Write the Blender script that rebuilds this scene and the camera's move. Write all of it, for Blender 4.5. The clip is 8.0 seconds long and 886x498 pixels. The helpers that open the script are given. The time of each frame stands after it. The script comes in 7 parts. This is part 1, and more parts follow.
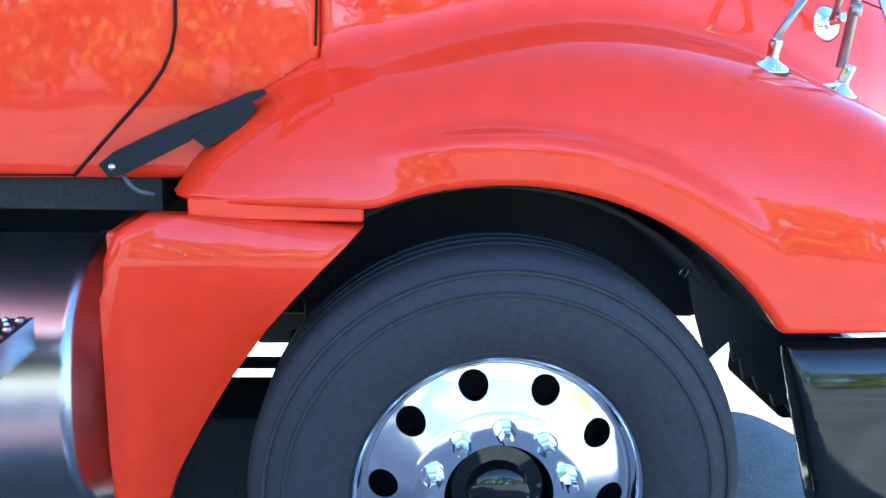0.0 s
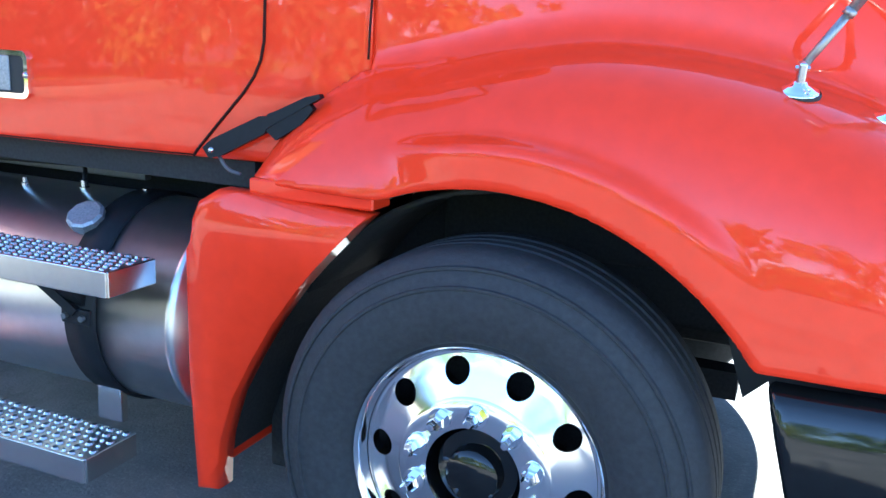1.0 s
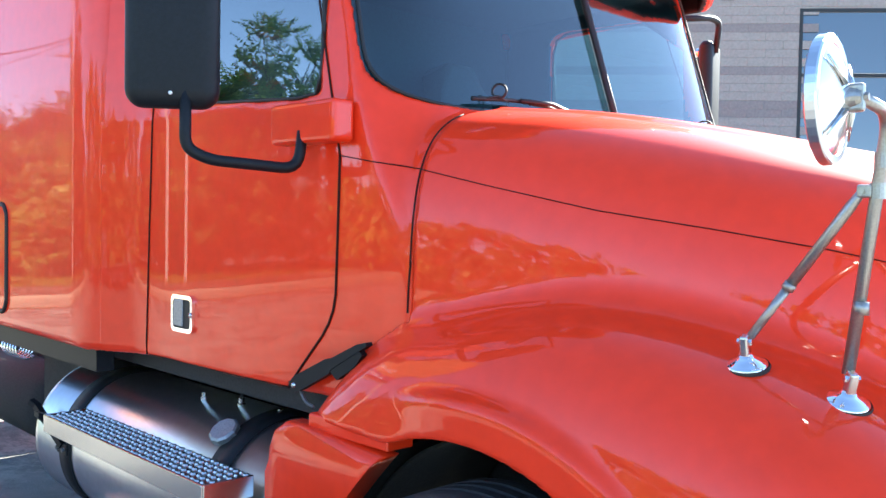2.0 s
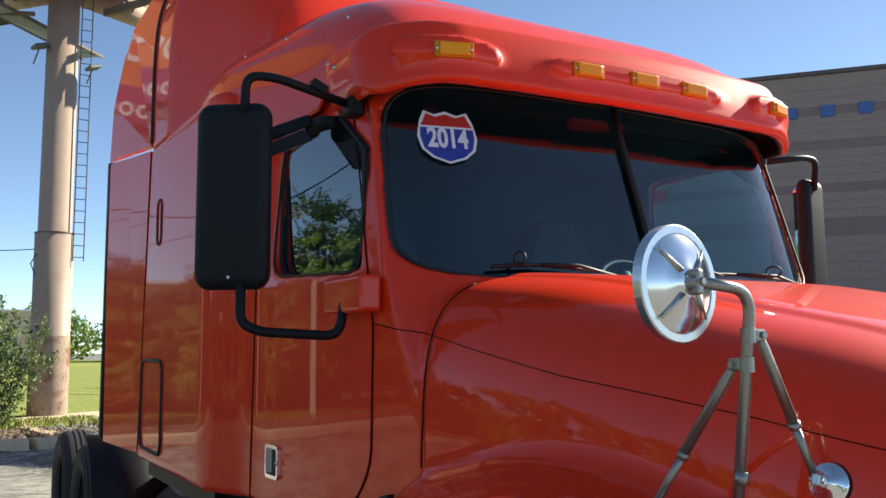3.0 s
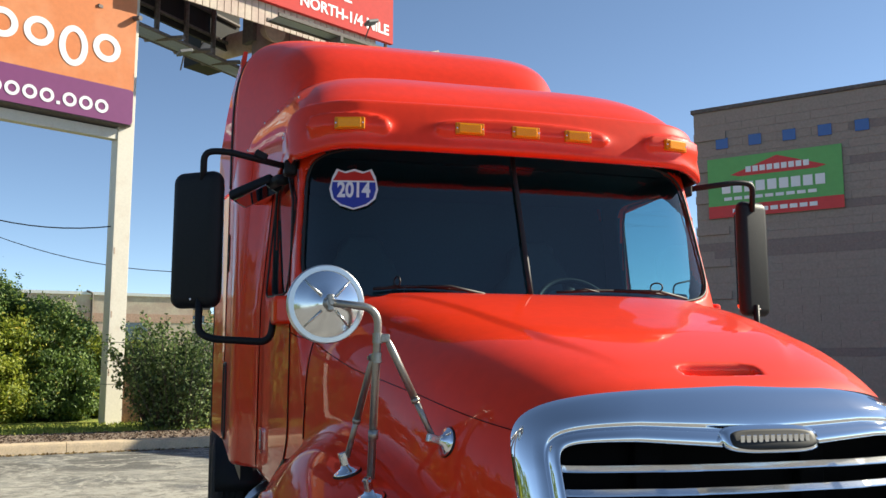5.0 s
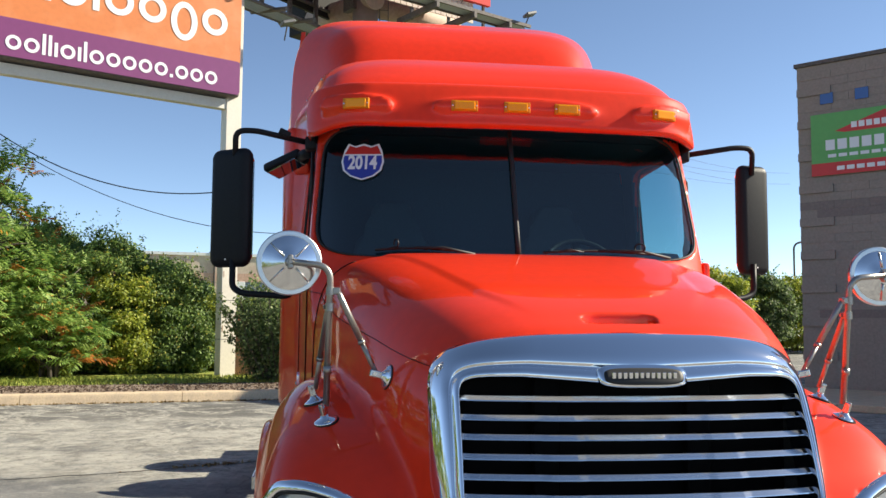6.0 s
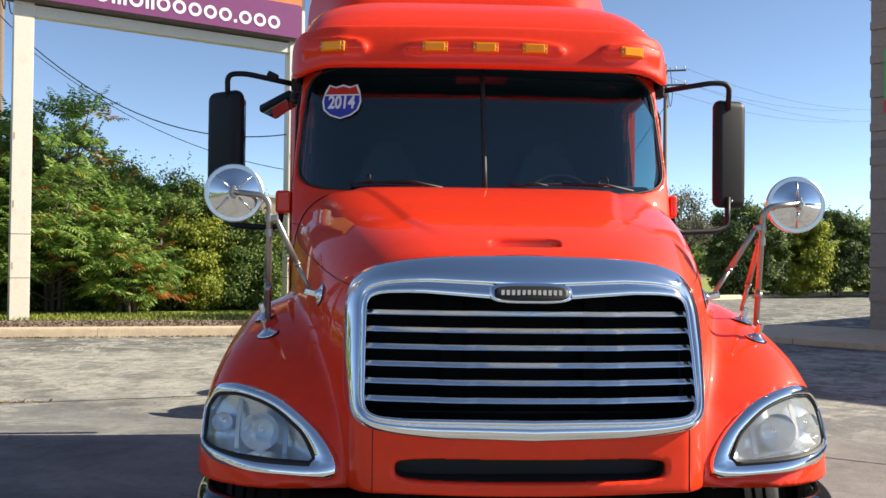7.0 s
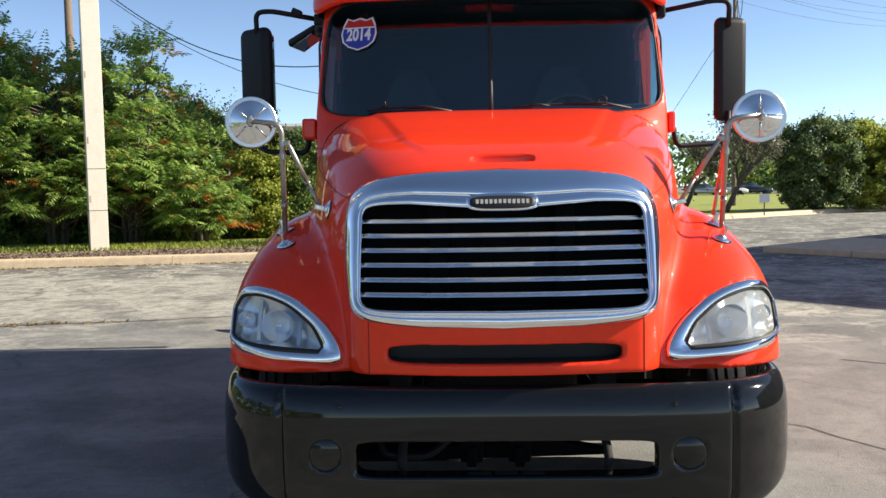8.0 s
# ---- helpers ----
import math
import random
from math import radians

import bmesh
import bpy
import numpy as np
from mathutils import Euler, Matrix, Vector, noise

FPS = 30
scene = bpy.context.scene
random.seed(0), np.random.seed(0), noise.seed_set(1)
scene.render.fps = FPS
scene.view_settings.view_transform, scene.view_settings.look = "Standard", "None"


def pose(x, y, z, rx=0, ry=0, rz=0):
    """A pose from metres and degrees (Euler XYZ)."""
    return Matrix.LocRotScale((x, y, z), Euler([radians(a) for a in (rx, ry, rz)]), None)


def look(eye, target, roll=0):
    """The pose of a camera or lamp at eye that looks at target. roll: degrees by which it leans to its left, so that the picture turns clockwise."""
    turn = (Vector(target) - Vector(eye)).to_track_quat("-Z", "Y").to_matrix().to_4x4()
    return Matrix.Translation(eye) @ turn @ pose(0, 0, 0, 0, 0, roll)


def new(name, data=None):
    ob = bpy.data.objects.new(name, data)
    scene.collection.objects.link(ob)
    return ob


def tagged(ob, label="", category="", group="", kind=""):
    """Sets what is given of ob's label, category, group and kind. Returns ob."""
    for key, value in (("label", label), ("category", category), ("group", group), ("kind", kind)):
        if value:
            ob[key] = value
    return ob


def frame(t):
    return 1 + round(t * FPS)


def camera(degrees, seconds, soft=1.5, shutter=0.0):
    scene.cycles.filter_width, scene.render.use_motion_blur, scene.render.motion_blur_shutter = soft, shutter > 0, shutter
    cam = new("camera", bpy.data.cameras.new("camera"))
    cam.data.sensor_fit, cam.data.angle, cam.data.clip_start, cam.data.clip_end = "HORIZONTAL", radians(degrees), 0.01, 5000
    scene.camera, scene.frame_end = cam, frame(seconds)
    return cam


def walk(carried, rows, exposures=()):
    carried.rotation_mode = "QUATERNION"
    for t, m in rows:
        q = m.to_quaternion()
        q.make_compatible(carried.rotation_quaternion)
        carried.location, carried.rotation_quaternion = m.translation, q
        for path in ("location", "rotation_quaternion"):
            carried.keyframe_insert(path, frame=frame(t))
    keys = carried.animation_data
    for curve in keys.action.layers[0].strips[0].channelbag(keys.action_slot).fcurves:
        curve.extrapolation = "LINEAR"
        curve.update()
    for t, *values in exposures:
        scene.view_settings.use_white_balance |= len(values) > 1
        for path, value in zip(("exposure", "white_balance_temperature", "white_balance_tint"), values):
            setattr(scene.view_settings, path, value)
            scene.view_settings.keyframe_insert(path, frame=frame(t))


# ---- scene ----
cam = camera(53.4, 8.0)
PATH = [
    (0, (-0.256, -2.826, 1.401), (-0.109, -0.881, 0.958), 1.6),
    (0.5, (0.247, -2.879, 1.417), (-0.233, -0.998, 0.934), 2.7),
    (1, (0.619, -2.88, 1.447), (-0.132, -1.084, 0.991), 2.6),
    (1.2, (0.773, -2.835, 1.486), (-0.154, -1.103, 1.109), 2.3),
    (1.5, (1.015, -2.696, 1.559), (-0.182, -1.123, 1.255), 1.8),
    (1.7, (1.170, -2.635, 1.603), (-0.137, -1.134, 1.406), 1.5),
    (2, (1.367, -2.574, 1.651), (-0.061, -1.176, 1.586), 1.0),
    (2.2, (1.47, -2.521, 1.673), (-0.01, -1.176, 1.701), 0.8),
    (3.3, (2.132, -2.16, 1.762), (0.36, -1.265, 2.006), -0.5),
    (3.5, (2.25, -2.113, 1.751), (0.464, -1.247, 1.997), -0.5),
    (4, (2.582, -1.869, 1.737), (0.734, -1.157, 2.012), 0.4),
    (4.5, (2.902, -1.626, 1.727), (1.018, -1.003, 1.981), 0.3),
    (6, (3.785, -0.954, 1.674), (1.81, -0.681, 1.836), 0.4),
    (6.2, (3.885, -0.856, 1.671), (1.901, -0.623, 1.766), 0.5),
    (6.5, (4.004, -0.696, 1.659), (2.013, -0.517, 1.728), 0.7),
    (7, (4.12, -0.423, 1.612), (2.123, -0.331, 1.642), 0.6),
    (7.3, (4.236, -0.314, 1.596), (2.237, -0.268, 1.591), -0.1),
    (7.5, (4.33, -0.256, 1.59), (2.332, -0.244, 1.506), -0.5),
    (7.7, (4.423, -0.199, 1.583), (2.428, -0.225, 1.445), -0.7),
    (8, (4.561, -0.111, 1.572), (2.568, -0.18, 1.432), -1.0),
]
EXPOSURES = [(0.0, 3.65, 5200, 3), (1.5, 3.4, 5500, 3), (2.2, 2.8, 6300, 3), (3.3, 0.82, 6650, 3), (4.5, 0.90, 6700, 3), (6.0, 1.02, 6750, 6), (8.0, 1.05, 6700, 7)]
walk(cam, [(t, look(e, g, r)) for t, e, g, r in PATH], EXPOSURES)

# ---- light ----
SUN = Vector((-0.06, 1.0, 0.59)).normalized()
world = bpy.data.worlds.new("sky")
scene.world = world
world.use_nodes = True
sky = world.node_tree.nodes.new("ShaderNodeTexSky")
sky.sky_type, sky.sun_disc = "NISHITA", False
sky.sun_elevation = math.asin(SUN.z)
sky.sun_rotation = math.atan2(SUN.x, SUN.y)
sky.air_density, sky.dust_density, sky.ozone_density = 0.50, 0.06, 0.7
world.node_tree.nodes["Background"].inputs["Strength"].default_value = 0.105
world.node_tree.links.new(sky.outputs[0], world.node_tree.nodes["Background"].inputs["Color"])
lamp = bpy.data.lights.new("sun", "SUN")
lamp.energy, lamp.angle, lamp.color = 5.0, radians(0.53), (1.0, 0.92, 0.79)
new("sun", lamp).matrix_world = look(SUN * 60, (0, 0, 0))


# ---- materials ----
def material(name, color, rough=0.5, metal=0.0, coat=0.0, vary=0.0, scale=8.0, bump=0.0, bump_scale=60.0,
             second=None, rand=0.0, spec=0.5, mask=(0.42, 0.62), rough_vary=0.0):
    """A procedural surface: base colour varied by two noises, optional second colour in stains, fine bump."""
    m = bpy.data.materials.new(name)
    m.use_nodes = True
    n, l = m.node_tree.nodes, m.node_tree.links
    b = n["Principled BSDF"]
    b.inputs["Roughness"].default_value, b.inputs["Metallic"].default_value = rough, metal
    b.inputs["Coat Weight"].default_value, b.inputs["Coat Roughness"].default_value = coat, 0.03
    b.inputs["Specular IOR Level"].default_value = spec
    b.inputs["Base Color"].default_value = (*color, 1)
    co = n.new("ShaderNodeTexCoord")
    big = n.new("ShaderNodeTexNoise")
    big.inputs["Scale"].default_value, big.inputs["Detail"].default_value = scale, 6
    l.new(co.outputs["Object"], big.inputs["Vector"])
    out = None
    if second:
        ramp = n.new("ShaderNodeValToRGB")
        ramp.color_ramp.elements[0].position, ramp.color_ramp.elements[1].position = mask
        ramp.color_ramp.elements[0].color, ramp.color_ramp.elements[1].color = (*color, 1), (*second, 1)
        l.new(big.outputs["Fac"], ramp.inputs["Fac"])
        out = ramp.outputs["Color"]
    if vary or rand:
        fine = n.new("ShaderNodeTexNoise")
        fine.inputs["Scale"].default_value, fine.inputs["Detail"].default_value = scale * 7, 4
        l.new(co.outputs["Object"], fine.inputs["Vector"])
        hsv = n.new("ShaderNodeHueSaturation")
        hsv.inputs["Color"].default_value = (*color, 1)
        if out:
            l.new(out, hsv.inputs["Color"])
        rng = n.new("ShaderNodeMapRange")
        rng.inputs["From Min"].default_value, rng.inputs["From Max"].default_value = 0.3, 0.7
        rng.inputs["To Min"].default_value, rng.inputs["To Max"].default_value = 1 - vary, 1 + vary
        l.new(fine.outputs["Fac"], rng.inputs["Value"])
        value = rng.outputs["Result"]
        if rand:
            info = n.new("ShaderNodeObjectInfo")
            r2 = n.new("ShaderNodeMapRange")
            r2.inputs["To Min"].default_value, r2.inputs["To Max"].default_value = 1 - rand, 1 + rand
            l.new(info.outputs["Random"], r2.inputs["Value"])
            mul = n.new("ShaderNodeMath")
            mul.operation = "MULTIPLY"
            l.new(value, mul.inputs[0]), l.new(r2.outputs["Result"], mul.inputs[1])
            value = mul.outputs[0]
        l.new(value, hsv.inputs["Value"])
        out = hsv.outputs["Color"]
    if out:
        l.new(out, b.inputs["Base Color"])
    if rough_vary:
        rr = n.new("ShaderNodeMapRange")
        rr.inputs["To Min"].default_value, rr.inputs["To Max"].default_value = rough - rough_vary, rough + rough_vary
        l.new(big.outputs["Fac"], rr.inputs["Value"])
        l.new(rr.outputs["Result"], b.inputs["Roughness"])
    if bump:
        bn = n.new("ShaderNodeTexNoise")
        bn.inputs["Scale"].default_value, bn.inputs["Detail"].default_value = bump_scale, 5
        l.new(co.outputs["Object"], bn.inputs["Vector"])
        bp = n.new("ShaderNodeBump")
        bp.inputs["Strength"].default_value, bp.inputs["Distance"].default_value = bump, 0.01
        l.new(bn.outputs["Fac"], bp.inputs["Height"])
        l.new(bp.outputs["Normal"], b.inputs["Normal"])
    return m


def leafy(name, dark, light, odd=None):
    """Leaves: colour varies from leaf to leaf, with some light coming through."""
    m = bpy.data.materials.new(name)
    m.use_nodes = True
    n, l = m.node_tree.nodes, m.node_tree.links
    b = n["Principled BSDF"]
    b.inputs["Roughness"].default_value = 0.55
    geo = n.new("ShaderNodeNewGeometry")
    ramp = n.new("ShaderNodeValToRGB")
    e = ramp.color_ramp.elements
    e[0].color, e[1].color = (*dark, 1), (*light, 1)
    e[1].position = 0.94
    if odd:
        k = e.new(0.985)
        k.color = (*odd, 1)
    l.new(geo.outputs["Random Per Island"], ramp.inputs["Fac"])
    l.new(ramp.outputs["Color"], b.inputs["Base Color"])
    tr = n.new("ShaderNodeBsdfTranslucent")
    l.new(ramp.outputs["Color"], tr.inputs["Color"])
    mix = n.new("ShaderNodeMixShader")
    mix.inputs["Fac"].default_value = 0.45
    l.new(b.outputs[0], mix.inputs[1]), l.new(tr.outputs[0], mix.inputs[2])
    l.new(mix.outputs[0], n["Material Output"].inputs["Surface"])
    return m


def pane_glass(name, tint, clear, shine=1.0, least=0.075):
    """Flat window glass: see-through by its tint, mirror-like at its surface."""
    m = bpy.data.materials.new(name)
    m.use_nodes = True
    n, l = m.node_tree.nodes, m.node_tree.links
    n.remove(n["Principled BSDF"])
    tr, gl = n.new("ShaderNodeBsdfTransparent"), n.new("ShaderNodeBsdfGlossy")
    tr.inputs["Color"].default_value = (*[c * clear for c in tint], 1)
    gl.inputs["Roughness"].default_value = 0.01
    gl.inputs["Color"].default_value = (*[shine] * 3, 1)
    facing, power, gain, mix = n.new("ShaderNodeLayerWeight"), n.new("ShaderNodeMath"), n.new("ShaderNodeMapRange"), n.new("ShaderNodeMixShader")
    facing.inputs["Blend"].default_value = 0.5
    power.operation, power.inputs[1].default_value = "POWER", 5.0
    gain.inputs["To Min"].default_value = least
    l.new(facing.outputs["Facing"], power.inputs[0]), l.new(power.outputs[0], gain.inputs["Value"])
    l.new(gain.outputs["Result"], mix.inputs[0]), l.new(tr.outputs[0], mix.inputs[1]), l.new(gl.outputs[0], mix.inputs[2])
    l.new(mix.outputs[0], n["Material Output"].inputs["Surface"])
    return m


RED = material("red_paint", (0.84, 0.038, 0.008), rough=0.5, coat=0.62, spec=0.10, vary=0.04, scale=3, bump=0.012, bump_scale=9)
CHROME = material("chrome", (0.90, 0.90, 0.91), rough=0.04, metal=1.0, rough_vary=0.02, scale=6)
POLE = material("dulled_stainless", (0.36, 0.34, 0.31), rough=0.36, metal=0.85, vary=0.12, scale=30, rough_vary=0.08)
STEEL = material("stainless", (0.62, 0.62, 0.60), rough=0.26, metal=1.0, vary=0.05, scale=10)
BARCHROME = material("satin_chrome", (0.84, 0.85, 0.87), rough=0.17, metal=1.0, rough_vary=0.03, scale=6)
ALLOY = material("polished_alloy", (0.80, 0.80, 0.80), rough=0.13, metal=1.0, rough_vary=0.05, scale=9)
TANK = material("brushed_alloy", (0.66, 0.67, 0.68), rough=0.30, metal=1.0, vary=0.04, scale=4, rough_vary=0.02)
RUBBER = material("tyre_rubber", (0.025, 0.025, 0.027), rough=0.75, vary=0.25, scale=9, bump=0.15, bump_scale=90)
BLACK = material("black_plastic", (0.010, 0.011, 0.013), rough=0.5, spec=0.22, vary=0.15, scale=12, bump=0.08, bump_scale=300)
GLOSSBLACK = material("black_gloss", (0.0075, 0.0078, 0.008), rough=0.07, coat=0.0, spec=0.45, vary=0.2, scale=5, rough_vary=0.08)
STEELGREY = material("dull_grey_steel", (0.10, 0.10, 0.105), rough=0.5, vary=0.2, scale=20)
DARK = material("underbody", (0.02, 0.019, 0.018), rough=0.85, vary=0.4, scale=14)
# near-black that puts the deep shade behind the openings into the colour
VOID = material("recess_shade_black", (0.004, 0.004, 0.0045), rough=0.9, vary=0.3, scale=40, spec=0.1)
GAP = material("panel_gap_shadow", (0.030, 0.007, 0.005), rough=0.7, spec=0.15)
CAPGREY = material("filler_cap_alloy", (0.30, 0.31, 0.33), rough=0.45, metal=0.6, vary=0.2, scale=25)
SEAMBLACK = material("seam_rubber", (0.012, 0.011, 0.011), rough=0.6)
AMBER = material("amber_lens", (1.0, 0.38, 0.004), rough=0.25, coat=0.15, spec=0.3, vary=0.15, scale=60)
AMBERDARK = material("amber_base", (0.70, 0.24, 0.003), rough=0.35, spec=0.3, vary=0.1, scale=60)
WHITE = material("white_vinyl", (0.80, 0.80, 0.80), rough=0.4)
BLUE = material("blue_vinyl", (0.03, 0.05, 0.33), rough=0.4)
REDVINYL = material("red_vinyl", (0.55, 0.03, 0.02), rough=0.4)
SEAT = material("grey_cloth", (0.055, 0.062, 0.068), rough=0.9, vary=0.2, scale=30)
DASH = material("dash_plastic", (0.20, 0.235, 0.235), rough=0.6, vary=0.1, scale=20)
HEADLINER = material("cab_lining", (0.022, 0.045, 0.060), rough=0.9, vary=0.1, scale=10)
GLASS = pane_glass("windscreen_glass", (0.46, 0.84, 0.96), 0.80, 1.0, 0.085)
SIDEGLASS = pane_glass("side_glass", (0.74, 0.90, 0.90), 0.80, 1.0, 0.16)
LENS = pane_glass("headlamp_lens", (0.95, 0.97, 0.97), 0.95)
haze = LENS.node_tree.nodes.new("ShaderNodeBsdfDiffuse")
haze.inputs["Color"].default_value = (0.75, 0.74, 0.68, 1)
hazed = LENS.node_tree.nodes.new("ShaderNodeMixShader")
hazed.inputs["Fac"].default_value = 0.06
LENS.node_tree.links.new(LENS.node_tree.nodes["Material Output"].inputs["Surface"].links[0].from_socket, hazed.inputs[1])
LENS.node_tree.links.new(haze.outputs[0], hazed.inputs[2])
LENS.node_tree.links.new(hazed.outputs[0], LENS.node_tree.nodes["Material Output"].inputs["Surface"])
HAZYLENS = LENS.copy()
HAZYLENS.name = "aged_headlamp_lens"
HAZYLENS.node_tree.nodes["Mix Shader.001"].inputs["Fac"].default_value = 0.24
REFLECTOR = material("lamp_reflector", (0.72, 0.75, 0.80), rough=0.30, metal=1.0, vary=0.1, scale=30)


# ---- mesh helpers ----
def mesh_of(name, verts, faces, mats, smooth=True, index=None):
    me = bpy.data.meshes.new(name)
    me.from_pydata([tuple(map(float, v)) for v in verts], [], [tuple(map(int, f)) for f in faces])
    for m in (mats if isinstance(mats, (list, tuple)) else [mats]):
        me.materials.append(m)
    if index is not None:
        me.polygons.foreach_set("material_index", np.asarray(index, dtype=np.int32))
    me.polygons.foreach_set("use_smooth", np.full(len(me.polygons), smooth))
    me.update()
    return me


def put(name, me, parent=None, m=None, label=""):
    ob = new(name, me)
    if m is not None:
        ob.matrix_basis = m
    if parent is not None:
        ob.parent = parent
    if label:
        ob["label"] = label
    return ob


def part(name, bm, mat, parent, label="", smooth=False, m=None):
    me = bpy.data.meshes.new(name)
    bmesh.ops.recalc_face_normals(bm, faces=bm.faces)
    bm.to_mesh(me)
    bm.free()
    me.materials.append(mat)
    me.polygons.foreach_set("use_smooth", np.full(len(me.polygons), smooth))
    return put(name, me, parent, m, label)


def thing(name, label, category, at=(0, 0, 0), group="", kind=""):
    ob = new(name)
    ob.location = at
    return tagged(ob, label, category, group, kind)


def box(lo, hi, bevel=0.0, seg=2):
    bm = bmesh.new()
    bmesh.ops.create_cube(bm, size=1)
    lo, hi = Vector(lo), Vector(hi)
    for v in bm.verts:
        v.co = Vector([lo[i] + (v.co[i] + 0.5) * (hi[i] - lo[i]) for i in range(3)])
    if bevel:
        bmesh.ops.bevel(bm, geom=bm.edges[:], offset=bevel, segments=seg, profile=0.5, affect="EDGES")
    return bm


def join(*bms):
    me = bpy.data.meshes.new("joined")
    out = bmesh.new()
    for b in bms:
        b.to_mesh(me)
        b.free()
        out.from_mesh(me)
    bpy.data.meshes.remove(me)
    return out


def moved(bm, m):
    bm.transform(m)
    return bm


def tube(points, r, n=10, closed=False):
    """A round bar along points; r is one radius or one for each point."""
    bm = bmesh.new()
    pts = [Vector(p) for p in points]
    rs = r if isinstance(r, (list, tuple)) else [r] * len(pts)
    rings, side = [], None
    for i, p in enumerate(pts):
        if closed:
            d = pts[(i + 1) % len(pts)] - pts[i - 1]
        else:
            d = pts[min(i + 1, len(pts) - 1)] - pts[max(i - 1, 0)]
        d.normalize()
        if side is None:
            side = d.orthogonal().normalized()
        side = (side - d * side.dot(d)).normalized()
        up = d.cross(side)
        rings.append([bm.verts.new(p + (side * math.cos(a) + up * math.sin(a)) * rs[i])
                      for a in (2 * math.pi * k / n for k in range(n))])
    pairs = list(zip(rings, rings[1:])) + ([(rings[-1], rings[0])] if closed else [])
    for a, b in pairs:
        for k in range(n):
            bm.faces.new((a[k], a[(k + 1) % n], b[(k + 1) % n], b[k]))
    if not closed:
        bm.faces.new(rings[0][::-1]), bm.faces.new(rings[-1])
    return bm


def bend(points, radius=0.05, seg=5):
    """Rounds the corners of a polyline."""
    pts = [Vector(p) for p in points]
    out = [pts[0]]
    for a, b, c in zip(pts, pts[1:], pts[2:]):
        u, w = (a - b), (c - b)
        k = min(radius, u.length * 0.45, w.length * 0.45)
        p, q = b + u.normalized() * k, b + w.normalized() * k
        for i in range(seg + 1):
            t = i / seg
            out.append(p * (1 - t) ** 2 + b * 2 * t * (1 - t) + q * t * t)
    return out + [pts[-1]]


def lathe(profile, n=48, axis="y"):
    """Turns (radius, height) pairs round an axis through the origin."""
    bm = bmesh.new()
    rings = []
    for r, h in profile:
        ring = []
        for k in range(n):
            a = 2 * math.pi * k / n
            c, s = r * math.cos(a), r * math.sin(a)
            ring.append(bm.verts.new({"y": (c, h, s), "z": (c, s, h), "x": (h, c, s)}[axis]))
        rings.append(ring)
    for a, b in zip(rings, rings[1:]):
        for k in range(n):
            bm.faces.new((a[k], a[(k + 1) % n], b[(k + 1) % n], b[k]))
    bmesh.ops.remove_doubles(bm, verts=bm.verts, dist=1e-5)
    return bm


def prism(outline, lo, hi, axis="y", bevel=0.0):
    """A flat outline, pushed out along an axis. Outline pairs are (x, z) for y, (y, z) for x, (x, y) for z."""
    bm = bmesh.new()
    place = {"y": lambda p, h: (p[0], h, p[1]), "x": lambda p, h: (h, p[0], p[1]), "z": lambda p, h: (p[0], p[1], h)}[axis]
    a = [bm.verts.new(place(p, lo)) for p in outline]
    b = [bm.verts.new(place(p, hi)) for p in outline]
    bm.faces.new(a), bm.faces.new(b[::-1])
    for i in range(len(a)):
        j = (i + 1) % len(a)
        bm.faces.new((a[i], a[j], b[j], b[i]))
    if bevel:
        edges = [e for e in bm.edges if (e.verts[0] in b) and (e.verts[1] in b)]
        bmesh.ops.bevel(bm, geom=edges, offset=bevel, segments=3, profile=0.6, affect="EDGES")
    return bm


def rounded(x0, x1, z0, z1, r, seg=5):
    out = []
    for cx, cz, a0 in ((x1 - r, z1 - r, 0), (x0 + r, z1 - r, 90), (x0 + r, z0 + r, 180), (x1 - r, z0 + r, 270)):
        for k in range(seg + 1):
            a = radians(a0 + 90 * k / seg)
            out.append((cx + r * math.cos(a), cz + r * math.sin(a)))
    return out


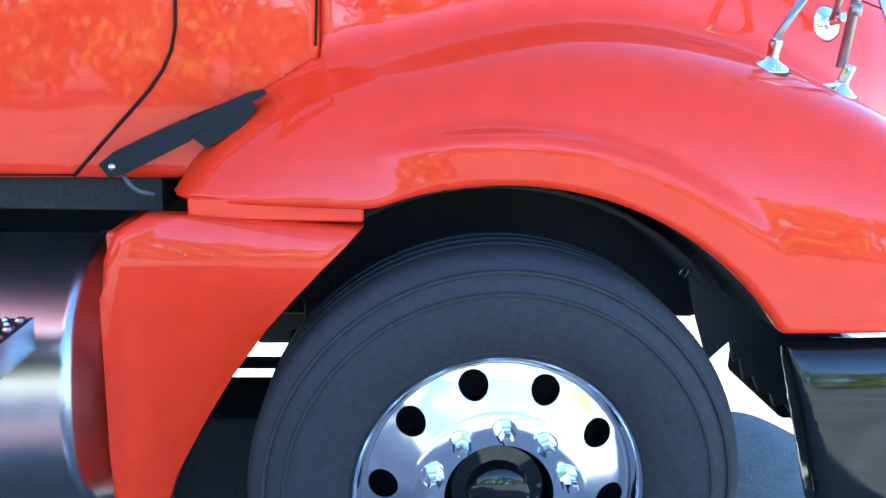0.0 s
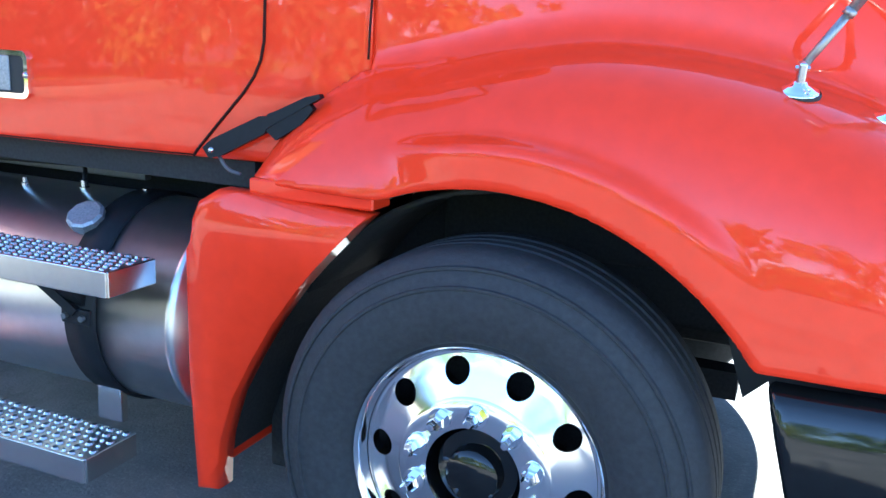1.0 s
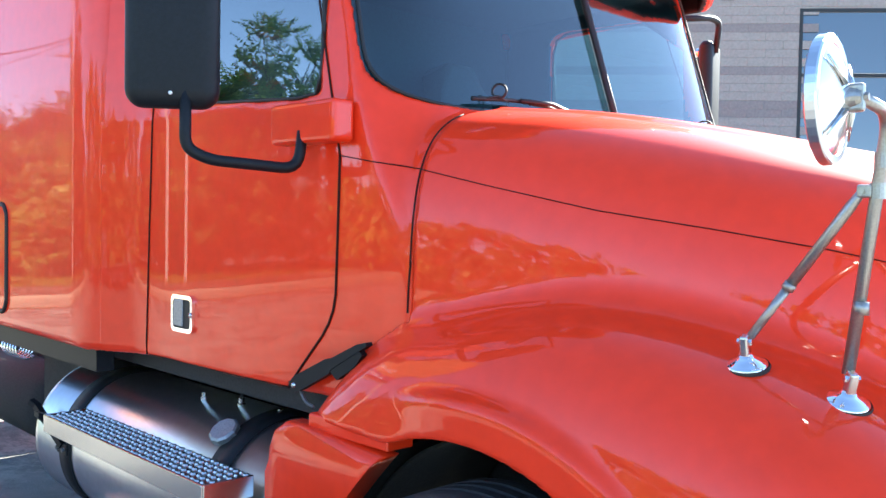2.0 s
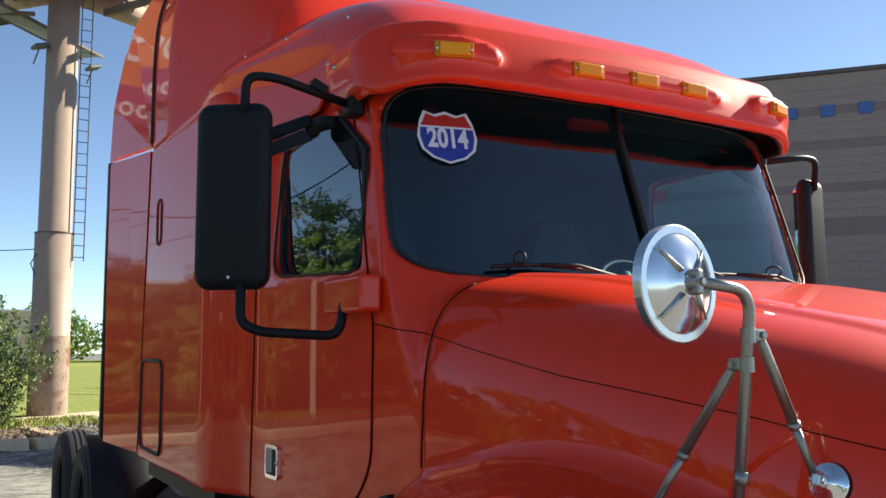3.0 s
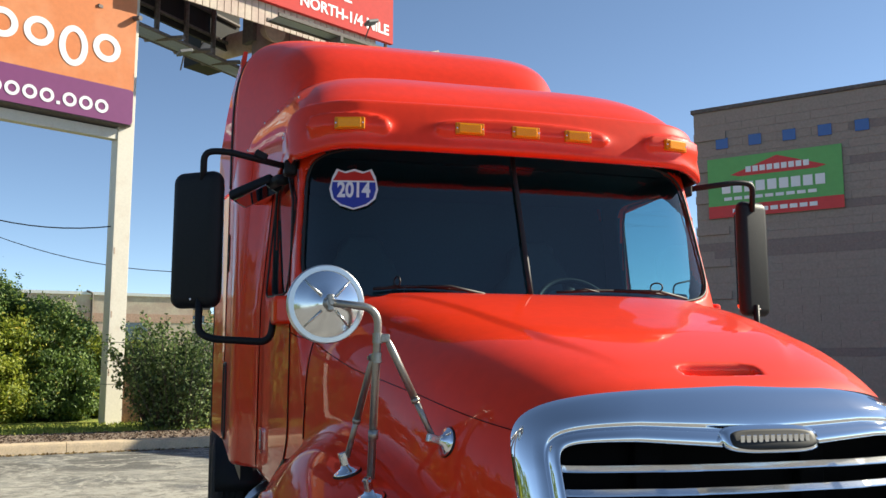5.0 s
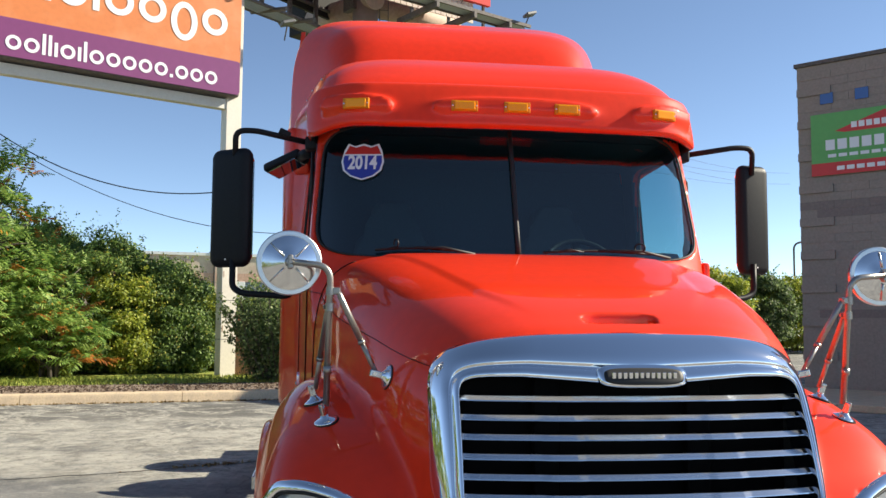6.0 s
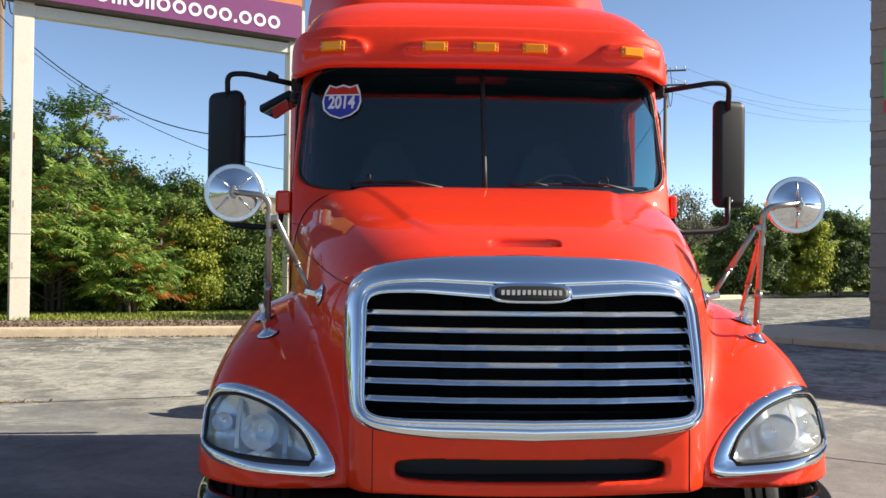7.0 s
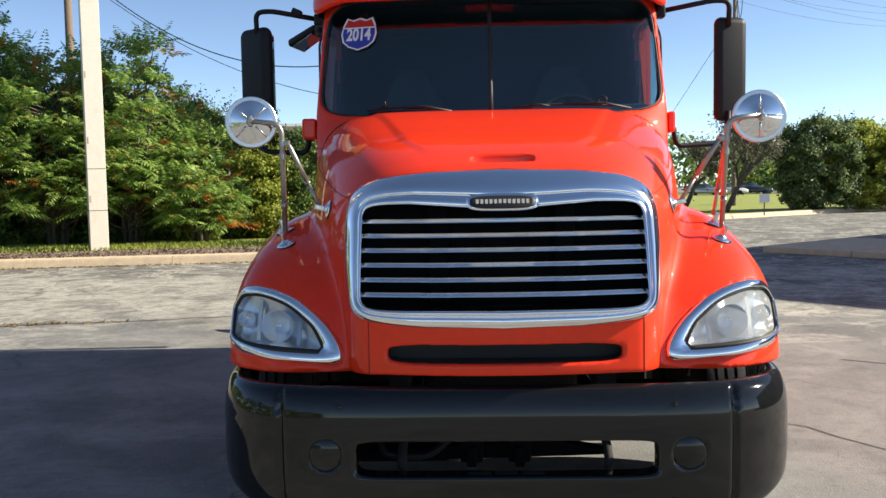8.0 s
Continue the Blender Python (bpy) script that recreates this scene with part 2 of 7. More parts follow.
def skin(f, lo, hi, h):
    """The surface f = 0 of a solid (f < 0 inside), as vertices and quads: one vertex in each cell that it crosses."""
    ax = [np.arange(lo[i], hi[i] + h, h) for i in range(3)]
    X, Y, Z = np.meshgrid(*ax, indexing="ij")
    V = f(X, Y, Z)
    S = V < 0
    n = np.array(V.shape) - 1
    total, count = np.zeros((*n, 3)), np.zeros(n)
    base = np.stack([X[:-1, :-1, :-1], Y[:-1, :-1, :-1], Z[:-1, :-1, :-1]], -1)
    for d in range(3):
        e = [(0, 0), (0, 1), (1, 0), (1, 1)]
        for p, q in e:
            o = [p, q]
            o.insert(d, 0)
            s0 = tuple(slice(o[k], o[k] + n[k]) for k in range(3))
            o[d] = 1
            s1 = tuple(slice(o[k], o[k] + n[k]) for k in range(3))
            a, b = V[s0], V[s1]
            cross = (a < 0) != (b < 0)
            t = np.where(cross, a / np.where(cross, a - b, 1), 0)
            off = np.zeros((*n, 3))
            o[d] = 0
            for k in range(3):
                off[..., k] = o[k]
            off[..., d] = t
            total += off * cross[..., None]
            count += cross
    live = count > 0
    ids = -np.ones(n, dtype=int)
    ids[live] = np.arange(live.sum())
    P = base[live] + total[live] / count[live][:, None] * h
    faces = []
    for d in range(3):
        u, w = [k for k in range(3) if k != d]
        lo_i, hi_i = [slice(1, -1)] * 3, [slice(1, -1)] * 3
        lo_i[d], hi_i[d] = slice(0, -1), slice(1, None)
        a, b = S[tuple(lo_i)], S[tuple(hi_i)]
        I = np.argwhere(a != b)
        if not len(I):
            continue
        flip = a[tuple(I.T)]
        I = I + np.array([0 if k == d else 1 for k in range(3)])
        du, dw = np.eye(3, dtype=int)[u], np.eye(3, dtype=int)[w]
        q = [ids[tuple((I - x).T)] for x in (du * 0, du, du + dw, dw)]
        q = np.stack(q, 1)
        if d == 1:
            flip = ~flip
        q = np.where(flip[:, None], q, q[:, ::-1])
        faces.append(q)
    F = np.concatenate(faces)
    F = F[(F >= 0).all(1)]
    e = h * 0.1
    for _ in range(4):
        x, y, z = P.T
        v = f(x, y, z)
        g = np.stack([f(x + e, y, z) - v, f(x, y + e, z) - v, f(x, y, z + e) - v], 1) / e
        step = v[:, None] * g / np.maximum((g * g).sum(1), 1e-6)[:, None]
        size = np.linalg.norm(step, axis=1, keepdims=True)
        P = P - step * np.minimum(1, 0.5 * h / np.maximum(size, 1e-9)) * 0.9
    return P, F


def smin(a, b, k):
    h = np.clip(0.5 + 0.5 * (b - a) / k, 0, 1)
    return b * (1 - h) + a * h - k * h * (1 - h)


def smax(a, b, k):
    return -smin(-a, -b, k)


def curve_of(pairs):
    """A smooth curve through (x, value) pairs."""
    px, pv = np.array(pairs, dtype=float).T
    slope = np.gradient(pv, px)

    def at(x):
        x = np.clip(x, px[0], px[-1])
        i = np.clip(np.searchsorted(px, x) - 1, 0, len(px) - 2)
        w = px[i + 1] - px[i]
        t = (x - px[i]) / w
        return ((2 * t ** 3 - 3 * t ** 2 + 1) * pv[i] + (t ** 3 - 2 * t ** 2 + t) * w * slope[i]
                + (-2 * t ** 3 + 3 * t ** 2) * pv[i + 1] + (t ** 3 - t ** 2) * w * slope[i + 1])
    return at


def oval(x, a, p):
    return np.power(np.maximum(np.abs(x) / a, 1e-9), p)


# fine upright flutes pressed into the lamp reflectors
flute = REFLECTOR.node_tree.nodes.new("ShaderNodeTexWave")
flute.bands_direction, flute.inputs["Scale"].default_value, flute.inputs["Distortion"].default_value = "Y", 9.0, 2.5
where = REFLECTOR.node_tree.nodes.new("ShaderNodeTexCoord")
relief = REFLECTOR.node_tree.nodes.new("ShaderNodeBump")
relief.inputs["Strength"].default_value, relief.inputs["Distance"].default_value = 0.06, 0.01
REFLECTOR.node_tree.links.new(where.outputs["Object"], flute.inputs["Vector"])
REFLECTOR.node_tree.links.new(flute.outputs["Fac"], relief.inputs["Height"])
REFLECTOR.node_tree.links.new(relief.outputs["Normal"], REFLECTOR.node_tree.nodes["Principled BSDF"].inputs["Normal"])
# ---- the truck: forms ----
# x runs forward from the front axle, y to the truck's left, z up from the ground.
hood_top = curve_of([(-0.5, 2.005), (-0.4, 1.99), (-0.07, 1.955), (0.21, 1.905), (0.48, 1.845), (0.77, 1.775), (1.0, 1.69), (1.12, 1.625), (1.25, 1.52)])
hood_half = curve_of([(-0.5, 0.995), (-0.38, 0.985), (0.0, 0.935), (0.3, 0.88), (0.7, 0.785), (0.95, 0.70), (1.1, 0.63), (1.25, 0.575)])
fender_top = curve_of([(-0.80, 0.85), (-0.72, 1.02), (-0.68, 1.11), (-0.63, 1.19), (-0.485, 1.32), (-0.38, 1.372), (-0.19, 1.412), (0.0, 1.448), (0.13, 1.462), (0.3, 1.454),
                       (0.5, 1.418), (0.7, 1.36), (0.85, 1.295), (0.95, 1.228), (1.02, 1.16), (1.08, 1.07), (1.13, 0.96), (1.17, 0.85), (1.2, 0.74)])
fender_out = curve_of([(-0.75, 1.178), (0.6, 1.178), (0.8, 1.168), (0.9, 1.15), (1.0, 1.11), (1.08, 1.04), (1.14, 0.95), (1.19, 0.86)])


cab_plan = curve_of([(-4.8, 1.215), (-2.2, 1.215), (-2.05, 1.212), (-1.97, 1.195), (-1.88, 1.145), (-1.78, 1.095), (-1.7, 1.08), (-1.4, 1.072), (-1.0, 1.055), (-0.6, 1.015), (-0.38, 0.985), (-0.2, 0.96)])


def nose(a, z):
    """How far forward the front of the hood reaches."""
    return 1.33 - 0.33 * np.maximum(z - 1.10, 0) - 0.22 * a * a


def hood_form(x, y, z):
    a = np.abs(y)
    w, t = hood_half(x), hood_top(x)
    # a low raised panel along the middle, narrowing forwards
    edge = np.clip((0.602 - 0.225 * x - 0.35 * np.maximum(x - 0.75, 0) - a) / 0.050, 0, 1)
    t = t + 0.0085 * edge * edge * (3 - 2 * edge) * np.clip((1.02 - x) / 0.3, 0, 1)
    p = np.clip(6.8 - 2.0 * (x + 0.4), 4.0, 6.8)
    zz = np.maximum(z - 1.0, 0) / (t - 1.0)
    body = (np.power(oval(a, w, p) + np.power(zz, p), 1 / p) - 1) * 0.6
    body = smax(body, (x - nose(a, z)) * 0.9, 0.08)
    t2, o = fender_top(x), fender_out(x)
    fz = np.maximum(z - 0.7, 0) / np.maximum(t2 - 0.7, 0.05)
    fen = (np.power(oval(np.maximum(a - 0.75, 0), np.maximum(o - 0.75, 0.05), 3.6) + np.power(fz, 3.6), 1 / 3.6) - 1) * 0.5
    # between grille and headlamp the valley fills out towards the lower edge
    fill = 0.05 + 0.20 * np.clip((1.12 - z) / 0.20, 0, 1)
    return smin(body, fen, fill)


lamp_top = curve_of([(0.60, 0.90), (0.635, 0.945), (0.66, 0.982), (0.70, 1.028), (0.74, 1.062), (0.80, 1.104), (0.87, 1.139), (0.956, 1.164), (1.03, 1.168), (1.09, 1.145), (1.13, 1.085)])
lamp_low = curve_of([(0.60, 0.905), (0.65, 0.893), (0.70, 0.893), (0.815, 0.902), (0.97, 0.918), (1.06, 0.932), (1.13, 0.96)])
lens_top = curve_of([(0.70, 0.935), (0.745, 1.015), (0.80, 1.068), (0.83, 1.091), (0.93, 1.136), (1.02, 1.147), (1.08, 1.130), (1.115, 1.085)])
lens_low = curve_of([(0.70, 0.935), (0.86, 0.944), (1.016, 0.958), (1.10, 0.972)])


def inside_headlamp(a, z):
    """Below 0 inside the headlamp's opening, seen from the front."""
    return np.maximum(np.maximum(z - lamp_top(a), lamp_low(a) - z), np.maximum(0.635 - a, a - 1.125))


def inside_lens(a, z):
    """The same for the clear cover within the bezel."""
    return np.maximum(np.maximum(z - lens_top(a), lens_low(a) - z), np.maximum(0.71 - a, a - 1.112))


def hood_solid(x, y, z):
    a = np.abs(y)
    f = hood_form(x, y, z)
    # a raised lip round the wheel arch
    ring = np.sqrt(x * x + (z - 0.467) ** 2)
    lip = smax(smax(ring - 0.785, a - 1.181 + 0.9 * np.maximum(-0.02 - x, 0) ** 2 + 0.6 * np.maximum(x - 0.36, 0) ** 2, 0.03), np.maximum(1.02 - a, np.maximum(-0.42 - x, 0.60 - ring)), 0.03)
    f = smin(f, lip, 0.025)
    f = smax(f, 0.855 + 0.012 * np.clip((0.75 - a) / 0.3, 0, 1) - z, 0.012)
    f = smax(f, -0.70 - x, 0.01)
    # the seam against the cowl; behind it only the fender's tail goes on
    f = smax(f, np.minimum(-0.378 - x, cab_plan(x) + 0.002 - a), 0.008)
    # wheel arch, open inwards and downwards
    arch = np.sqrt(x * x + (z - 0.467) ** 2) - 0.682
    f = smax(f, -np.maximum(arch, 0.50 - a), 0.012)
    f = smax(f, -np.maximum(np.maximum(x - 0.0, z - 1.093 - 0.012 * np.clip(-x, 0, 1)), 0.5 - a), 0.012)
    inner = np.maximum(np.maximum(a - 0.558, np.abs(z - 1.315) - 0.222), 1.02 - x)
    f = np.maximum(f, -inner)
    slot = np.maximum(np.power(oval(y, 0.44, 8) + oval(z - 0.948, 0.036, 4), 0.25) - 1, (1.15 - x) * 3) * 0.04
    f = np.maximum(f, -slot)
    vent = np.maximum(np.power(oval(y - 0.01, 0.125, 5) + oval(x - 1.01, 0.030, 3), 0.25) - 1, (1.630 - z) * 8) * 0.03
    f = np.maximum(f, -vent)
    lamp_cut = np.maximum(inside_headlamp(a, z), 0.93 - 0.25 * np.maximum(a - 0.95, 0) - x)
    return np.maximum(f, -lamp_cut)


def reach_x(y, z, form=hood_form, lo=0.3, hi=1.6):
    """Where the hood's skin lies, coming from the front."""
    for _ in range(40):
        mid = (lo + hi) / 2
        if float(form(np.array(mid), np.array(y), np.array(z))) < 0:
            lo = mid
        else:
            hi = mid
    return lo


def reach_z(x, y, form=hood_form, lo=0.9, hi=2.6):
    for _ in range(40):
        mid = (lo + hi) / 2
        if float(form(np.array(x), np.array(y), np.array(mid))) < 0:
            lo = mid
        else:
            hi = mid
    return lo


def reach_y(x, z, form, lo=0.3, hi=1.6):
    for _ in range(40):
        mid = (lo + hi) / 2
        if float(form(np.array(x), np.array(-mid), np.array(z))) < 0:
            lo = mid
        else:
            hi = mid
    return lo




def screen_x(a, z):
    """The windscreen's surface."""
    return -0.415 - 0.335 * (z - 2.0) - 0.035 * a - 0.12 * np.power(a, 7)


def cab_outer(x, y, z):
    a = np.abs(y)
    lean = np.clip(z - 2.0, 0, 1) * np.clip((x + 2.0) / 0.3, 0, 1) * 0.085
    f = smax(a - cab_plan(x) + lean, z - 2.72, 0.05)
    f = smax(f, 1.13 - z, 0.02)
    # ahead of the windscreen's foot the cowl carries on the hood's section
    cowl = smin(x - screen_x(a, z), hood_form(x, y, z + 0.014), 0.04)
    f = smax(f, smax(cowl, x + 0.378, 0.01), 0.012)
    return smax(f, -1.93 - x, 0.01)


WIN = (-1.52, -0.70, 2.02, 2.60)


def side_window(x, z, grow=0.0):
    """Below 0 inside the door's window, seen from the side."""
    x0, x1, z0, z1 = WIN
    cx, cz, hx, hz = (x0 + x1) / 2, (z0 + z1) / 2, (x1 - x0) / 2, (z1 - z0) / 2
    f = (np.power(oval(x - cx, hx + grow, 8) + oval(z - cz + 0.05 * (x - cx), hz + grow, 8), 1 / 8) - 1) * 0.3
    return np.maximum(f, np.maximum(x + 0.74 - grow, (x + 0.74 + 1.35 * (z - 2.43) - grow) * 0.6))


def cab_solid(x, y, z):
    a = np.abs(y)
    f = cab_outer(x, y, z)
    inner = np.maximum(cab_outer(x, y, z) + 0.05, np.maximum(1.20 - z, -1.88 - x))
    f = np.maximum(f, -inner)
    sw = 0.997 - 0.07 * (z - 2.0)
    ws = np.maximum((np.power(oval(a, sw, 7) + oval(z - 2.325, 0.352, 7), 1 / 7) - 1) * 0.5, -0.95 - x)
    ws = np.maximum(ws, x + 0.2)
    f = np.maximum(f, -ws)
    door = np.maximum(side_window(x, z), 0.8 - a)
    return np.maximum(f, -door)


roof_front = lambda a: -0.455 - 0.055 * a * a - 0.36 * np.power(np.maximum(a - 0.72, 0), 2) * 4
roof_z = curve_of([(-2.6, 3.28), (-2.0, 3.25), (-1.6, 3.23), (-1.2, 3.18), (-0.95, 3.10), (-0.78, 3.0), (-0.66, 2.88), (-0.58, 2.74)])
roof_half = curve_of([(-2.6, 1.215), (-2.05, 1.21), (-1.8, 1.17), (-1.4, 1.12), (-0.9, 1.075), (-0.6, 1.05), (-0.4, 1.03)])


droop = lambda a: 0.05 * np.clip((a - 0.80) / 0.22, 0, 1) ** 2


def roof_solid(x, y, z):
    """Sun visor and the first step of the roof."""
    a = np.abs(y)
    # visor: a leaning face with a crease along its top
    u = np.maximum(z + droop(a) - 2.65, 0)
    front = x - roof_front(a) + 0.15 * u + 0.9 * u * u
    band = smax(smax(np.maximum(2.632 - droop(a) - z, -9.0), front, 0.022), z - 2.872 + 0.10 * np.maximum(-0.55 - x, 0), 0.022)
    band = smax(smax(band, a - 1.045, 0.09), -0.98 - x - 0.25 * (z - 2.62), 0.03)
    # under it the band is hollow
    band = np.maximum(band, -np.maximum(z - 2.70 + 0.6 * droop(a), np.maximum(x - roof_front(a) + 0.06, a - 1.0)))
    top = (np.power(oval(a, roof_half(x) - 0.05, 5.2) + np.power(np.maximum(z - 2.5, 0) / (roof_z(x) - 2.5), 5.2), 1 / 5.2) - 1) * 0.6
    top = smax(top, 2.702 - z - 0.11 * np.clip((-1.0 - x) / 0.1, 0, 1) * np.clip((a - 1.02) / 0.02, 0, 1), 0.02)
    top = smax(top, x - roof_front(a) + 0.10, 0.05)
    top = smax(top, -2.5 - x, 0.02)
    f = smin(band, top, 0.012)
    pod = lambda cy, hw: (np.power(oval(y - cy, hw, 3) + oval(z - 2.735, 0.056, 2.4), 1 / 3) - 1) * 0.045 
    for cy, hw in ((0.0, 0.42), (-0.82, 0.20), (0.82, 0.20)):
        bump = np.maximum(pod(cy, hw), np.maximum(x - roof_front(a) - 0.006 + 0.22 * np.abs(z - 2.735), -0.6 - x))
        f = smin(f, bump, 0.012)
    return f


upper_z = curve_of([(-4.0, 4.2), (-3.25, 4.08), (-2.9, 3.99), (-2.6, 3.87), (-2.32, 3.72), (-2.18, 3.56), (-2.08, 3.36), (-2.0, 3.10)])


def upper_solid(x, y, z):
    """The raised roof over the sleeper."""
    a = np.abs(y)
    w = 1.205 - 0.30 * np.clip((x + 2.9) / 0.7, 0, 1)
    f = (np.power(oval(a, w, 6.5) + np.power(np.maximum(z - 2.7, 0) / (upper_z(x) - 2.7), 6.5), 1 / 6.5) - 1) * 0.7
    f = smax(f, 2.90 - z, 0.02)
    return smax(f, -3.30 - x, 0.015)


def sleeper_solid(x, y, z):
    a = np.abs(y)
    f = smax(a - 1.215, np.abs(z - 2.02) - 0.89, 0.04)
    f = smax(f, np.maximum(-3.29 - 0.08 * (2.9 - z) - x, x + 1.9), 0.015)
    return np.maximum(f, a - cab_plan(x))


bump_half, bump_len = 1.185, 0.80


def bumper_solid(x, y, z):
    a = np.abs(y)
    plan = lambda d: (np.power(oval(a, bump_half - d, 5.5) + oval(np.maximum(x - 0.56, 0), bump_len - d, 3.2), 1 / 4.0) - 1) * 0.9
    roll = 0.05 * np.power(np.abs(z - 0.58) / 0.26, 4)
    f = plan(roll)
    f = np.maximum(f, -plan(0.09))
    lift = 0.10 * np.clip((a - 0.95) / 0.2, 0, 1) + 0.06 * np.clip((0.95 - x) / 0.4, 0, 1)
    f = smax(f, np.maximum(z - 0.83, 0.315 + lift - z), 0.035)
    f = smax(f, 0.58 + 0.28 * (0.85 - z) - x, 0.02)
    hole = np.maximum(np.power(oval(y, 0.56, 14) + oval(z - 0.562, 0.066, 8), 1 / 8) - 1, 0.9 - x) * 0.06
    f = smax(f, -hole, 0.01)
    fog = (np.sqrt((a - 0.675) ** 2 + (z - 0.578) ** 2) - 0.058)
    f = smax(f, -np.maximum(fog, 1.262 - x), 0.008)
    step = np.maximum(np.abs(a - 0.85) - 0.008, np.abs(plan(roll)) - 0.012)
    return np.maximum(f, -step)


# ---- the truck ----
truck = thing("truck", "red conventional sleeper truck with chrome grille, parked on asphalt", "truck")


def solid(name, f, lo, hi, h, mats, label="", parent=truck, index=None):
    P, F = skin(f, lo, hi, h)
    idx = index(P[F].mean(1)) if index else None
    return put(name, mesh_of(name, P, F, mats, True, idx), parent, None, label)


def hood_faces(c):
    """Inside the arch and the openings the shell is unpainted."""
    x, y, z = c.T
    a = np.abs(y)
    v, e = hood_form(x, y, z), 0.004
    steep = np.sqrt((hood_form(x + e, y, z) - v) ** 2 + (hood_form(x, y + e, z) - v) ** 2 + (hood_form(x, y, z + e) - v) ** 2) / e
    return np.where((v / np.maximum(steep, 0.3) < -0.022) & (z < 1.6), 1, 0)


hood = solid("hood", hood_solid, (-0.80, -1.26, 0.74), (1.42, 1.26, 2.08), 0.0110, [RED, DARK], "glossy red one-piece hood with bulging fenders", index=hood_faces)
cab = solid("cab", cab_solid, (-2.0, -1.26, 1.06), (-0.30, 1.26, 2.80), 0.0135, [RED, HEADLINER, BLACK],
            index=lambda c: np.where(cab_outer(*c.T) < -0.03, 1, np.where((c[:, 2] > 2.652) & (c[:, 0] > -0.93) & (np.abs(c[:, 1]) < 0.965), 2, 0)))
def roof_faces(c):
    """Under the visor the shell is black."""
    x, y, z = c.T
    a = np.abs(y)
    hollow = np.maximum(z - 2.70 + 0.6 * droop(a), np.maximum(x - roof_front(a) + 0.06, a - 1.0))
    return np.where((np.abs(hollow) < 0.02) & (z < 2.718) & (x > -1.0), 1, 0)


roof = solid("roof_fairing", roof_solid, (-2.6, -1.28, 2.50), (-0.34, 1.28, 3.4), 0.0145, [RED, BLACK], "red roof cap with sun visor", index=roof_faces)
upper = solid("sleeper_roof", upper_solid, (-3.40, -1.28, 2.84), (-1.9, 1.28, 4.2), 0.025, [RED])
sleeper = solid("sleeper", sleeper_solid, (-3.52, -1.28, 1.05), (-1.80, 1.28, 3.0), 0.025, [RED])
bumper = solid("bumper", bumper_solid, (0.48, -1.22, 0.24), (1.44, 1.22, 0.85), 0.0125, [GLOSSBLACK], "black painted steel bumper")


def off_side(x, z, form=cab_outer, out=0.002):
    return -(reach_y(x, z, form) + out)


def seam(points, r=0.006, form=cab_outer, name="panel_gap", mirror=True, steps=10, label=""):
    """A dark joint laid along a side of the truck, through (x, z) pairs."""
    line = []
    for (xa, za), (xb, zb) in zip(points, points[1:]):
        for k in range(steps):
            t = k / steps
            x, z = xa + (xb - xa) * t, za + (zb - za) * t
            line.append((x, off_side(x, z, form), z))
    x, z = points[-1]
    line.append((x, off_side(x, z, form), z))
    part(name, tube(line, r * 0.68, 6), GAP, truck, label, True)
    if mirror:
        part(name, tube([(a, -b, c) for a, b, c in line], r * 0.68, 6), GAP, truck, label, True)


def sleeper_side(x, y, z):
    return np.abs(y) - 1.215


# hood and cowl
seam([(-0.386, 1.40), (-0.382, 1.54)], 0.0042)
seam([(-0.381, 1.53), (-0.380, 1.68), (-0.380, 1.79), (-0.380, 1.88), (-0.379, 1.95)], 0.0038, hood_form)
seam([(-0.64, 1.83), (-0.382, 1.788)], 0.0026)
seam([(-0.376, 1.787), (-0.16, 1.742), (0.15, 1.68), (0.41, 1.642), (0.63, 1.606), (0.85, 1.56), (1.08, 1.515)], 0.0019, hood_form)
# door
seam([(-0.645, 1.83), (-0.65, 1.60), (-0.655, 1.43), (-0.664, 1.385), (-0.682, 1.345), (-0.71, 1.305), (-0.86, 1.135)], 0.0058)
seam([(-0.86, 1.137), (-1.70, 1.137)], 0.003)
seam([(-1.715, 1.137), (-1.70, 1.6), (-1.685, 2.03), (-1.68, 2.62)], 0.0048)
seam([(-0.645, 1.83), (-0.68, 2.0), (-0.77, 2.30), (-0.86, 2.56)], 0.0048)
# sleeper
seam([(-3.40, 1.18), (-3.25, 2.88)], 0.0045, sleeper_side)


def loop_seam(name, outline, r, form, label=""):
    pts = [(x, off_side(x, z, form), z) for x, z in outline]
    for s in (1, -1):
        part(name, tube([(a, b * s, c) for a, b, c in pts], r, 6, True), SEAMBLACK, truck, label, True)


loop_seam("hatch", rounded(-3.33, -2.80, 1.205, 1.69, 0.07), 0.011, sleeper_side, "black rubber seal of the luggage hatch")
loop_seam("vent_frame", rounded(-3.03, -2.93, 2.32, 2.57, 0.045), 0.006, sleeper_side)

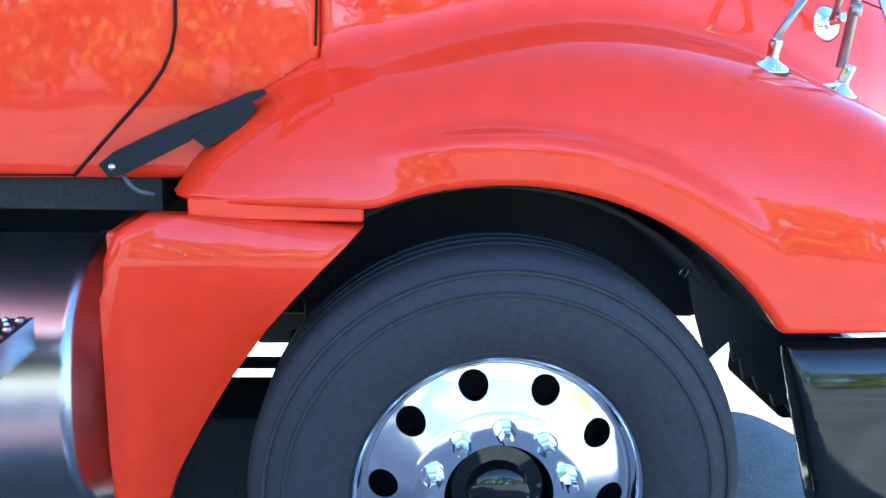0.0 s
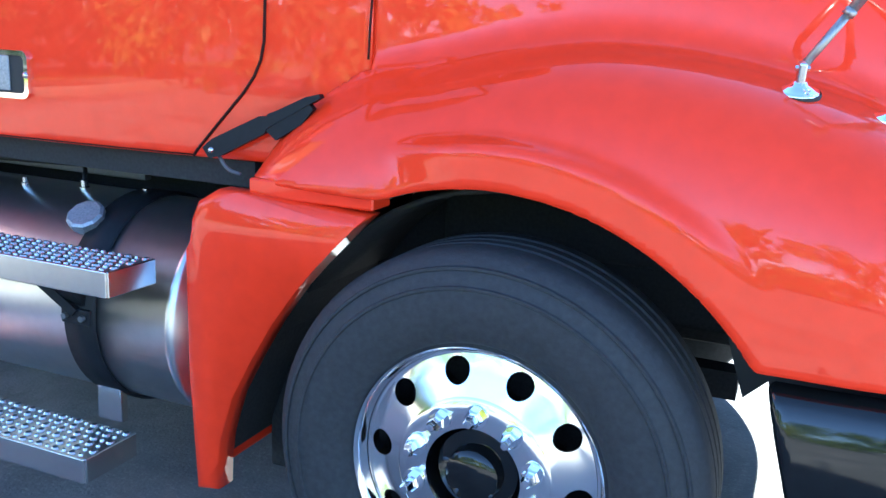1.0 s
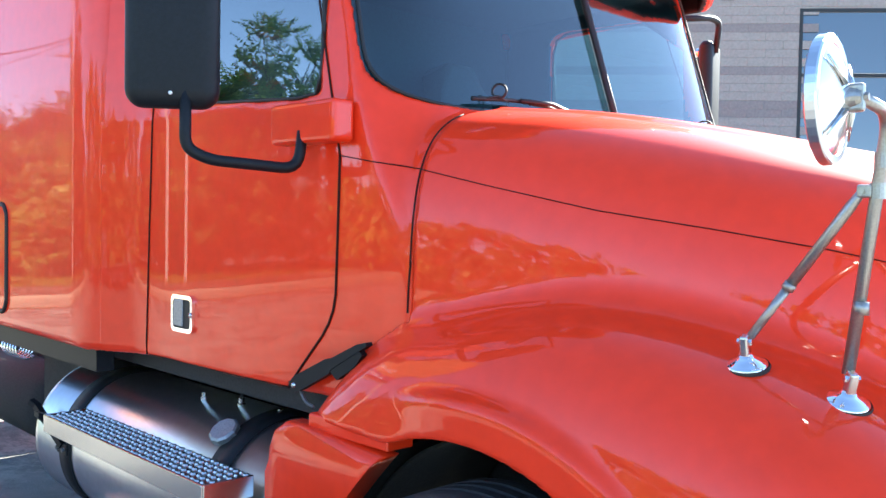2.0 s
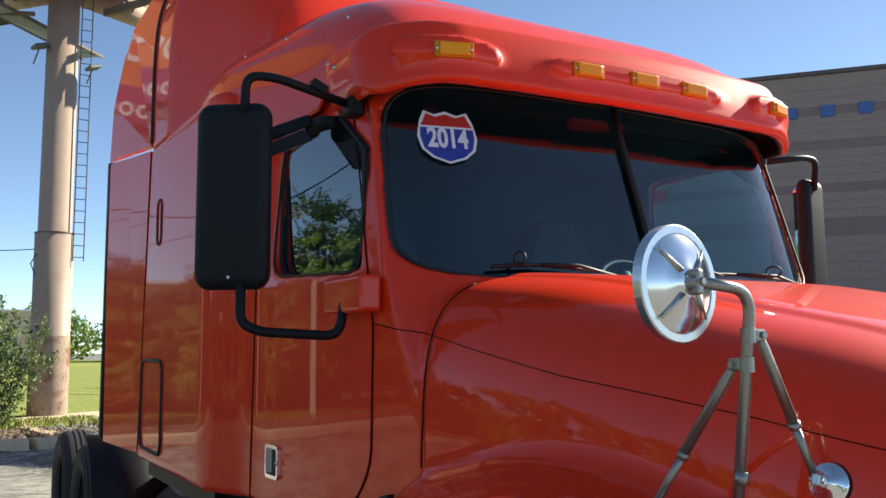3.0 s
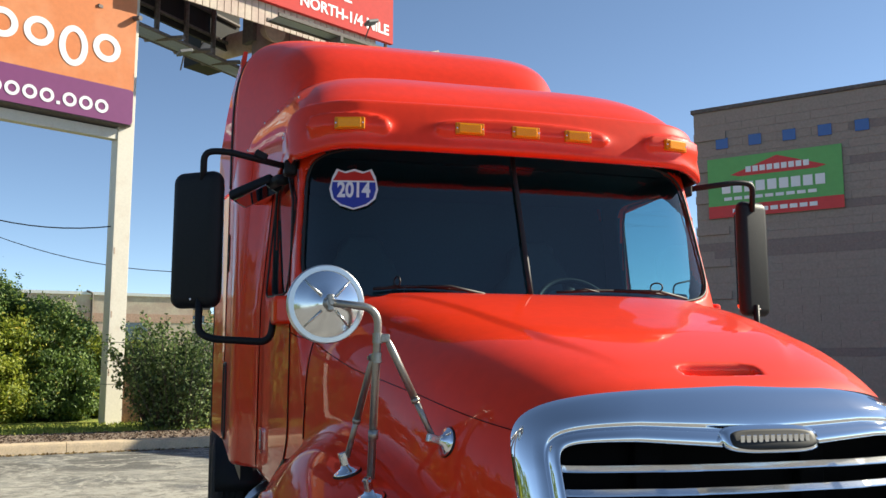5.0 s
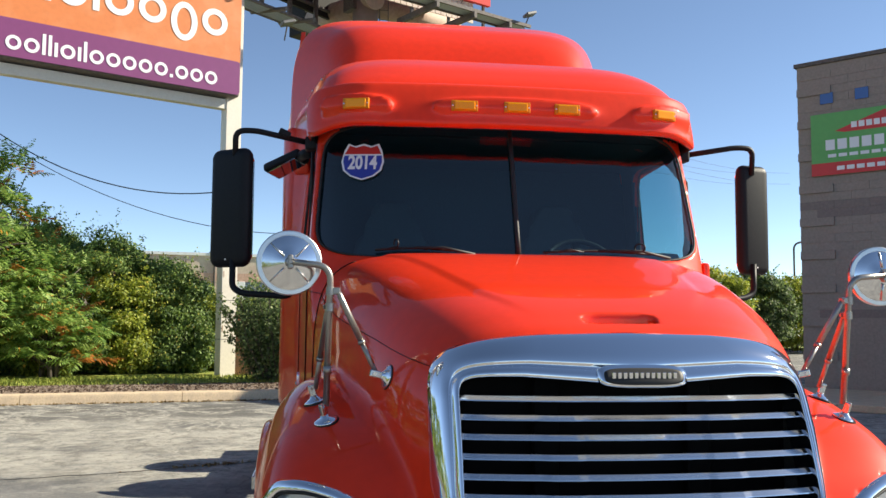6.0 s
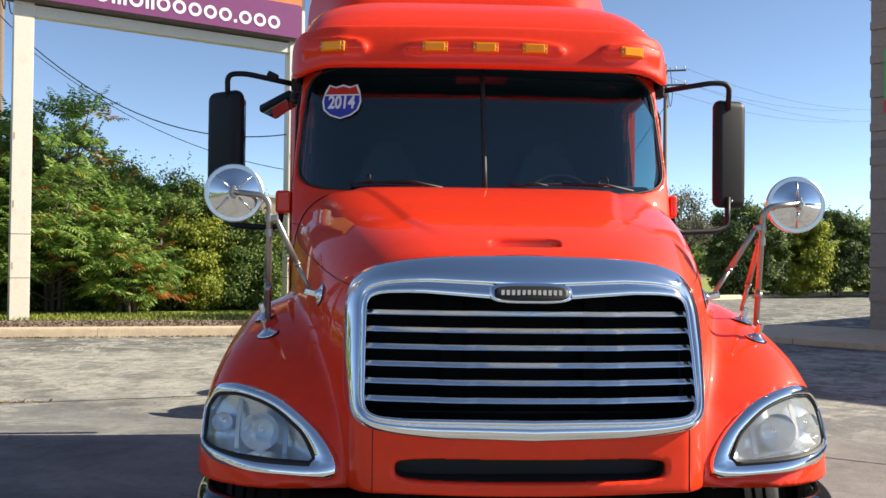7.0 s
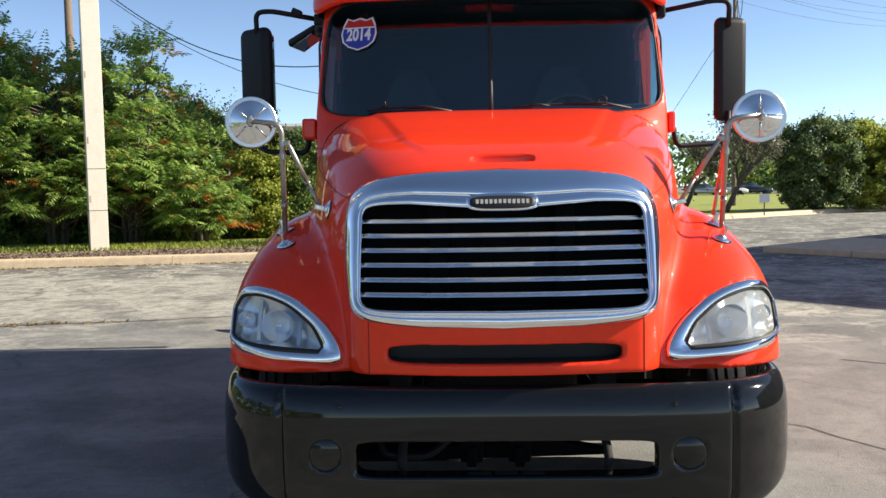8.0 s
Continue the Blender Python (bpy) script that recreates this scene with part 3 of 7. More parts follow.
# side extenders behind the sleeper
for s in (-1, 1):
    bm = prism([(-3.41, 1.16), (-3.8, 1.16), (-4.22, 1.16), (-4.32, 3.01), (-3.8, 2.955), (-3.28, 2.90)], 1.185 * s, 1.217 * s)
    for v in bm.verts:
        v.co.y += 0.075 * s * max(-3.45 - v.co.x, 0)
    part("side_extender", bm, RED, truck, "red side extender panel")
    bm = prism([(-3.29, 2.93), (-4.32, 3.03), (-4.26, 3.4), (-4.15, 3.7), (-4.0, 3.88), (-3.29, 4.0), (-3.29, 3.5)], 1.180 * s, 1.212 * s)
    for v in bm.verts:
        v.co.y += 0.075 * s * max(-3.45 - v.co.x, 0) - 0.12 * s * max(v.co.z - 3.45, 0)
    part("side_extender", bm, RED, truck)
    part("edge_trim", box((-4.36, min(1.235 * s, 1.285 * s), 1.17), (-4.28, max(1.235 * s, 1.285 * s), 3.02), 0.012), BLACK, truck, "black rubber edge")
    part("clearance_lamp", moved(lathe([(0.0, -0.03), (0.03, -0.025), (0.04, 0.0)], 16), pose(-4.05, 1.217 * s, 1.28, 0, 0, 0 if s < 0 else 180)), AMBER, truck, "small amber side lamp", True)
for s in (-1, 1):
    line = [(-3.285, s * (reach_y(-3.28, z, upper_solid) + 0.003), z) for z in np.linspace(2.95, 3.96, 22)]
    part("panel_gap", tube(line, 0.012, 6), SEAMBLACK, truck, "", True)
    for x, z in ((-0.98, 2.98), (-1.02, 2.80), (-0.93, 2.76), (-1.50, 3.05), (-1.95, 3.10), (-2.25, 3.0), (-2.30, 2.80)):
        y = reach_y(x, z, roof_solid)
        part("screw", moved(lathe([(0.0, 0.006), (0.008, 0.005), (0.010, 0.0)], 10, "y"), pose(x, y * s, z, 0, 0, 0 if s > 0 else 180)), STEEL, truck, "", True)
part("sleeper_back", box((-3.40, -1.15, 1.2), (-3.34, 1.15, 3.9)), RED, truck)

# windscreen: two panes with a centre post
for s in (-1, 1):
    ys, zs = np.linspace(0.006, 0.992, 22), np.linspace(1.985, 2.69, 12)
    vv = [(screen_x(a, z) - 0.012, a * s, z) for z in zs for a in ys * 1.0]
    n = len(ys)
    ff = [(j * n + i, j * n + i + 1, (j + 1) * n + i + 1, (j + 1) * n + i) for j in range(len(zs) - 1) for i in range(n - 1)]
    if s < 0:
        ff = [f[::-1] for f in ff]
    ob = put("windscreen_pane", mesh_of("windscreen_pane", vv, ff, GLASS), truck, None, "dark tinted windscreen half")
    ob.visible_shadow = False
post = [(float(screen_x(0.0, z)) + 0.004, 0.0, z) for z in np.linspace(1.97, 2.68, 6)]
part("centre_post", tube(post, 0.012, 8), SEAMBLACK, truck, "black centre strip of the windscreen", True)
gasket = []
for k in range(64):
    a = 2 * math.pi * k / 64
    c, s_ = math.cos(a), math.sin(a)
    z = 2.325 + 0.352 * math.copysign(abs(s_) ** (2 / 7), s_)
    y = (0.990 - 0.07 * (z - 2.0)) * math.copysign(abs(c) ** (2 / 7), c)
    gasket.append((float(screen_x(abs(y), z)) + 0.0, y, z))
part("screen_gasket", tube(gasket, 0.0062, 6, True), SEAMBLACK, truck, "black rubber windscreen seal", True)


# door windows
def window_outline(grow):
    """The edge of the door's window, as (x, z) pairs."""
    out = []
    for k in range(48):
        a = 2 * math.pi * k / 48
        lo, hi = 0.0, 1.2
        for _ in range(30):
            mid = (lo + hi) / 2
            f = side_window(np.array(-1.1 + mid * math.cos(a)), np.array(2.28 + mid * math.sin(a)), grow)
            lo, hi = (mid, hi) if f < 0 else (lo, mid)
        out.append((-1.1 + lo * math.cos(a), 2.28 + lo * math.sin(a)))
    return out


for s in (-1, 1):
    rim_line = window_outline(0.0)
    grid = np.array([(1.0, x, z) for x, z in rim_line])
    plane = np.linalg.lstsq(grid, np.array([off_side(x, z) for x, z in rim_line]), rcond=None)[0]
    # the pane stands more upright than the door's skin round it
    flat_at = lambda x, z: float(plane @ (1.0, -1.1, 2.28)) + 0.35 * float(plane[1]) * (x + 1.1) - 0.65 * float(plane[1]) * 0.22 + 0.15 * float(plane[2]) * (z - 2.28)
    vv = [(x, -s * (flat_at(x, z) + 0.031), z) for x, z in rim_line + [(-1.1, 2.28)]]
    ff = [(i, (i + 1) % 48, 48) for i in range(48)]
    if s > 0:
        ff = [f[::-1] for f in ff]
    ob = put("door_window", mesh_of("door_window", vv, ff, SIDEGLASS, False), truck, None, "side window glass")
    ob.visible_shadow = False
    part("window_seal", tube([(x, -s * (off_side(x, z) + 0.004), z) for x, z in rim_line], 0.0055, 6, True), SEAMBLACK, truck, "", True)
    part("glass_channel", tube([(x, -s * (flat_at(x, z) + 0.022), z) for x, z in window_outline(-0.002)], 0.007, 8, True), SEAMBLACK, truck, "black rubber channel round the side glass", True)

# inside the cab
part("dashboard", prism([(-0.62, 1.3), (-0.50, 1.93), (-0.62, 1.965), (-0.85, 1.93), (-0.98, 1.80), (-0.95, 1.3)], -0.93, 0.93), DASH, truck, "dark grey dashboard")
part("instrument_cowl", prism([(-0.60, 1.93), (-0.66, 2.035), (-0.80, 2.050), (-0.96, 2.0), (-0.98, 1.88)], 0.26, 0.93, "y", 0.03), DASH, truck, "grey-green instrument hood", True)
part("cab_floor", box((-1.9, -1.0, 1.145), (-0.42, 1.0, 1.215)), DARK, truck)
part("sleeper_curtain", box((-1.90, -1.0, 1.2), (-1.87, 1.0, 2.68)), HEADLINER, truck, "dark lining behind the seats")
part("headliner", box((-1.9, -0.95, 2.665), (-0.90, 0.95, 2.70)), HEADLINER, truck)
for s in (-1, 1):
    back = moved(prism([(-0.26, 0.0), (-0.27, 0.35), (-0.22, 0.55), (-0.13, 0.62), (-0.125, 0.76), (-0.08, 0.80), (0.08, 0.80), (0.125, 0.76), (0.13, 0.62), (0.22, 0.55), (0.27, 0.35), (0.26, 0.0)], -0.08, 0.08, "x", 0.04), pose(-1.62, 0.52 * s, 1.62, 0, -10, 0))
    seat_ob = part("seat", join(back, box((-1.72, 0.52 * s - 0.27, 1.48), (-1.14, 0.52 * s + 0.27, 1.64), 0.06, 3)), SEAT, truck, "high-backed grey cloth seat", True)
wheel_ring = [(0.225 * math.cos(a), 0.225 * math.sin(a), 0) for a in (2 * math.pi * k / 32 for k in range(32))]
sw = join(tube(wheel_ring, 0.016, 8, True), box((-0.22, -0.025, -0.03), (0.22, 0.025, 0.0)), box((-0.025, -0.22, -0.03), (0.025, 0.05, 0.0)))
part("steering_wheel", moved(sw, pose(-1.08, 0.52, 1.95, 0, 58, 0)), BLACK, truck, "", True)


# ---- wheels ----
def rim_y(r):
    """Depth of the wheel disc's face at a radius; smaller is further out."""
    return float(np.interp(r, [0.0, 0.108, 0.112, 0.172, 0.182, 0.268, 0.276, 0.283, 0.295, 0.302], [0.02, 0.02, 0.0, 0.0, 0.006, 0.040, 0.040, 0.012, 0.0, 0.012]))


def make_rim():
    bands = [(0.112, 0.10), (0.112, 0.0), (0.140, 0.0), (0.172, 0.0), (0.182, 0.006)]
    outer = [(0.272, 0.042), (0.278, 0.042), (0.284, 0.016), (0.290, 0.004), (0.297, 0.0), (0.304, 0.010), (0.300, 0.04)]
    parts_ = [lathe(bands, 60), lathe(outer, 60)]
    hole_r, hole_c = 0.0305, 0.236
    wide, up, down = radians(18) * hole_c, 0.272 - hole_c, hole_c - 0.182
    turns = sorted([2 * math.pi * k / 20 for k in range(20)] + [math.atan2(v, u) % (2 * math.pi) for u in (wide, -wide) for v in (up, -down)])
    h = bmesh.new()

    def vert(t0, r, th, d):
        return h.verts.new((r * math.sin(t0 + th), rim_y(r) + d, r * math.cos(t0 + th)))

    for j in range(10):
        t0 = radians(22 + 36 * j)
        A, B, C = [], [], []
        for a in turns:
            ca, sa = math.cos(a), math.sin(a)
            r, th = hole_c + hole_r * sa, hole_r * ca / hole_c
            far = min(wide / max(abs(ca), 1e-6), (up if sa > 0 else down) / max(abs(sa), 1e-6))
            A.append(vert(t0, r, th, 0.0))
            B.append(vert(t0, hole_c + far * sa, far * ca / hole_c, 0.0))
            C.append(vert(t0, r, th, 0.03))
        for k in range(len(turns)):
            q = (k + 1) % len(turns)
            h.faces.new((A[k], A[q], B[q], B[k]))
            h.faces.new((C[k], C[q], A[q], A[k]))
    bmesh.ops.remove_doubles(h, verts=h.verts, dist=1e-4)
    return join(*parts_, h)


def make_tyre():
    prof = [(0.296, 0.02), (0.310, -0.004), (0.335, -0.016), (0.37, -0.026), (0.405, -0.028), (0.428, -0.026), (0.430, -0.030), (0.436, -0.030), (0.438, -0.024),
            (0.468, -0.012), (0.470, -0.016), (0.476, -0.016), (0.478, -0.008), (0.495, 0.004), (0.505, 0.018), (0.510, 0.035)]
    for g in (0.08, 0.125, 0.17):
        prof += [(0.511, g - 0.012), (0.498, g - 0.008), (0.498, g), (0.511, g + 0.004)]
    prof += [(0.510, 0.215), (0.498, 0.245), (0.44, 0.275), (0.37, 0.28), (0.30, 0.25)]
    return lathe(prof, 96)


def make_nut():
    nut = lathe([(0.0, 0.0), (0.021, 0.0), (0.021, -0.022), (0.017, -0.026), (0.014, -0.026), (0.013, -0.048), (0.009, -0.056), (0.0, -0.057)], 6)
    return join(nut, lathe([(0.0, 0.0), (0.026, 0.0), (0.026, -0.006), (0.0, -0.006)], 18))


def meshed(name, bm, mat, smooth):
    me = bpy.data.meshes.new(name)
    bmesh.ops.recalc_face_normals(bm, faces=bm.faces)
    bm.to_mesh(me)
    bm.free()
    me.materials.append(mat)
    me.polygons.foreach_set("use_smooth", np.full(len(me.polygons), smooth))
    if smooth:
        me.set_sharp_from_angle(angle=radians(40))
    return me


TYRE, RIM, NUT = meshed("tyre", make_tyre(), RUBBER, True), meshed("rim", make_rim(), ALLOY, True), meshed("lug_nut", make_nut(), CHROME, True)
HUB = meshed("hub", join(lathe([(0.0, -0.015), (0.05, -0.015), (0.062, -0.005), (0.066, 0.03), (0.095, 0.035), (0.104, 0.06), (0.112, 0.08)], 40)), GLOSSBLACK, True)
BARREL = meshed("barrel", lathe([(0.298, 0.03), (0.275, 0.06), (0.265, 0.24), (0.0, 0.25)], 40), DARK, True)


def wheel(m, full=True):
    w = new("wheel")
    w.parent = truck
    w.matrix_basis = m
    put("tyre", TYRE, w)
    put("rim", RIM, w, None, "polished ten-hole alloy rim")
    put("barrel", BARREL, w)
    put("hub", HUB, w)
    for k in range(10):
        a = radians(1.5 + 36 * k)
        put("lug_nut", NUT, w, pose(0.1446 * math.sin(a), -0.001, 0.1446 * math.cos(a), 0, 0, 0) @ pose(0, 0, 0, 0, math.degrees(a), 0))
    return w


wheel(pose(0, -1.172, 0.50) @ Matrix.Diagonal((1.02, 1, 1.02, 1)))
wheel(pose(0, 1.172, 0.50, 0, 0, 180) @ Matrix.Diagonal((1.02, 1, 1.02, 1)))
for ax in (-5.55, -6.85):
    for s in (-1, 1):
        w = new("wheel")
        w.parent = truck
        w.matrix_basis = pose(ax, 1.21 * s, 0.505, 0, 0, 0 if s < 0 else 180)
        put("tyre", TYRE, w)
        put("barrel", BARREL, w)
        put("tyre", TYRE, w, pose(0, 0.34, 0))

# dark liners round the front wheels
def liner(s, a0, a1, r, y0, y1):
    vv, ff = [], []
    for k in range(15):
        a = radians(a0 + (a1 - a0) * k / 14)
        for rr, yy in ((r, y0), (r, y1), (r + 0.012, y1), (r + 0.012, y0)):
            vv.append((rr * math.cos(a), yy * s, 0.48 + rr * math.sin(a)))
    for k in range(14):
        for i in range(4):
            ff.append((4 * k + i, 4 * k + (i + 1) % 4, 4 * k + 4 + (i + 1) % 4, 4 * k + 4 + i))
    ff += [(0, 1, 2, 3), (56, 57, 58, 59)]
    put("wheel_liner", mesh_of("wheel_liner", vv, ff, DARK), truck, None, "black wheel arch liner")


for s in (-1, 1):
    liner(s, 40, 150, 0.635, 0.50, 0.98)
    liner(s, 150, 172, 0.66, 0.50, 0.80)
    liner(s, 150, 162, 0.66, 0.80, 1.05)
    part("bumper_bracket", box((0.80, min(0.55 * s, 1.0 * s), 0.64), (1.0, max(0.55 * s, 1.0 * s), 0.675), 0.006), DARK, truck)
    flap = [(0.46, 0.93), (0.50, 0.79), (0.535, 0.69), (0.56, 0.715), (0.585, 0.74), (0.60, 0.685), (0.615, 0.695), (0.63, 0.640), (0.65, 0.652), (0.67, 0.61),
            (0.70, 0.605), (0.715, 0.57), (0.74, 0.578), (0.765, 0.545), (0.80, 0.53), (0.83, 0.85), (0.70, 0.93)]
    part("rubber_flap", prism(flap, 0.86 * s, 0.875 * s), SEAMBLACK, truck, "ragged black rubber flap")
    part("liner_clip", tube([(0.475, 0.90 * s, 0.965), (0.445, 0.90 * s, 0.905)], 0.011, 8), STEEL, truck, "pale metal clip on the liner", True)

for s in (-1, 1):
    part("mud_flap", box((-0.735, min(0.60 * s, 0.88 * s), 0.22), (-0.52, max(0.60 * s, 0.88 * s), 0.545), 0.01), DARK, truck, "black flap behind the wheel")
    part("drag_link", tube([(-0.95, 0.52 * s, 0.552), (0.08, 0.52 * s, 0.552)], 0.018, 8), DARK, truck, "", True)
    part("spring_bracket", box((-0.46, min(0.40 * s, 0.47 * s), 0.56), (-0.36, max(0.40 * s, 0.47 * s), 0.72), 0.02), DARK, truck)

# frame rails, axle, engine block and tandem fenders
for s in (-1, 1):
    part("frame_rail", box((-8.0, 0.43 * s - 0.04, 0.72), (0.95, 0.43 * s + 0.04, 0.98)), DARK, truck)
    part("cab_skirt", box((-2.0, min(0.99 * s, 0.88 * s), 1.062), (-0.80, max(0.99 * s, 0.88 * s), 1.14), 0.01), DARK, truck, "dark sill under the door")
    part("cab_skirt", box((-3.4, min(1.15 * s, 1.08 * s), 1.04), (-2.0, max(1.15 * s, 1.08 * s), 1.14)), BLACK, truck)
part("engine", join(box((-0.6, -0.34, 0.62), (0.75, 0.34, 1.3), 0.05), box((0.9, -0.45, 0.85), (1.0, 0.45, 1.5))), DARK, truck)
part("front_axle", join(tube([(0, -0.95, 0.5), (0, 0.95, 0.5)], 0.06), box((-0.5, -0.46, 0.52), (0.5, -0.38, 0.60)), box((-0.5, 0.38, 0.52), (0.5, 0.46, 0.60))), DARK, truck)
part("cab_underside", box((-3.35, -1.0, 1.06), (-0.7, 1.0, 1.135)), DARK, truck)
part("floor_pan", box((-3.35, -0.52, 0.93), (-0.74, 0.52, 1.058)), DARK, truck)
# added to block the view of sunlit ground under the frame
part("added_dark_cylinder", moved(lathe([(0.0, -4.75), (0.13, -4.74), (0.21, -4.66), (0.21, -3.55), (0.13, -3.47), (0.0, -3.46)], 28, "x"), Matrix.Translation((0, -0.66, 0.58))), DARK, truck, "dark cylinder added under the frame to hide lit ground", True)
# ---- front end ----
def ring_outline(half, z0, z1, r, n=10):
    return rounded(-half, half, z0, z1, r, n)


def grille_frame():
    """The chrome surround: a broad band that follows the nose."""
    bm = bmesh.new()
    sect = [(0.0, 0.004), (0.04, 0.018), (0.12, 0.027), (0.35, 0.036), (0.58, 0.036), (0.66, 0.030), (0.70, 0.024), (0.73, 0.034), (0.80, 0.046), (0.92, 0.048), (0.98, 0.040), (1.0, 0.015), (1.0, -0.08)]
    rows = []
    outer, inner = [], []
    for k in range(96):
        a = 2 * math.pi * k / 96
        c, s = math.cos(a), math.sin(a)
        q = 0.30
        oy = 0.622 * math.copysign(abs(c) ** q, c)
        iy = 0.538 * math.copysign(abs(c) ** 0.15, c)
        oz = 1.335 + (0.306 if s > 0 else 0.292) * math.copysign(abs(s) ** q, s) - (0.035 * (abs(oy) / 0.61) ** 2 if s > 0 else -0.022 * (abs(oy) / 0.61) ** 2)
        iz = 1.315 + (0.192 if s > 0 else 0.196) * math.copysign(abs(s) ** 0.15, s)
        if s > 0:
            iz -= 0.026 * float(np.clip((0.190 - abs(iy)) / 0.05, 0, 1))
        outer.append((oy, oz)), inner.append((iy, iz))
    for (oy, oz), (iy, iz) in zip(outer, inner):
        row = []
        for t, out in sect:
            y, z = oy + (iy - oy) * t, oz + (iz - oz) * t
            x = reach_x(y, z) + out
            row.append(bm.verts.new((x, y, z)))
        rows.append(row)
    for i in range(len(rows)):
        a, b = rows[i], rows[(i + 1) % len(rows)]
        for k in range(len(sect) - 1):
            bm.faces.new((a[k], b[k], b[k + 1], a[k + 1]))
    return bm


grille = part("grille", grille_frame(), CHROME, truck, "chrome grille surround", True)
for k in range(6):
    z = 1.443 - 0.0546 * k
    pts = []
    for y in np.linspace(-0.546, 0.546, 43):
        x = reach_x(float(y), z) + 0.006 + (0.005 if 0.205 < abs(y) < 0.295 else 0.0)
        pts.append((x, float(y), z))
    bm = bmesh.new()
    prof = [(-0.018, -0.0085), (0.006, -0.0090), (0.010, -0.0065), (0.009, -0.0035), (-0.006, 0.0085), (-0.018, 0.0090)]
    rings = [[bm.verts.new((px + u, py, pz + w)) for u, w in prof] for px, py, pz in pts]
    for a, b in zip(rings, rings[1:]):
        for i in range(6):
            bm.faces.new((a[i], a[(i + 1) % 6], b[(i + 1) % 6], b[i]))
    bm.faces.new(rings[0]), bm.faces.new(rings[-1][::-1])
    part("grille_bar", bm, BARCHROME, grille)
# uprights and screen coloured as dark as the shade behind the bars
for s in (-1, 1):
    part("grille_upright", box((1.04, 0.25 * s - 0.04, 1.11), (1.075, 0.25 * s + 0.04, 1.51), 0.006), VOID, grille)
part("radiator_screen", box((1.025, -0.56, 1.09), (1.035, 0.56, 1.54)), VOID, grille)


def plaque(half_y, half_z, cy, cz, thick, lift, n=40, power=0.55):
    bm = bmesh.new()
    a_ring, b_ring, c_ring = [], [], []
    for k in range(n):
        a = 2 * math.pi * k / n
        c, s = math.cos(a), math.sin(a)
        y, z = half_y * math.copysign(abs(c) ** power, c), half_z * math.copysign(abs(s) ** power, s)
        x = reach_x(cy + y, cz + z) + lift
        a_ring.append(bm.verts.new((x, cy + y, cz + z)))
        b_ring.append(bm.verts.new((x + thick, cy + y, cz + z)))
        c_ring.append(bm.verts.new((x + thick * 1.25, cy + y * 0.9, cz + z * 0.82)))
    mid = bm.verts.new((reach_x(cy, cz) + lift + thick * 1.25, cy, cz))
    for k in range(n):
        q = (k + 1) % n
        bm.faces.new((a_ring[k], a_ring[q], b_ring[q], b_ring[k]))
        bm.faces.new((b_ring[k], b_ring[q], c_ring[q], c_ring[k]))
        bm.faces.new((c_ring[k], c_ring[q], mid))
    return bm


badge = part("badge", plaque(0.136, 0.033, 0, 1.513, 0.022, 0.040), CHROME, truck, "oval chrome badge with a dark face and plain bars", True)
part("badge_face", plaque(0.122, 0.0245, 0, 1.513, 0.006, 0.066), SEAMBLACK, badge, "black oval face", True)
for k in range(12):
    y = -0.094 + 0.0171 * k
    part("bar", box((reach_x(y, 1.513) + 0.0725, y - 0.0058, 1.502), (reach_x(y, 1.513) + 0.0755, y + 0.0058, 1.525), 0.001, 1), CHROME, badge)


# headlamps
def lamp_edge(grow=0.0, n=80, inside_of=inside_headlamp):
    """The headlamp's outline, as (a, z) pairs, seen from the front."""
    out = []
    for k in range(n):
        a = 2 * math.pi * k / n
        lo, hi = 0.0, 0.5
        for _ in range(28):
            mid = (lo + hi) / 2
            inside = inside_of(np.array(0.92 + mid * math.cos(a)), np.array(1.0 + mid * math.sin(a))) < 0
            lo, hi = (mid, hi) if inside else (lo, mid)
        out.append((0.92 + (lo + grow) * math.cos(a), 1.0 + (lo + grow) * math.sin(a)))
    return out


def lamp_x(a, z):
    return reach_x(min(a, 1.128), z, lo=0.55)


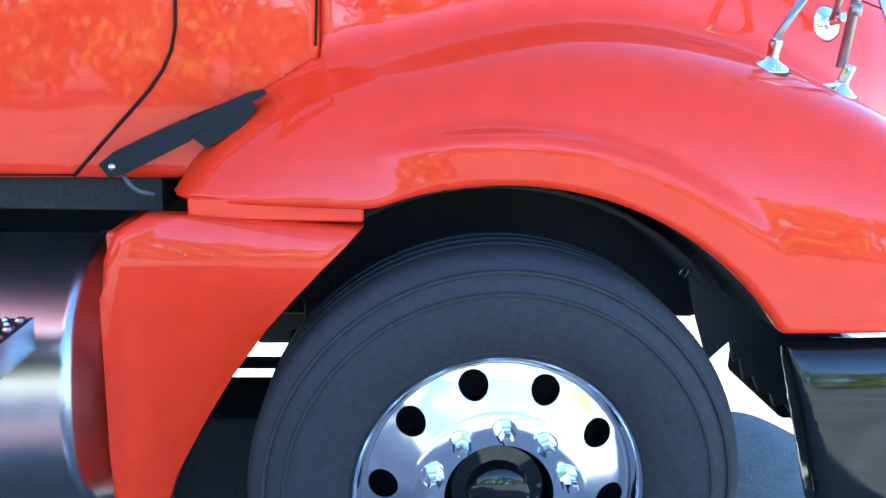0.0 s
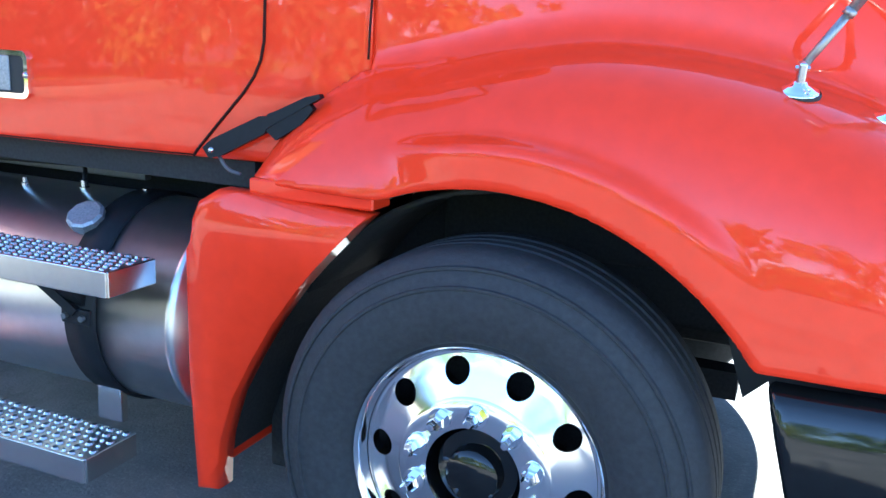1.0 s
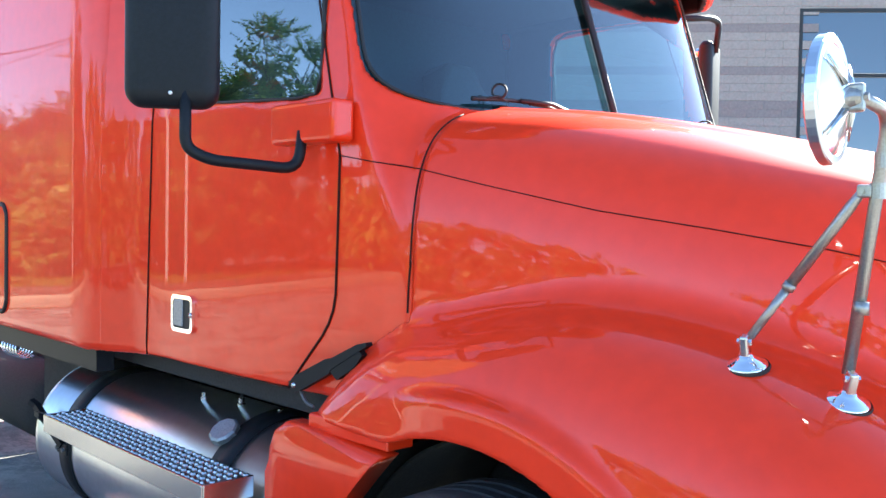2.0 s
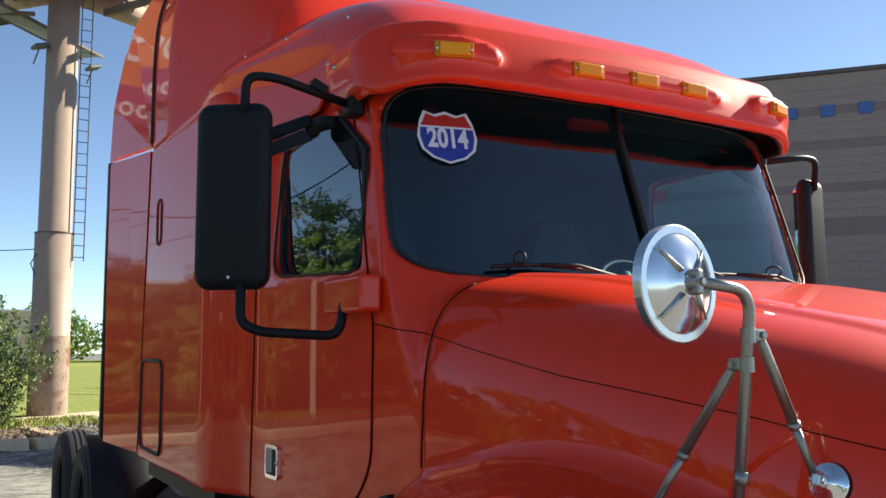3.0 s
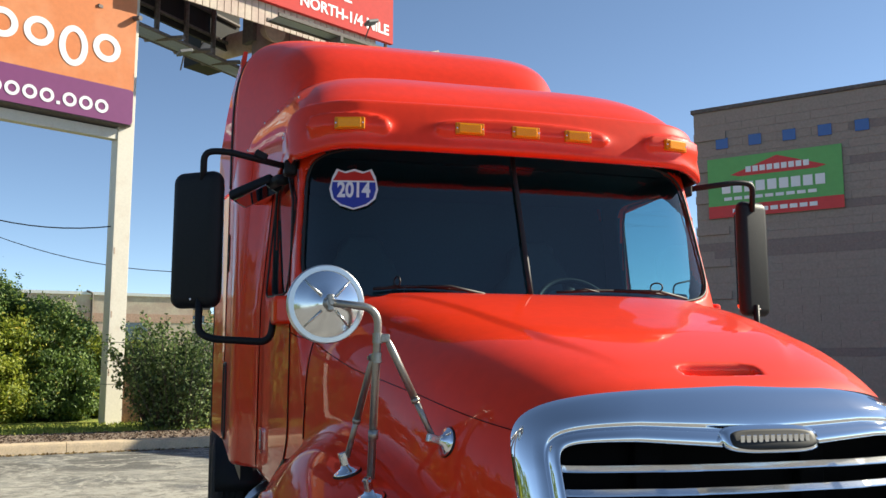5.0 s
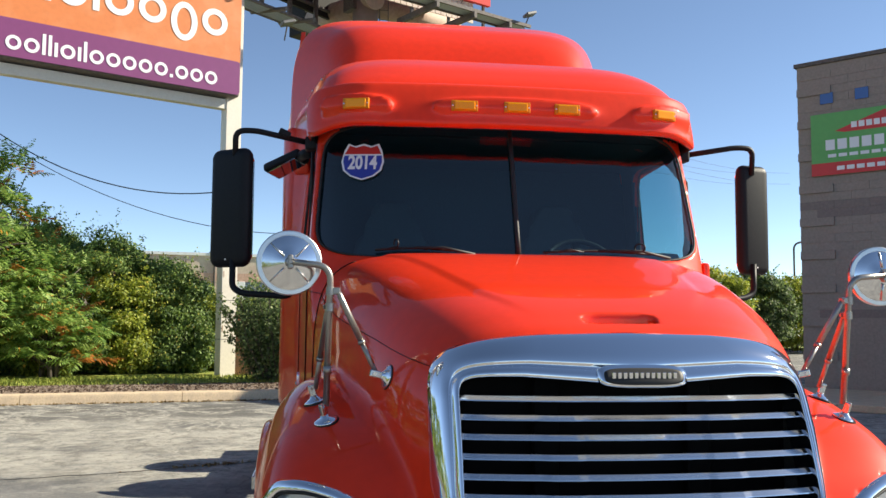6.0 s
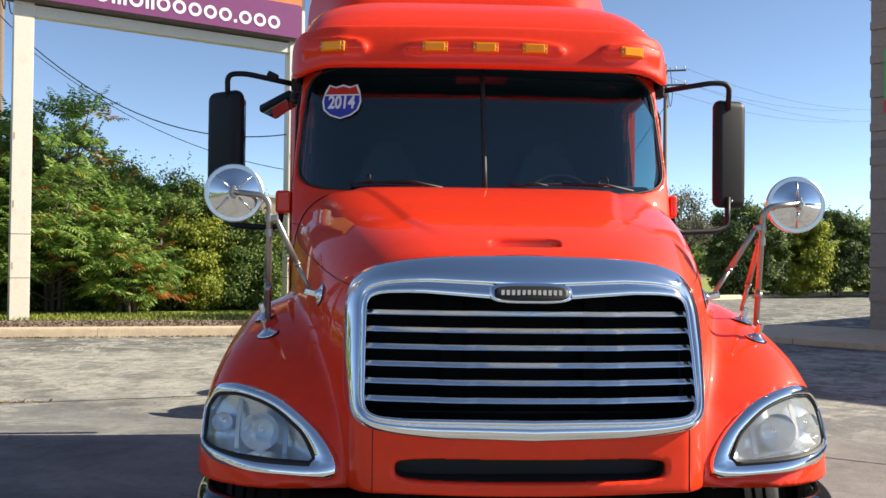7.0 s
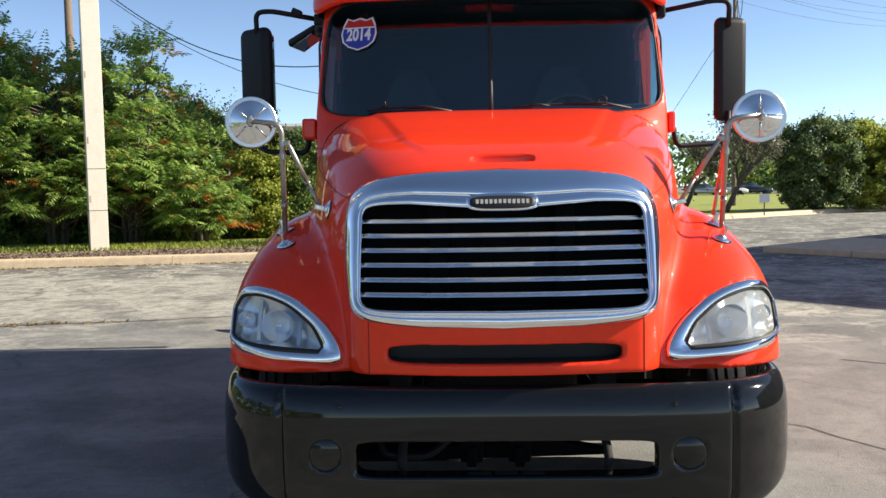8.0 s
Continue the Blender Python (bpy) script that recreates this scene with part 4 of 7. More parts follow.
for s in (-1, 1):
    lampbody = new("headlight")
    lampbody.parent = truck
    rim_o, rim_i, rim_d = lamp_edge(0.008), lamp_edge(0.0, 80, inside_lens), lamp_edge(-0.01, 80, inside_lens)
    bm = bmesh.new()
    rows = []
    for (a0, z0), (a1, z1), (a2, z2) in zip(rim_o, rim_i, rim_d):
        x0, x1 = lamp_x(a0, z0), lamp_x(a1, z1)
        row = [(x0 - 0.012, a0, z0), (x0 + 0.007, a0, z0), (x0 + 0.016, a0 * 0.8 + a1 * 0.2, z0 * 0.8 + z1 * 0.2), (x1 + 0.016, a0 * 0.3 + a1 * 0.7, z0 * 0.3 + z1 * 0.7), (x1 + 0.004, a1, z1), (x1 - 0.05, a2, z2)]
        rows.append([bm.verts.new((x, a * s, z)) for x, a, z in row])
    for i in range(len(rows)):
        p, q = rows[i], rows[(i + 1) % len(rows)]
        for k in range(5):
            bm.faces.new((p[k], q[k], q[k + 1], p[k + 1]))
    part("bezel", bm, CHROME, lampbody, "chrome headlamp bezel", True)
    seal = [(lamp_x(a, z) + 0.002, a * s, z) for a, z in lamp_edge(-0.004, 80, inside_lens)]
    part("lamp_seal", tube(seal, 0.0055, 6, True), SEAMBLACK, lampbody, "", True)
    # clear cover and reflector behind it
    for nm, mat, back, shrink, lab in (("lens", LENS if s < 0 else HAZYLENS, 0.004, 1.0, "clear headlamp lens"), ("reflector", REFLECTOR, 0.075, 1.0, "")):
        vv, ff = [], []
        rings = [1.0, 0.8, 0.6, 0.4, 0.2]
        for t in rings:
            for a1, z1 in rim_i:
                a, z = 0.92 + (a1 - 0.92) * t, 1.0 + (z1 - 1.0) * t
                deep = back * (1.0 if nm == "lens" else (1 - t * t) * 0.9 + 0.35)
                vv.append((lamp_x(a, z) - deep, a * s, z))
        n = len(rim_i)
        vv.append((lamp_x(0.92, 1.0) - back * 1.2, 0.92 * s, 1.0))
        for r in range(len(rings) - 1):
            for i in range(n):
                j = (i + 1) % n
                ff.append((r * n + i, r * n + j, (r + 1) * n + j, (r + 1) * n + i))
        ff += [((len(rings) - 1) * n + i, (len(rings) - 1) * n + (i + 1) % n, len(vv) - 1) for i in range(n)]
        if s < 0:
            ff = [f[::-1] for f in ff]
        ob = put(nm, mesh_of(nm, vv, ff, mat), lampbody, None, lab)
        if nm == "lens":
            ob.visible_shadow = False
    for cy, cz, r in ((0.905, 1.025, 0.066), (1.045, 1.045, 0.036)):
        x = lamp_x(cy, cz) - 0.06
        bowl = lathe([(r, 0.03), (r * 0.92, 0.02), (r * 0.6, -0.02), (r * 0.2, -0.035), (0.0, -0.035)], 28, "x")
        part("lamp_bowl", moved(bowl, Matrix.Translation((x, cy * s, cz))), REFLECTOR, lampbody, "", True)
        part("bulb", moved(lathe([(0.0, 0.012), (0.007, 0.010), (0.009, 0.0), (0.009, -0.03)], 12, "x"), Matrix.Translation((x - 0.005, cy * s, cz))), CHROME, lampbody, "", True)
    for cy in (0.815, 0.985):
        zt, zl = float(lens_top(cy)), float(lens_low(cy))
        strip_line = [(lamp_x(cy, zl + (zt - zl) * t) - 0.045, cy * s, zl + 0.012 + (zt - zl - 0.024) * t) for t in np.linspace(0, 1, 7)]
        part("divider", tube(strip_line, 0.010, 4), WHITE if cy > 0.9 else REFLECTOR, lampbody, "pale upright strip inside the lamp")
    sill = [(lamp_x(a, float(lens_low(a)) - 0.004) + 0.003, a * s, float(lens_low(a)) - 0.004) for a in np.linspace(0.725, 1.085, 20)]
    part("lamp_sill", tube(sill, 0.0095, 6), SEAMBLACK, lampbody, "black sill under the lens", True)

# number-plate bracket bolts and small hooks on the bumper
for s in (-1, 1):
    for z, yy in ((0.76, 0.62), (0.40, 0.62)):
        x = reach_x(yy * s, z, bumper_solid, 1.2, 1.5)
        part("bolt", moved(lathe([(0.0, 0.008), (0.009, 0.007), (0.012, 0.0)], 12, "x"), Matrix.Translation((x, yy * s, z))), GLOSSBLACK, bumper, "", True)
    part("fog_cover", moved(lathe([(0.0, 0.006), (0.058, 0.005), (0.064, 0.001), (0.065, -0.03)], 36, "x"), Matrix.Translation((reach_x(0.675 * s, 0.66, bumper_solid, 1.1, 1.5) - 0.009, 0.675 * s, 0.578))), GLOSSBLACK, bumper, "round black blanking cover", True)
    part("tow_hook", tube(bend([(1.0, 0.40 * s, 0.58), (1.16, 0.40 * s, 0.56), (1.22, 0.40 * s, 0.50), (1.16, 0.40 * s, 0.46)], 0.04), 0.018, 8), DARK, truck, "", True)
for y in (-0.10, 0.0, 0.10):
    part("tab", box((1.30, y - 0.043, 0.478), (1.325, y + 0.043, 0.500), 0.003, 1), BLACK, bumper, "small black tab on the bumper lip")
for k in range(8):
    y = -0.52 + 0.15 * k
    part("bolt", moved(lathe([(0.0, 0.005), (0.006, 0.004), (0.007, 0.0)], 10, "x"), Matrix.Translation((reach_x(y, 0.405, bumper_solid, 1.2, 1.5), y, 0.405))), BLACK, bumper, "", True)
for y in (-0.13, 0.06):
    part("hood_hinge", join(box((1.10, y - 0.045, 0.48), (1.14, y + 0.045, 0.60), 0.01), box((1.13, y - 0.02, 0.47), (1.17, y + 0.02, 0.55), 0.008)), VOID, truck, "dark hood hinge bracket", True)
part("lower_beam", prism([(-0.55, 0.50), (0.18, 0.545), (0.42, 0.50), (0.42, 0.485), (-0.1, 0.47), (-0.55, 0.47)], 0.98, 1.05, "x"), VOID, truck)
part("hose", tube(bend([(1.1, -0.5, 0.60), (1.15, -0.48, 0.52), (1.12, -0.30, 0.50), (1.1, -0.2, 0.58)], 0.06), 0.014, 8), BLACK, truck, "", True)
part("lower_grille", box((1.16, -0.44, 0.905), (1.20, 0.44, 0.99)), SEAMBLACK, truck, "black air slot")
# added block that darkens the left of the bumper opening
part("opening_blocker", box((0.86, -0.62, 0.42), (0.94, -0.22, 0.62), 0.02), VOID, truck)
for y in (-0.41, 0.42):
    part("nose_joint", tube([(reach_x(y * 1.25, z) + 0.001, y * 1.25, z) for z in np.linspace(0.872, 1.075, 8)], 0.0014, 6), SEAMBLACK, truck, "", True)


# ---- lamps on the visor ----
def visor_x(y, z):
    return reach_x(y, z, roof_solid, -0.9, -0.2)


for y in (-0.80, -0.265, 0.0, 0.258, 0.785):
    x = visor_x(y, 2.735)
    tilt = math.degrees(math.atan2(visor_x(y, 2.715) - visor_x(y, 2.755), 0.04))
    turn = math.degrees(math.atan2(visor_x(y + 0.05, 2.735) - visor_x(y - 0.05, 2.735), 0.1))
    lm = new("marker_lamp")
    lm.parent = truck
    lm.matrix_basis = pose(x + 0.002, y, 2.735, 0, -max(0.0, min(tilt, 30.0)), -turn)
    part("base", box((-0.03, -0.066, -0.027), (0.006, 0.066, 0.027), 0.004), AMBERDARK, lm, "dark amber lamp base")
    part("lens", box((0.005, -0.052, -0.022), (0.014, 0.052, 0.022), 0.005), AMBER, lm, "amber marker lens")
    for d in (-0.059, 0.059):
        part("screw", moved(lathe([(0.0, 0.003), (0.004, 0.003), (0.005, 0.0)], 10, "x"), Matrix.Translation((0.006, d, 0.0))), CHROME, lm, "", True)

# sticker with the year
STICK = (-0.757, 2.468)


def on_screen(y, z, out=0.006):
    return Vector((float(screen_x(abs(y), z)) + out, y, z))


shield = [(p * 0.92, q * 0.83) for p, q in [(-0.105, 0.075), (-0.085, 0.125), (-0.045, 0.108), (0.0, 0.125), (0.045, 0.108), (0.085, 0.125), (0.105, 0.075), (0.118, 0.0), (0.105, -0.06), (0.065, -0.10), (0.0, -0.125),
          (-0.065, -0.10), (-0.105, -0.06), (-0.118, 0.0)]]
sticker = part("year_sticker", moved(prism([(p, q) for p, q in shield], 0.0, 0.0015, "x"), Matrix.Identity(4)), WHITE, truck, "white-edged shield sticker with the year 2014")
ny = Vector(on_screen(STICK[0] + 0.1, STICK[1]) - on_screen(STICK[0] - 0.1, STICK[1])).normalized()
nz = Vector(on_screen(STICK[0], STICK[1] + 0.1) - on_screen(STICK[0], STICK[1] - 0.1)).normalized()
nx = ny.cross(nz).normalized()
nz = nx.cross(ny)
base = Matrix((nx, ny, nz)).transposed().to_4x4()
base.translation = on_screen(*STICK, 0.0)
sticker.matrix_basis = base
part("blue_field", prism([(p * 0.90, q * 0.90 - 0.002) for p, q in [(-0.106, 0.04), (0.106, 0.04)] + shield[7:]], 0.0018, 0.0028, "x"), BLUE, sticker)
part("red_field", prism([(p * 0.90, q * 0.90 - 0.002) for p, q in shield[:7] + [(0.104, 0.05), (-0.104, 0.05)]], 0.0018, 0.0028, "x"), REDVINYL, sticker)
txt = bpy.data.curves.new("year", "FONT")
txt.body, txt.size, txt.align_x, txt.extrude, txt.offset = "2014", 0.080, "CENTER", 0.0006, 0.0026
txt.materials.append(WHITE)
num = put("year", txt, sticker, Matrix(((0, 0, 1, 0.0036), (0.92, 0, 0, 0.0), (0, 1.32, 0, -0.040), (0, 0, 0, 1))))

# wipers
for y0, y1, zz, ring_y in ((-0.70, -0.32, 1.998, -0.60), (0.12, 0.68, 1.998, 0.62)):
    blade = [on_screen(y0 + (y1 - y0) * t, zz + 0.012 + 0.012 * math.sin(3 * t), 0.016) for t in np.linspace(0, 1, 8)]
    arm = [on_screen(y1 + 0.10, zz - 0.005, 0.03), on_screen(y1 - 0.05, zz + 0.026, 0.035), on_screen((y0 + y1) / 2, zz + 0.024, 0.03)]
    wiper = part("wiper", tube(arm, 0.0075, 6), SEAMBLACK, truck, "black wiper at rest", True)
    part("blade", tube(blade, 0.007, 6), SEAMBLACK, wiper, "", True)
    for t in (0.25, 0.75):
        part("yoke", tube([blade[0].lerp(blade[-1], t - 0.12) + Vector((0.004, 0, 0.004)), blade[0].lerp(blade[-1], t) + Vector((0.012, 0, 0.016)), blade[0].lerp(blade[-1], t + 0.12) + Vector((0.004, 0, 0.004))], 0.004, 5), SEAMBLACK, wiper, "", True)
    hoop = [on_screen(ring_y, zz + 0.044, 0.034) + Vector((0.021 * math.cos(a), (0.4 if ring_y < 0 else 0.95) * 0.021 * math.cos(a), 0.021 * math.sin(a))) for a in np.linspace(0, 2 * math.pi, 14)][:-1]
    part("wiper_loop", tube(hoop, 0.0038, 6, True), SEAMBLACK, wiper, "", True)

# ---- hood mirrors on tripods ----
def hood_mirror(s):
    hm = new("hood_mirror")
    hm.parent = truck
    c = Vector((0.755, (-1.062 if s < 0 else 1.108), 1.866 if s < 0 else 1.85))
    turn = Vector((0.93, 0.12 * -s, 0.02)).normalized()
    q = turn.to_track_quat("X", "Z").to_matrix().to_4x4()
    q.translation = c
    disc = lathe([(0.0, 0.030), (0.02, 0.030), (0.03, 0.024), (0.06, 0.0165), (0.085, 0.0075), (0.0945, 0.003)], 48, "x")
    part("disc", moved(disc, q), CHROME if s > 0 else ALLOY, hm, "round polished mirror back", True)
    part("rim", moved(lathe([(0.0935, 0.0035), (0.0945, 0.0050), (0.1075, 0.0046), (0.1105, 0.002), (0.1105, -0.014), (0.103, -0.018)], 48, "x"), q), TANK, hm, "dull flat rim of the mirror")
    part("glass", moved(lathe([(0.103, -0.016), (0.06, -0.024), (0.0, -0.028)], 40, "x"), q), CHROME, hm, "", True)
    for k in range(4):
        a = math.pi / 4 + k * math.pi / 2 + (0 if s < 0 else math.pi / 4)
        d = Vector((0, math.cos(a), math.sin(a)))
        part("rib", moved(tube([Vector((0.028, 0, 0)) + d * 0.03, Vector((0.010, 0, 0)) + d * 0.092], [0.0045, 0.0022], 6), q), STEEL, hm, "", True)
    part("knuckle", moved(join(lathe([(0.0, 0.050), (0.013, 0.048), (0.017, 0.04), (0.019, 0.03), (0.019, 0.02)], 16, "x"), box((0.026, -0.009, -0.024), (0.052, 0.009, 0.024), 0.005)), q), POLE, hm, "", False)
    part("bolt", moved(tube([Vector((0.048, 0, 0.0)), Vector((0.058, 0, 0.0))], 0.007, 6), q), POLE, hm)
    foot = Vector((0.746, (-0.930 if s < 0 else 0.955), 0)); foot.z = reach_z(foot.x, foot.y)
    top = Vector((0.800, (-0.922 if s < 0 else 0.962), c.z - 0.012))
    pole = bend([c + turn * 0.045, top, foot + Vector((0, 0, 0.05))], 0.052, 12)
    part("pole", tube(pole, 0.0112, 12), POLE, hm, "dull stainless mirror pole", True)
    mid = foot.lerp(top, 0.735)
    back = Vector((0.569, 0.967 * s, 0)); back.z = reach_z(back.x, back.y)
    side = Vector((0.800, 0.0, 1.485)); side.y = s * reach_y(0.800, 1.485, hood_form)
    high = foot.lerp(top, 0.84)
    for hold, b in ((mid, back + Vector((0, 0, 0.045))), (high, side + Vector((0, 0.035 * s, 0.01)))):
        off = Vector((b.x - hold.x, b.y - hold.y, 0)).normalized()
        a = hold + off * 0.026
        m2 = a.lerp(b, 0.62)
        part("strut", join(tube([a, a.lerp(b, 0.05), a.lerp(b, 0.10), m2], [0.0075, 0.009, 0.0105, 0.0105], 10), tube([m2, b], 0.0085, 10), tube([a.lerp(b, 0.60), a.lerp(b, 0.64)], 0.0125, 10)), POLE, hm, "dull stainless strut", True)
        # a clamp round the pole with an ear that the strut is bolted to
        across = off.cross(Vector((0, 0, 1)))
        ear = Matrix.Translation(hold) @ off.to_track_quat("X", "Z").to_matrix().to_4x4()
        part("clamp", join(tube([hold + Vector((0, 0, -0.014)), hold + Vector((0, 0, 0.014))], 0.0142, 14), moved(box((0.008, -0.011, -0.012), (0.034, 0.011, 0.012), 0.004), ear)), POLE, hm)
        part("bolt", tube([a - across * 0.016, a + across * 0.016], 0.0068, 6), POLE, hm)
    low_p = foot.lerp(top, 0.33)
    part("collar", tube([low_p + Vector((0, 0, -0.012)), low_p + Vector((0, 0, 0.012))], 0.0142, 12), POLE, hm, "", True)
    for p, n in ((foot, Vector((0.25, 0.25 * s, 1))), (back, Vector((0.05, 0.3 * s, 1))), (side, Vector((0.25, s, 0.25)))):
        cup = lathe([(0.0, 0.022), (0.013, 0.021), (0.016, 0.015), (0.034, 0.005), (0.039, 0.003), (0.041, 0.0), (0.041, -0.006)], 28, "z")
        m2 = n.to_track_quat("Z", "Y").to_matrix().to_4x4()
        m2.translation = p
        part("foot", moved(cup, m2), CHROME, hm, "chrome suction-cup foot", True)
        part("joint", moved(box((-0.0085, -0.012, 0.016), (0.0085, 0.012, 0.060), 0.004), m2), STEEL, hm)
        part("bolt", moved(tube([Vector((-0.014, 0, 0.047)), Vector((0.014, 0, 0.047))], 0.0065, 6), m2), ALLOY, hm)
        part("rubber_pad", moved(lathe([(0.043, 0.0), (0.045, -0.004), (0.043, -0.012)], 28, "z"), m2), SEAMBLACK, hm, "", True)


hood_mirror(-1)
hood_mirror(1)


# ---- door mirrors ----
def door_mirror(s):
    dm = new("door_mirror")
    dm.parent = truck
    wide, deep, yaw = (0.128, 0.052, -36) if s < 0 else (0.104, 0.046, 15)
    house = box((-deep, -wide, -0.309), (deep, wide, 0.309), deep * 0.92, 6)
    for v in house.verts:
        v.co.x *= 1.0 - 0.25 * abs(v.co.z) / 0.309
        v.co.y *= 1.0 - 0.05 * (v.co.z / 0.309) ** 4
    seat_m = pose(-0.872, -1.421 if s < 0 else 1.45, 2.250, 0, 0, yaw)
    part("housing", moved(house, seat_m), BLACK, dm, "black plastic mirror housing", True)
    part("glass", moved(prism([(y, z) for y, z in rounded(-wide + 0.03, wide - 0.03, -0.275, 0.275, 0.03)], -deep - 0.004, -deep * 0.8, "x"), seat_m), CHROME, dm)
    part("drain_plug", moved(lathe([(0.0, 0.004), (0.005, 0.003), (0.006, 0.0)], 10, "x"), seat_m @ Matrix.Translation((deep * 0.72, 0.0, -0.27))), WHITE, dm, "", True)
    x0, ya = -0.83, -1.405 if s < 0 else 1.43
    up = bend([(x0, ya, 2.50), (x0 + 0.02, ya, 2.645), (x0 + 0.03, ya - 0.10 * s, 2.648), (x0 + 0.01, 1.04 * s, 2.598)], 0.06)
    low = bend([(x0, ya, 2.0), (x0, ya, 1.835), (x0 + 0.03, 1.35 * s, 1.805), (x0 + 0.09, 1.10 * s, 1.79), (x0 + 0.09, 1.085 * s, 1.90)], 0.05)
    part("upper_arm", tube(up, 0.0155, 10), BLACK, dm, "", True)
    part("lower_arm", tube(low, 0.0165, 10), BLACK, dm, "", True)
    if s < 0:
        part("clip", moved(box((-0.022, -0.03, -0.004), (0.022, 0.03, 0.030), 0.006), pose(x0 + 0.02, -1.16, 2.628, -25, 0, 0)), BLACK, dm)
    part("upper_mount", box((x0 - 0.03, 1.02 * s - 0.03, 2.555), (x0 + 0.05, 1.02 * s + 0.03, 2.625), 0.012), BLACK, dm)
    # bracket at the belt line, in body colour
    y0, y1 = sorted((1.02 * s, (1.10 if s < 0 else 1.062) * s))
    part("bracket", box((-0.89, y0, 1.865), (-0.58, y1, 1.985), 0.015, 3), RED, dm, "red mirror bracket on the door")
    if s > 0:
        return
    # a convex mirror over the door window, tipped outwards and down on a short neck
    inner, tip = Vector((-1.075, -1.068, 2.562)), Vector((-1.190, -1.232, 2.490))
    ax = (tip - inner).normalized()
    wide_ax = Vector((-ax.y, ax.x, 0)).normalized()
    place = Matrix((ax, wide_ax, ax.cross(wide_ax))).transposed().to_4x4()
    place = place @ Matrix.Rotation(radians(14), 4, "X")
    place.translation = inner
    L = (tip - inner).length
    shell = box((-0.015, -0.070, -0.012), (L + 0.015, 0.070, 0.040), 0.018, 4)
    for v in shell.verts:
        v.co.y *= 1.0 - 0.22 * max(0.0, 1 - v.co.x / (L * 0.5))
    part("look_down_mirror", moved(shell, place), BLACK, dm, "black look-down mirror over the window", True)
    part("look_down_glass", moved(box((0.020, -0.048, -0.017), (L - 0.002, 0.048, -0.010), 0.003), place), CHROME, dm, "", False)
    part("look_down_neck", tube([Vector((-0.955, -1.025, 2.565)), Vector((-1.005, -1.052, 2.572)), inner + ax * 0.02 + Vector((0, 0, 0.012))], [0.024, 0.028, 0.030], 10), BLACK, dm, "", True)


door_mirror(-1)
door_mirror(1)

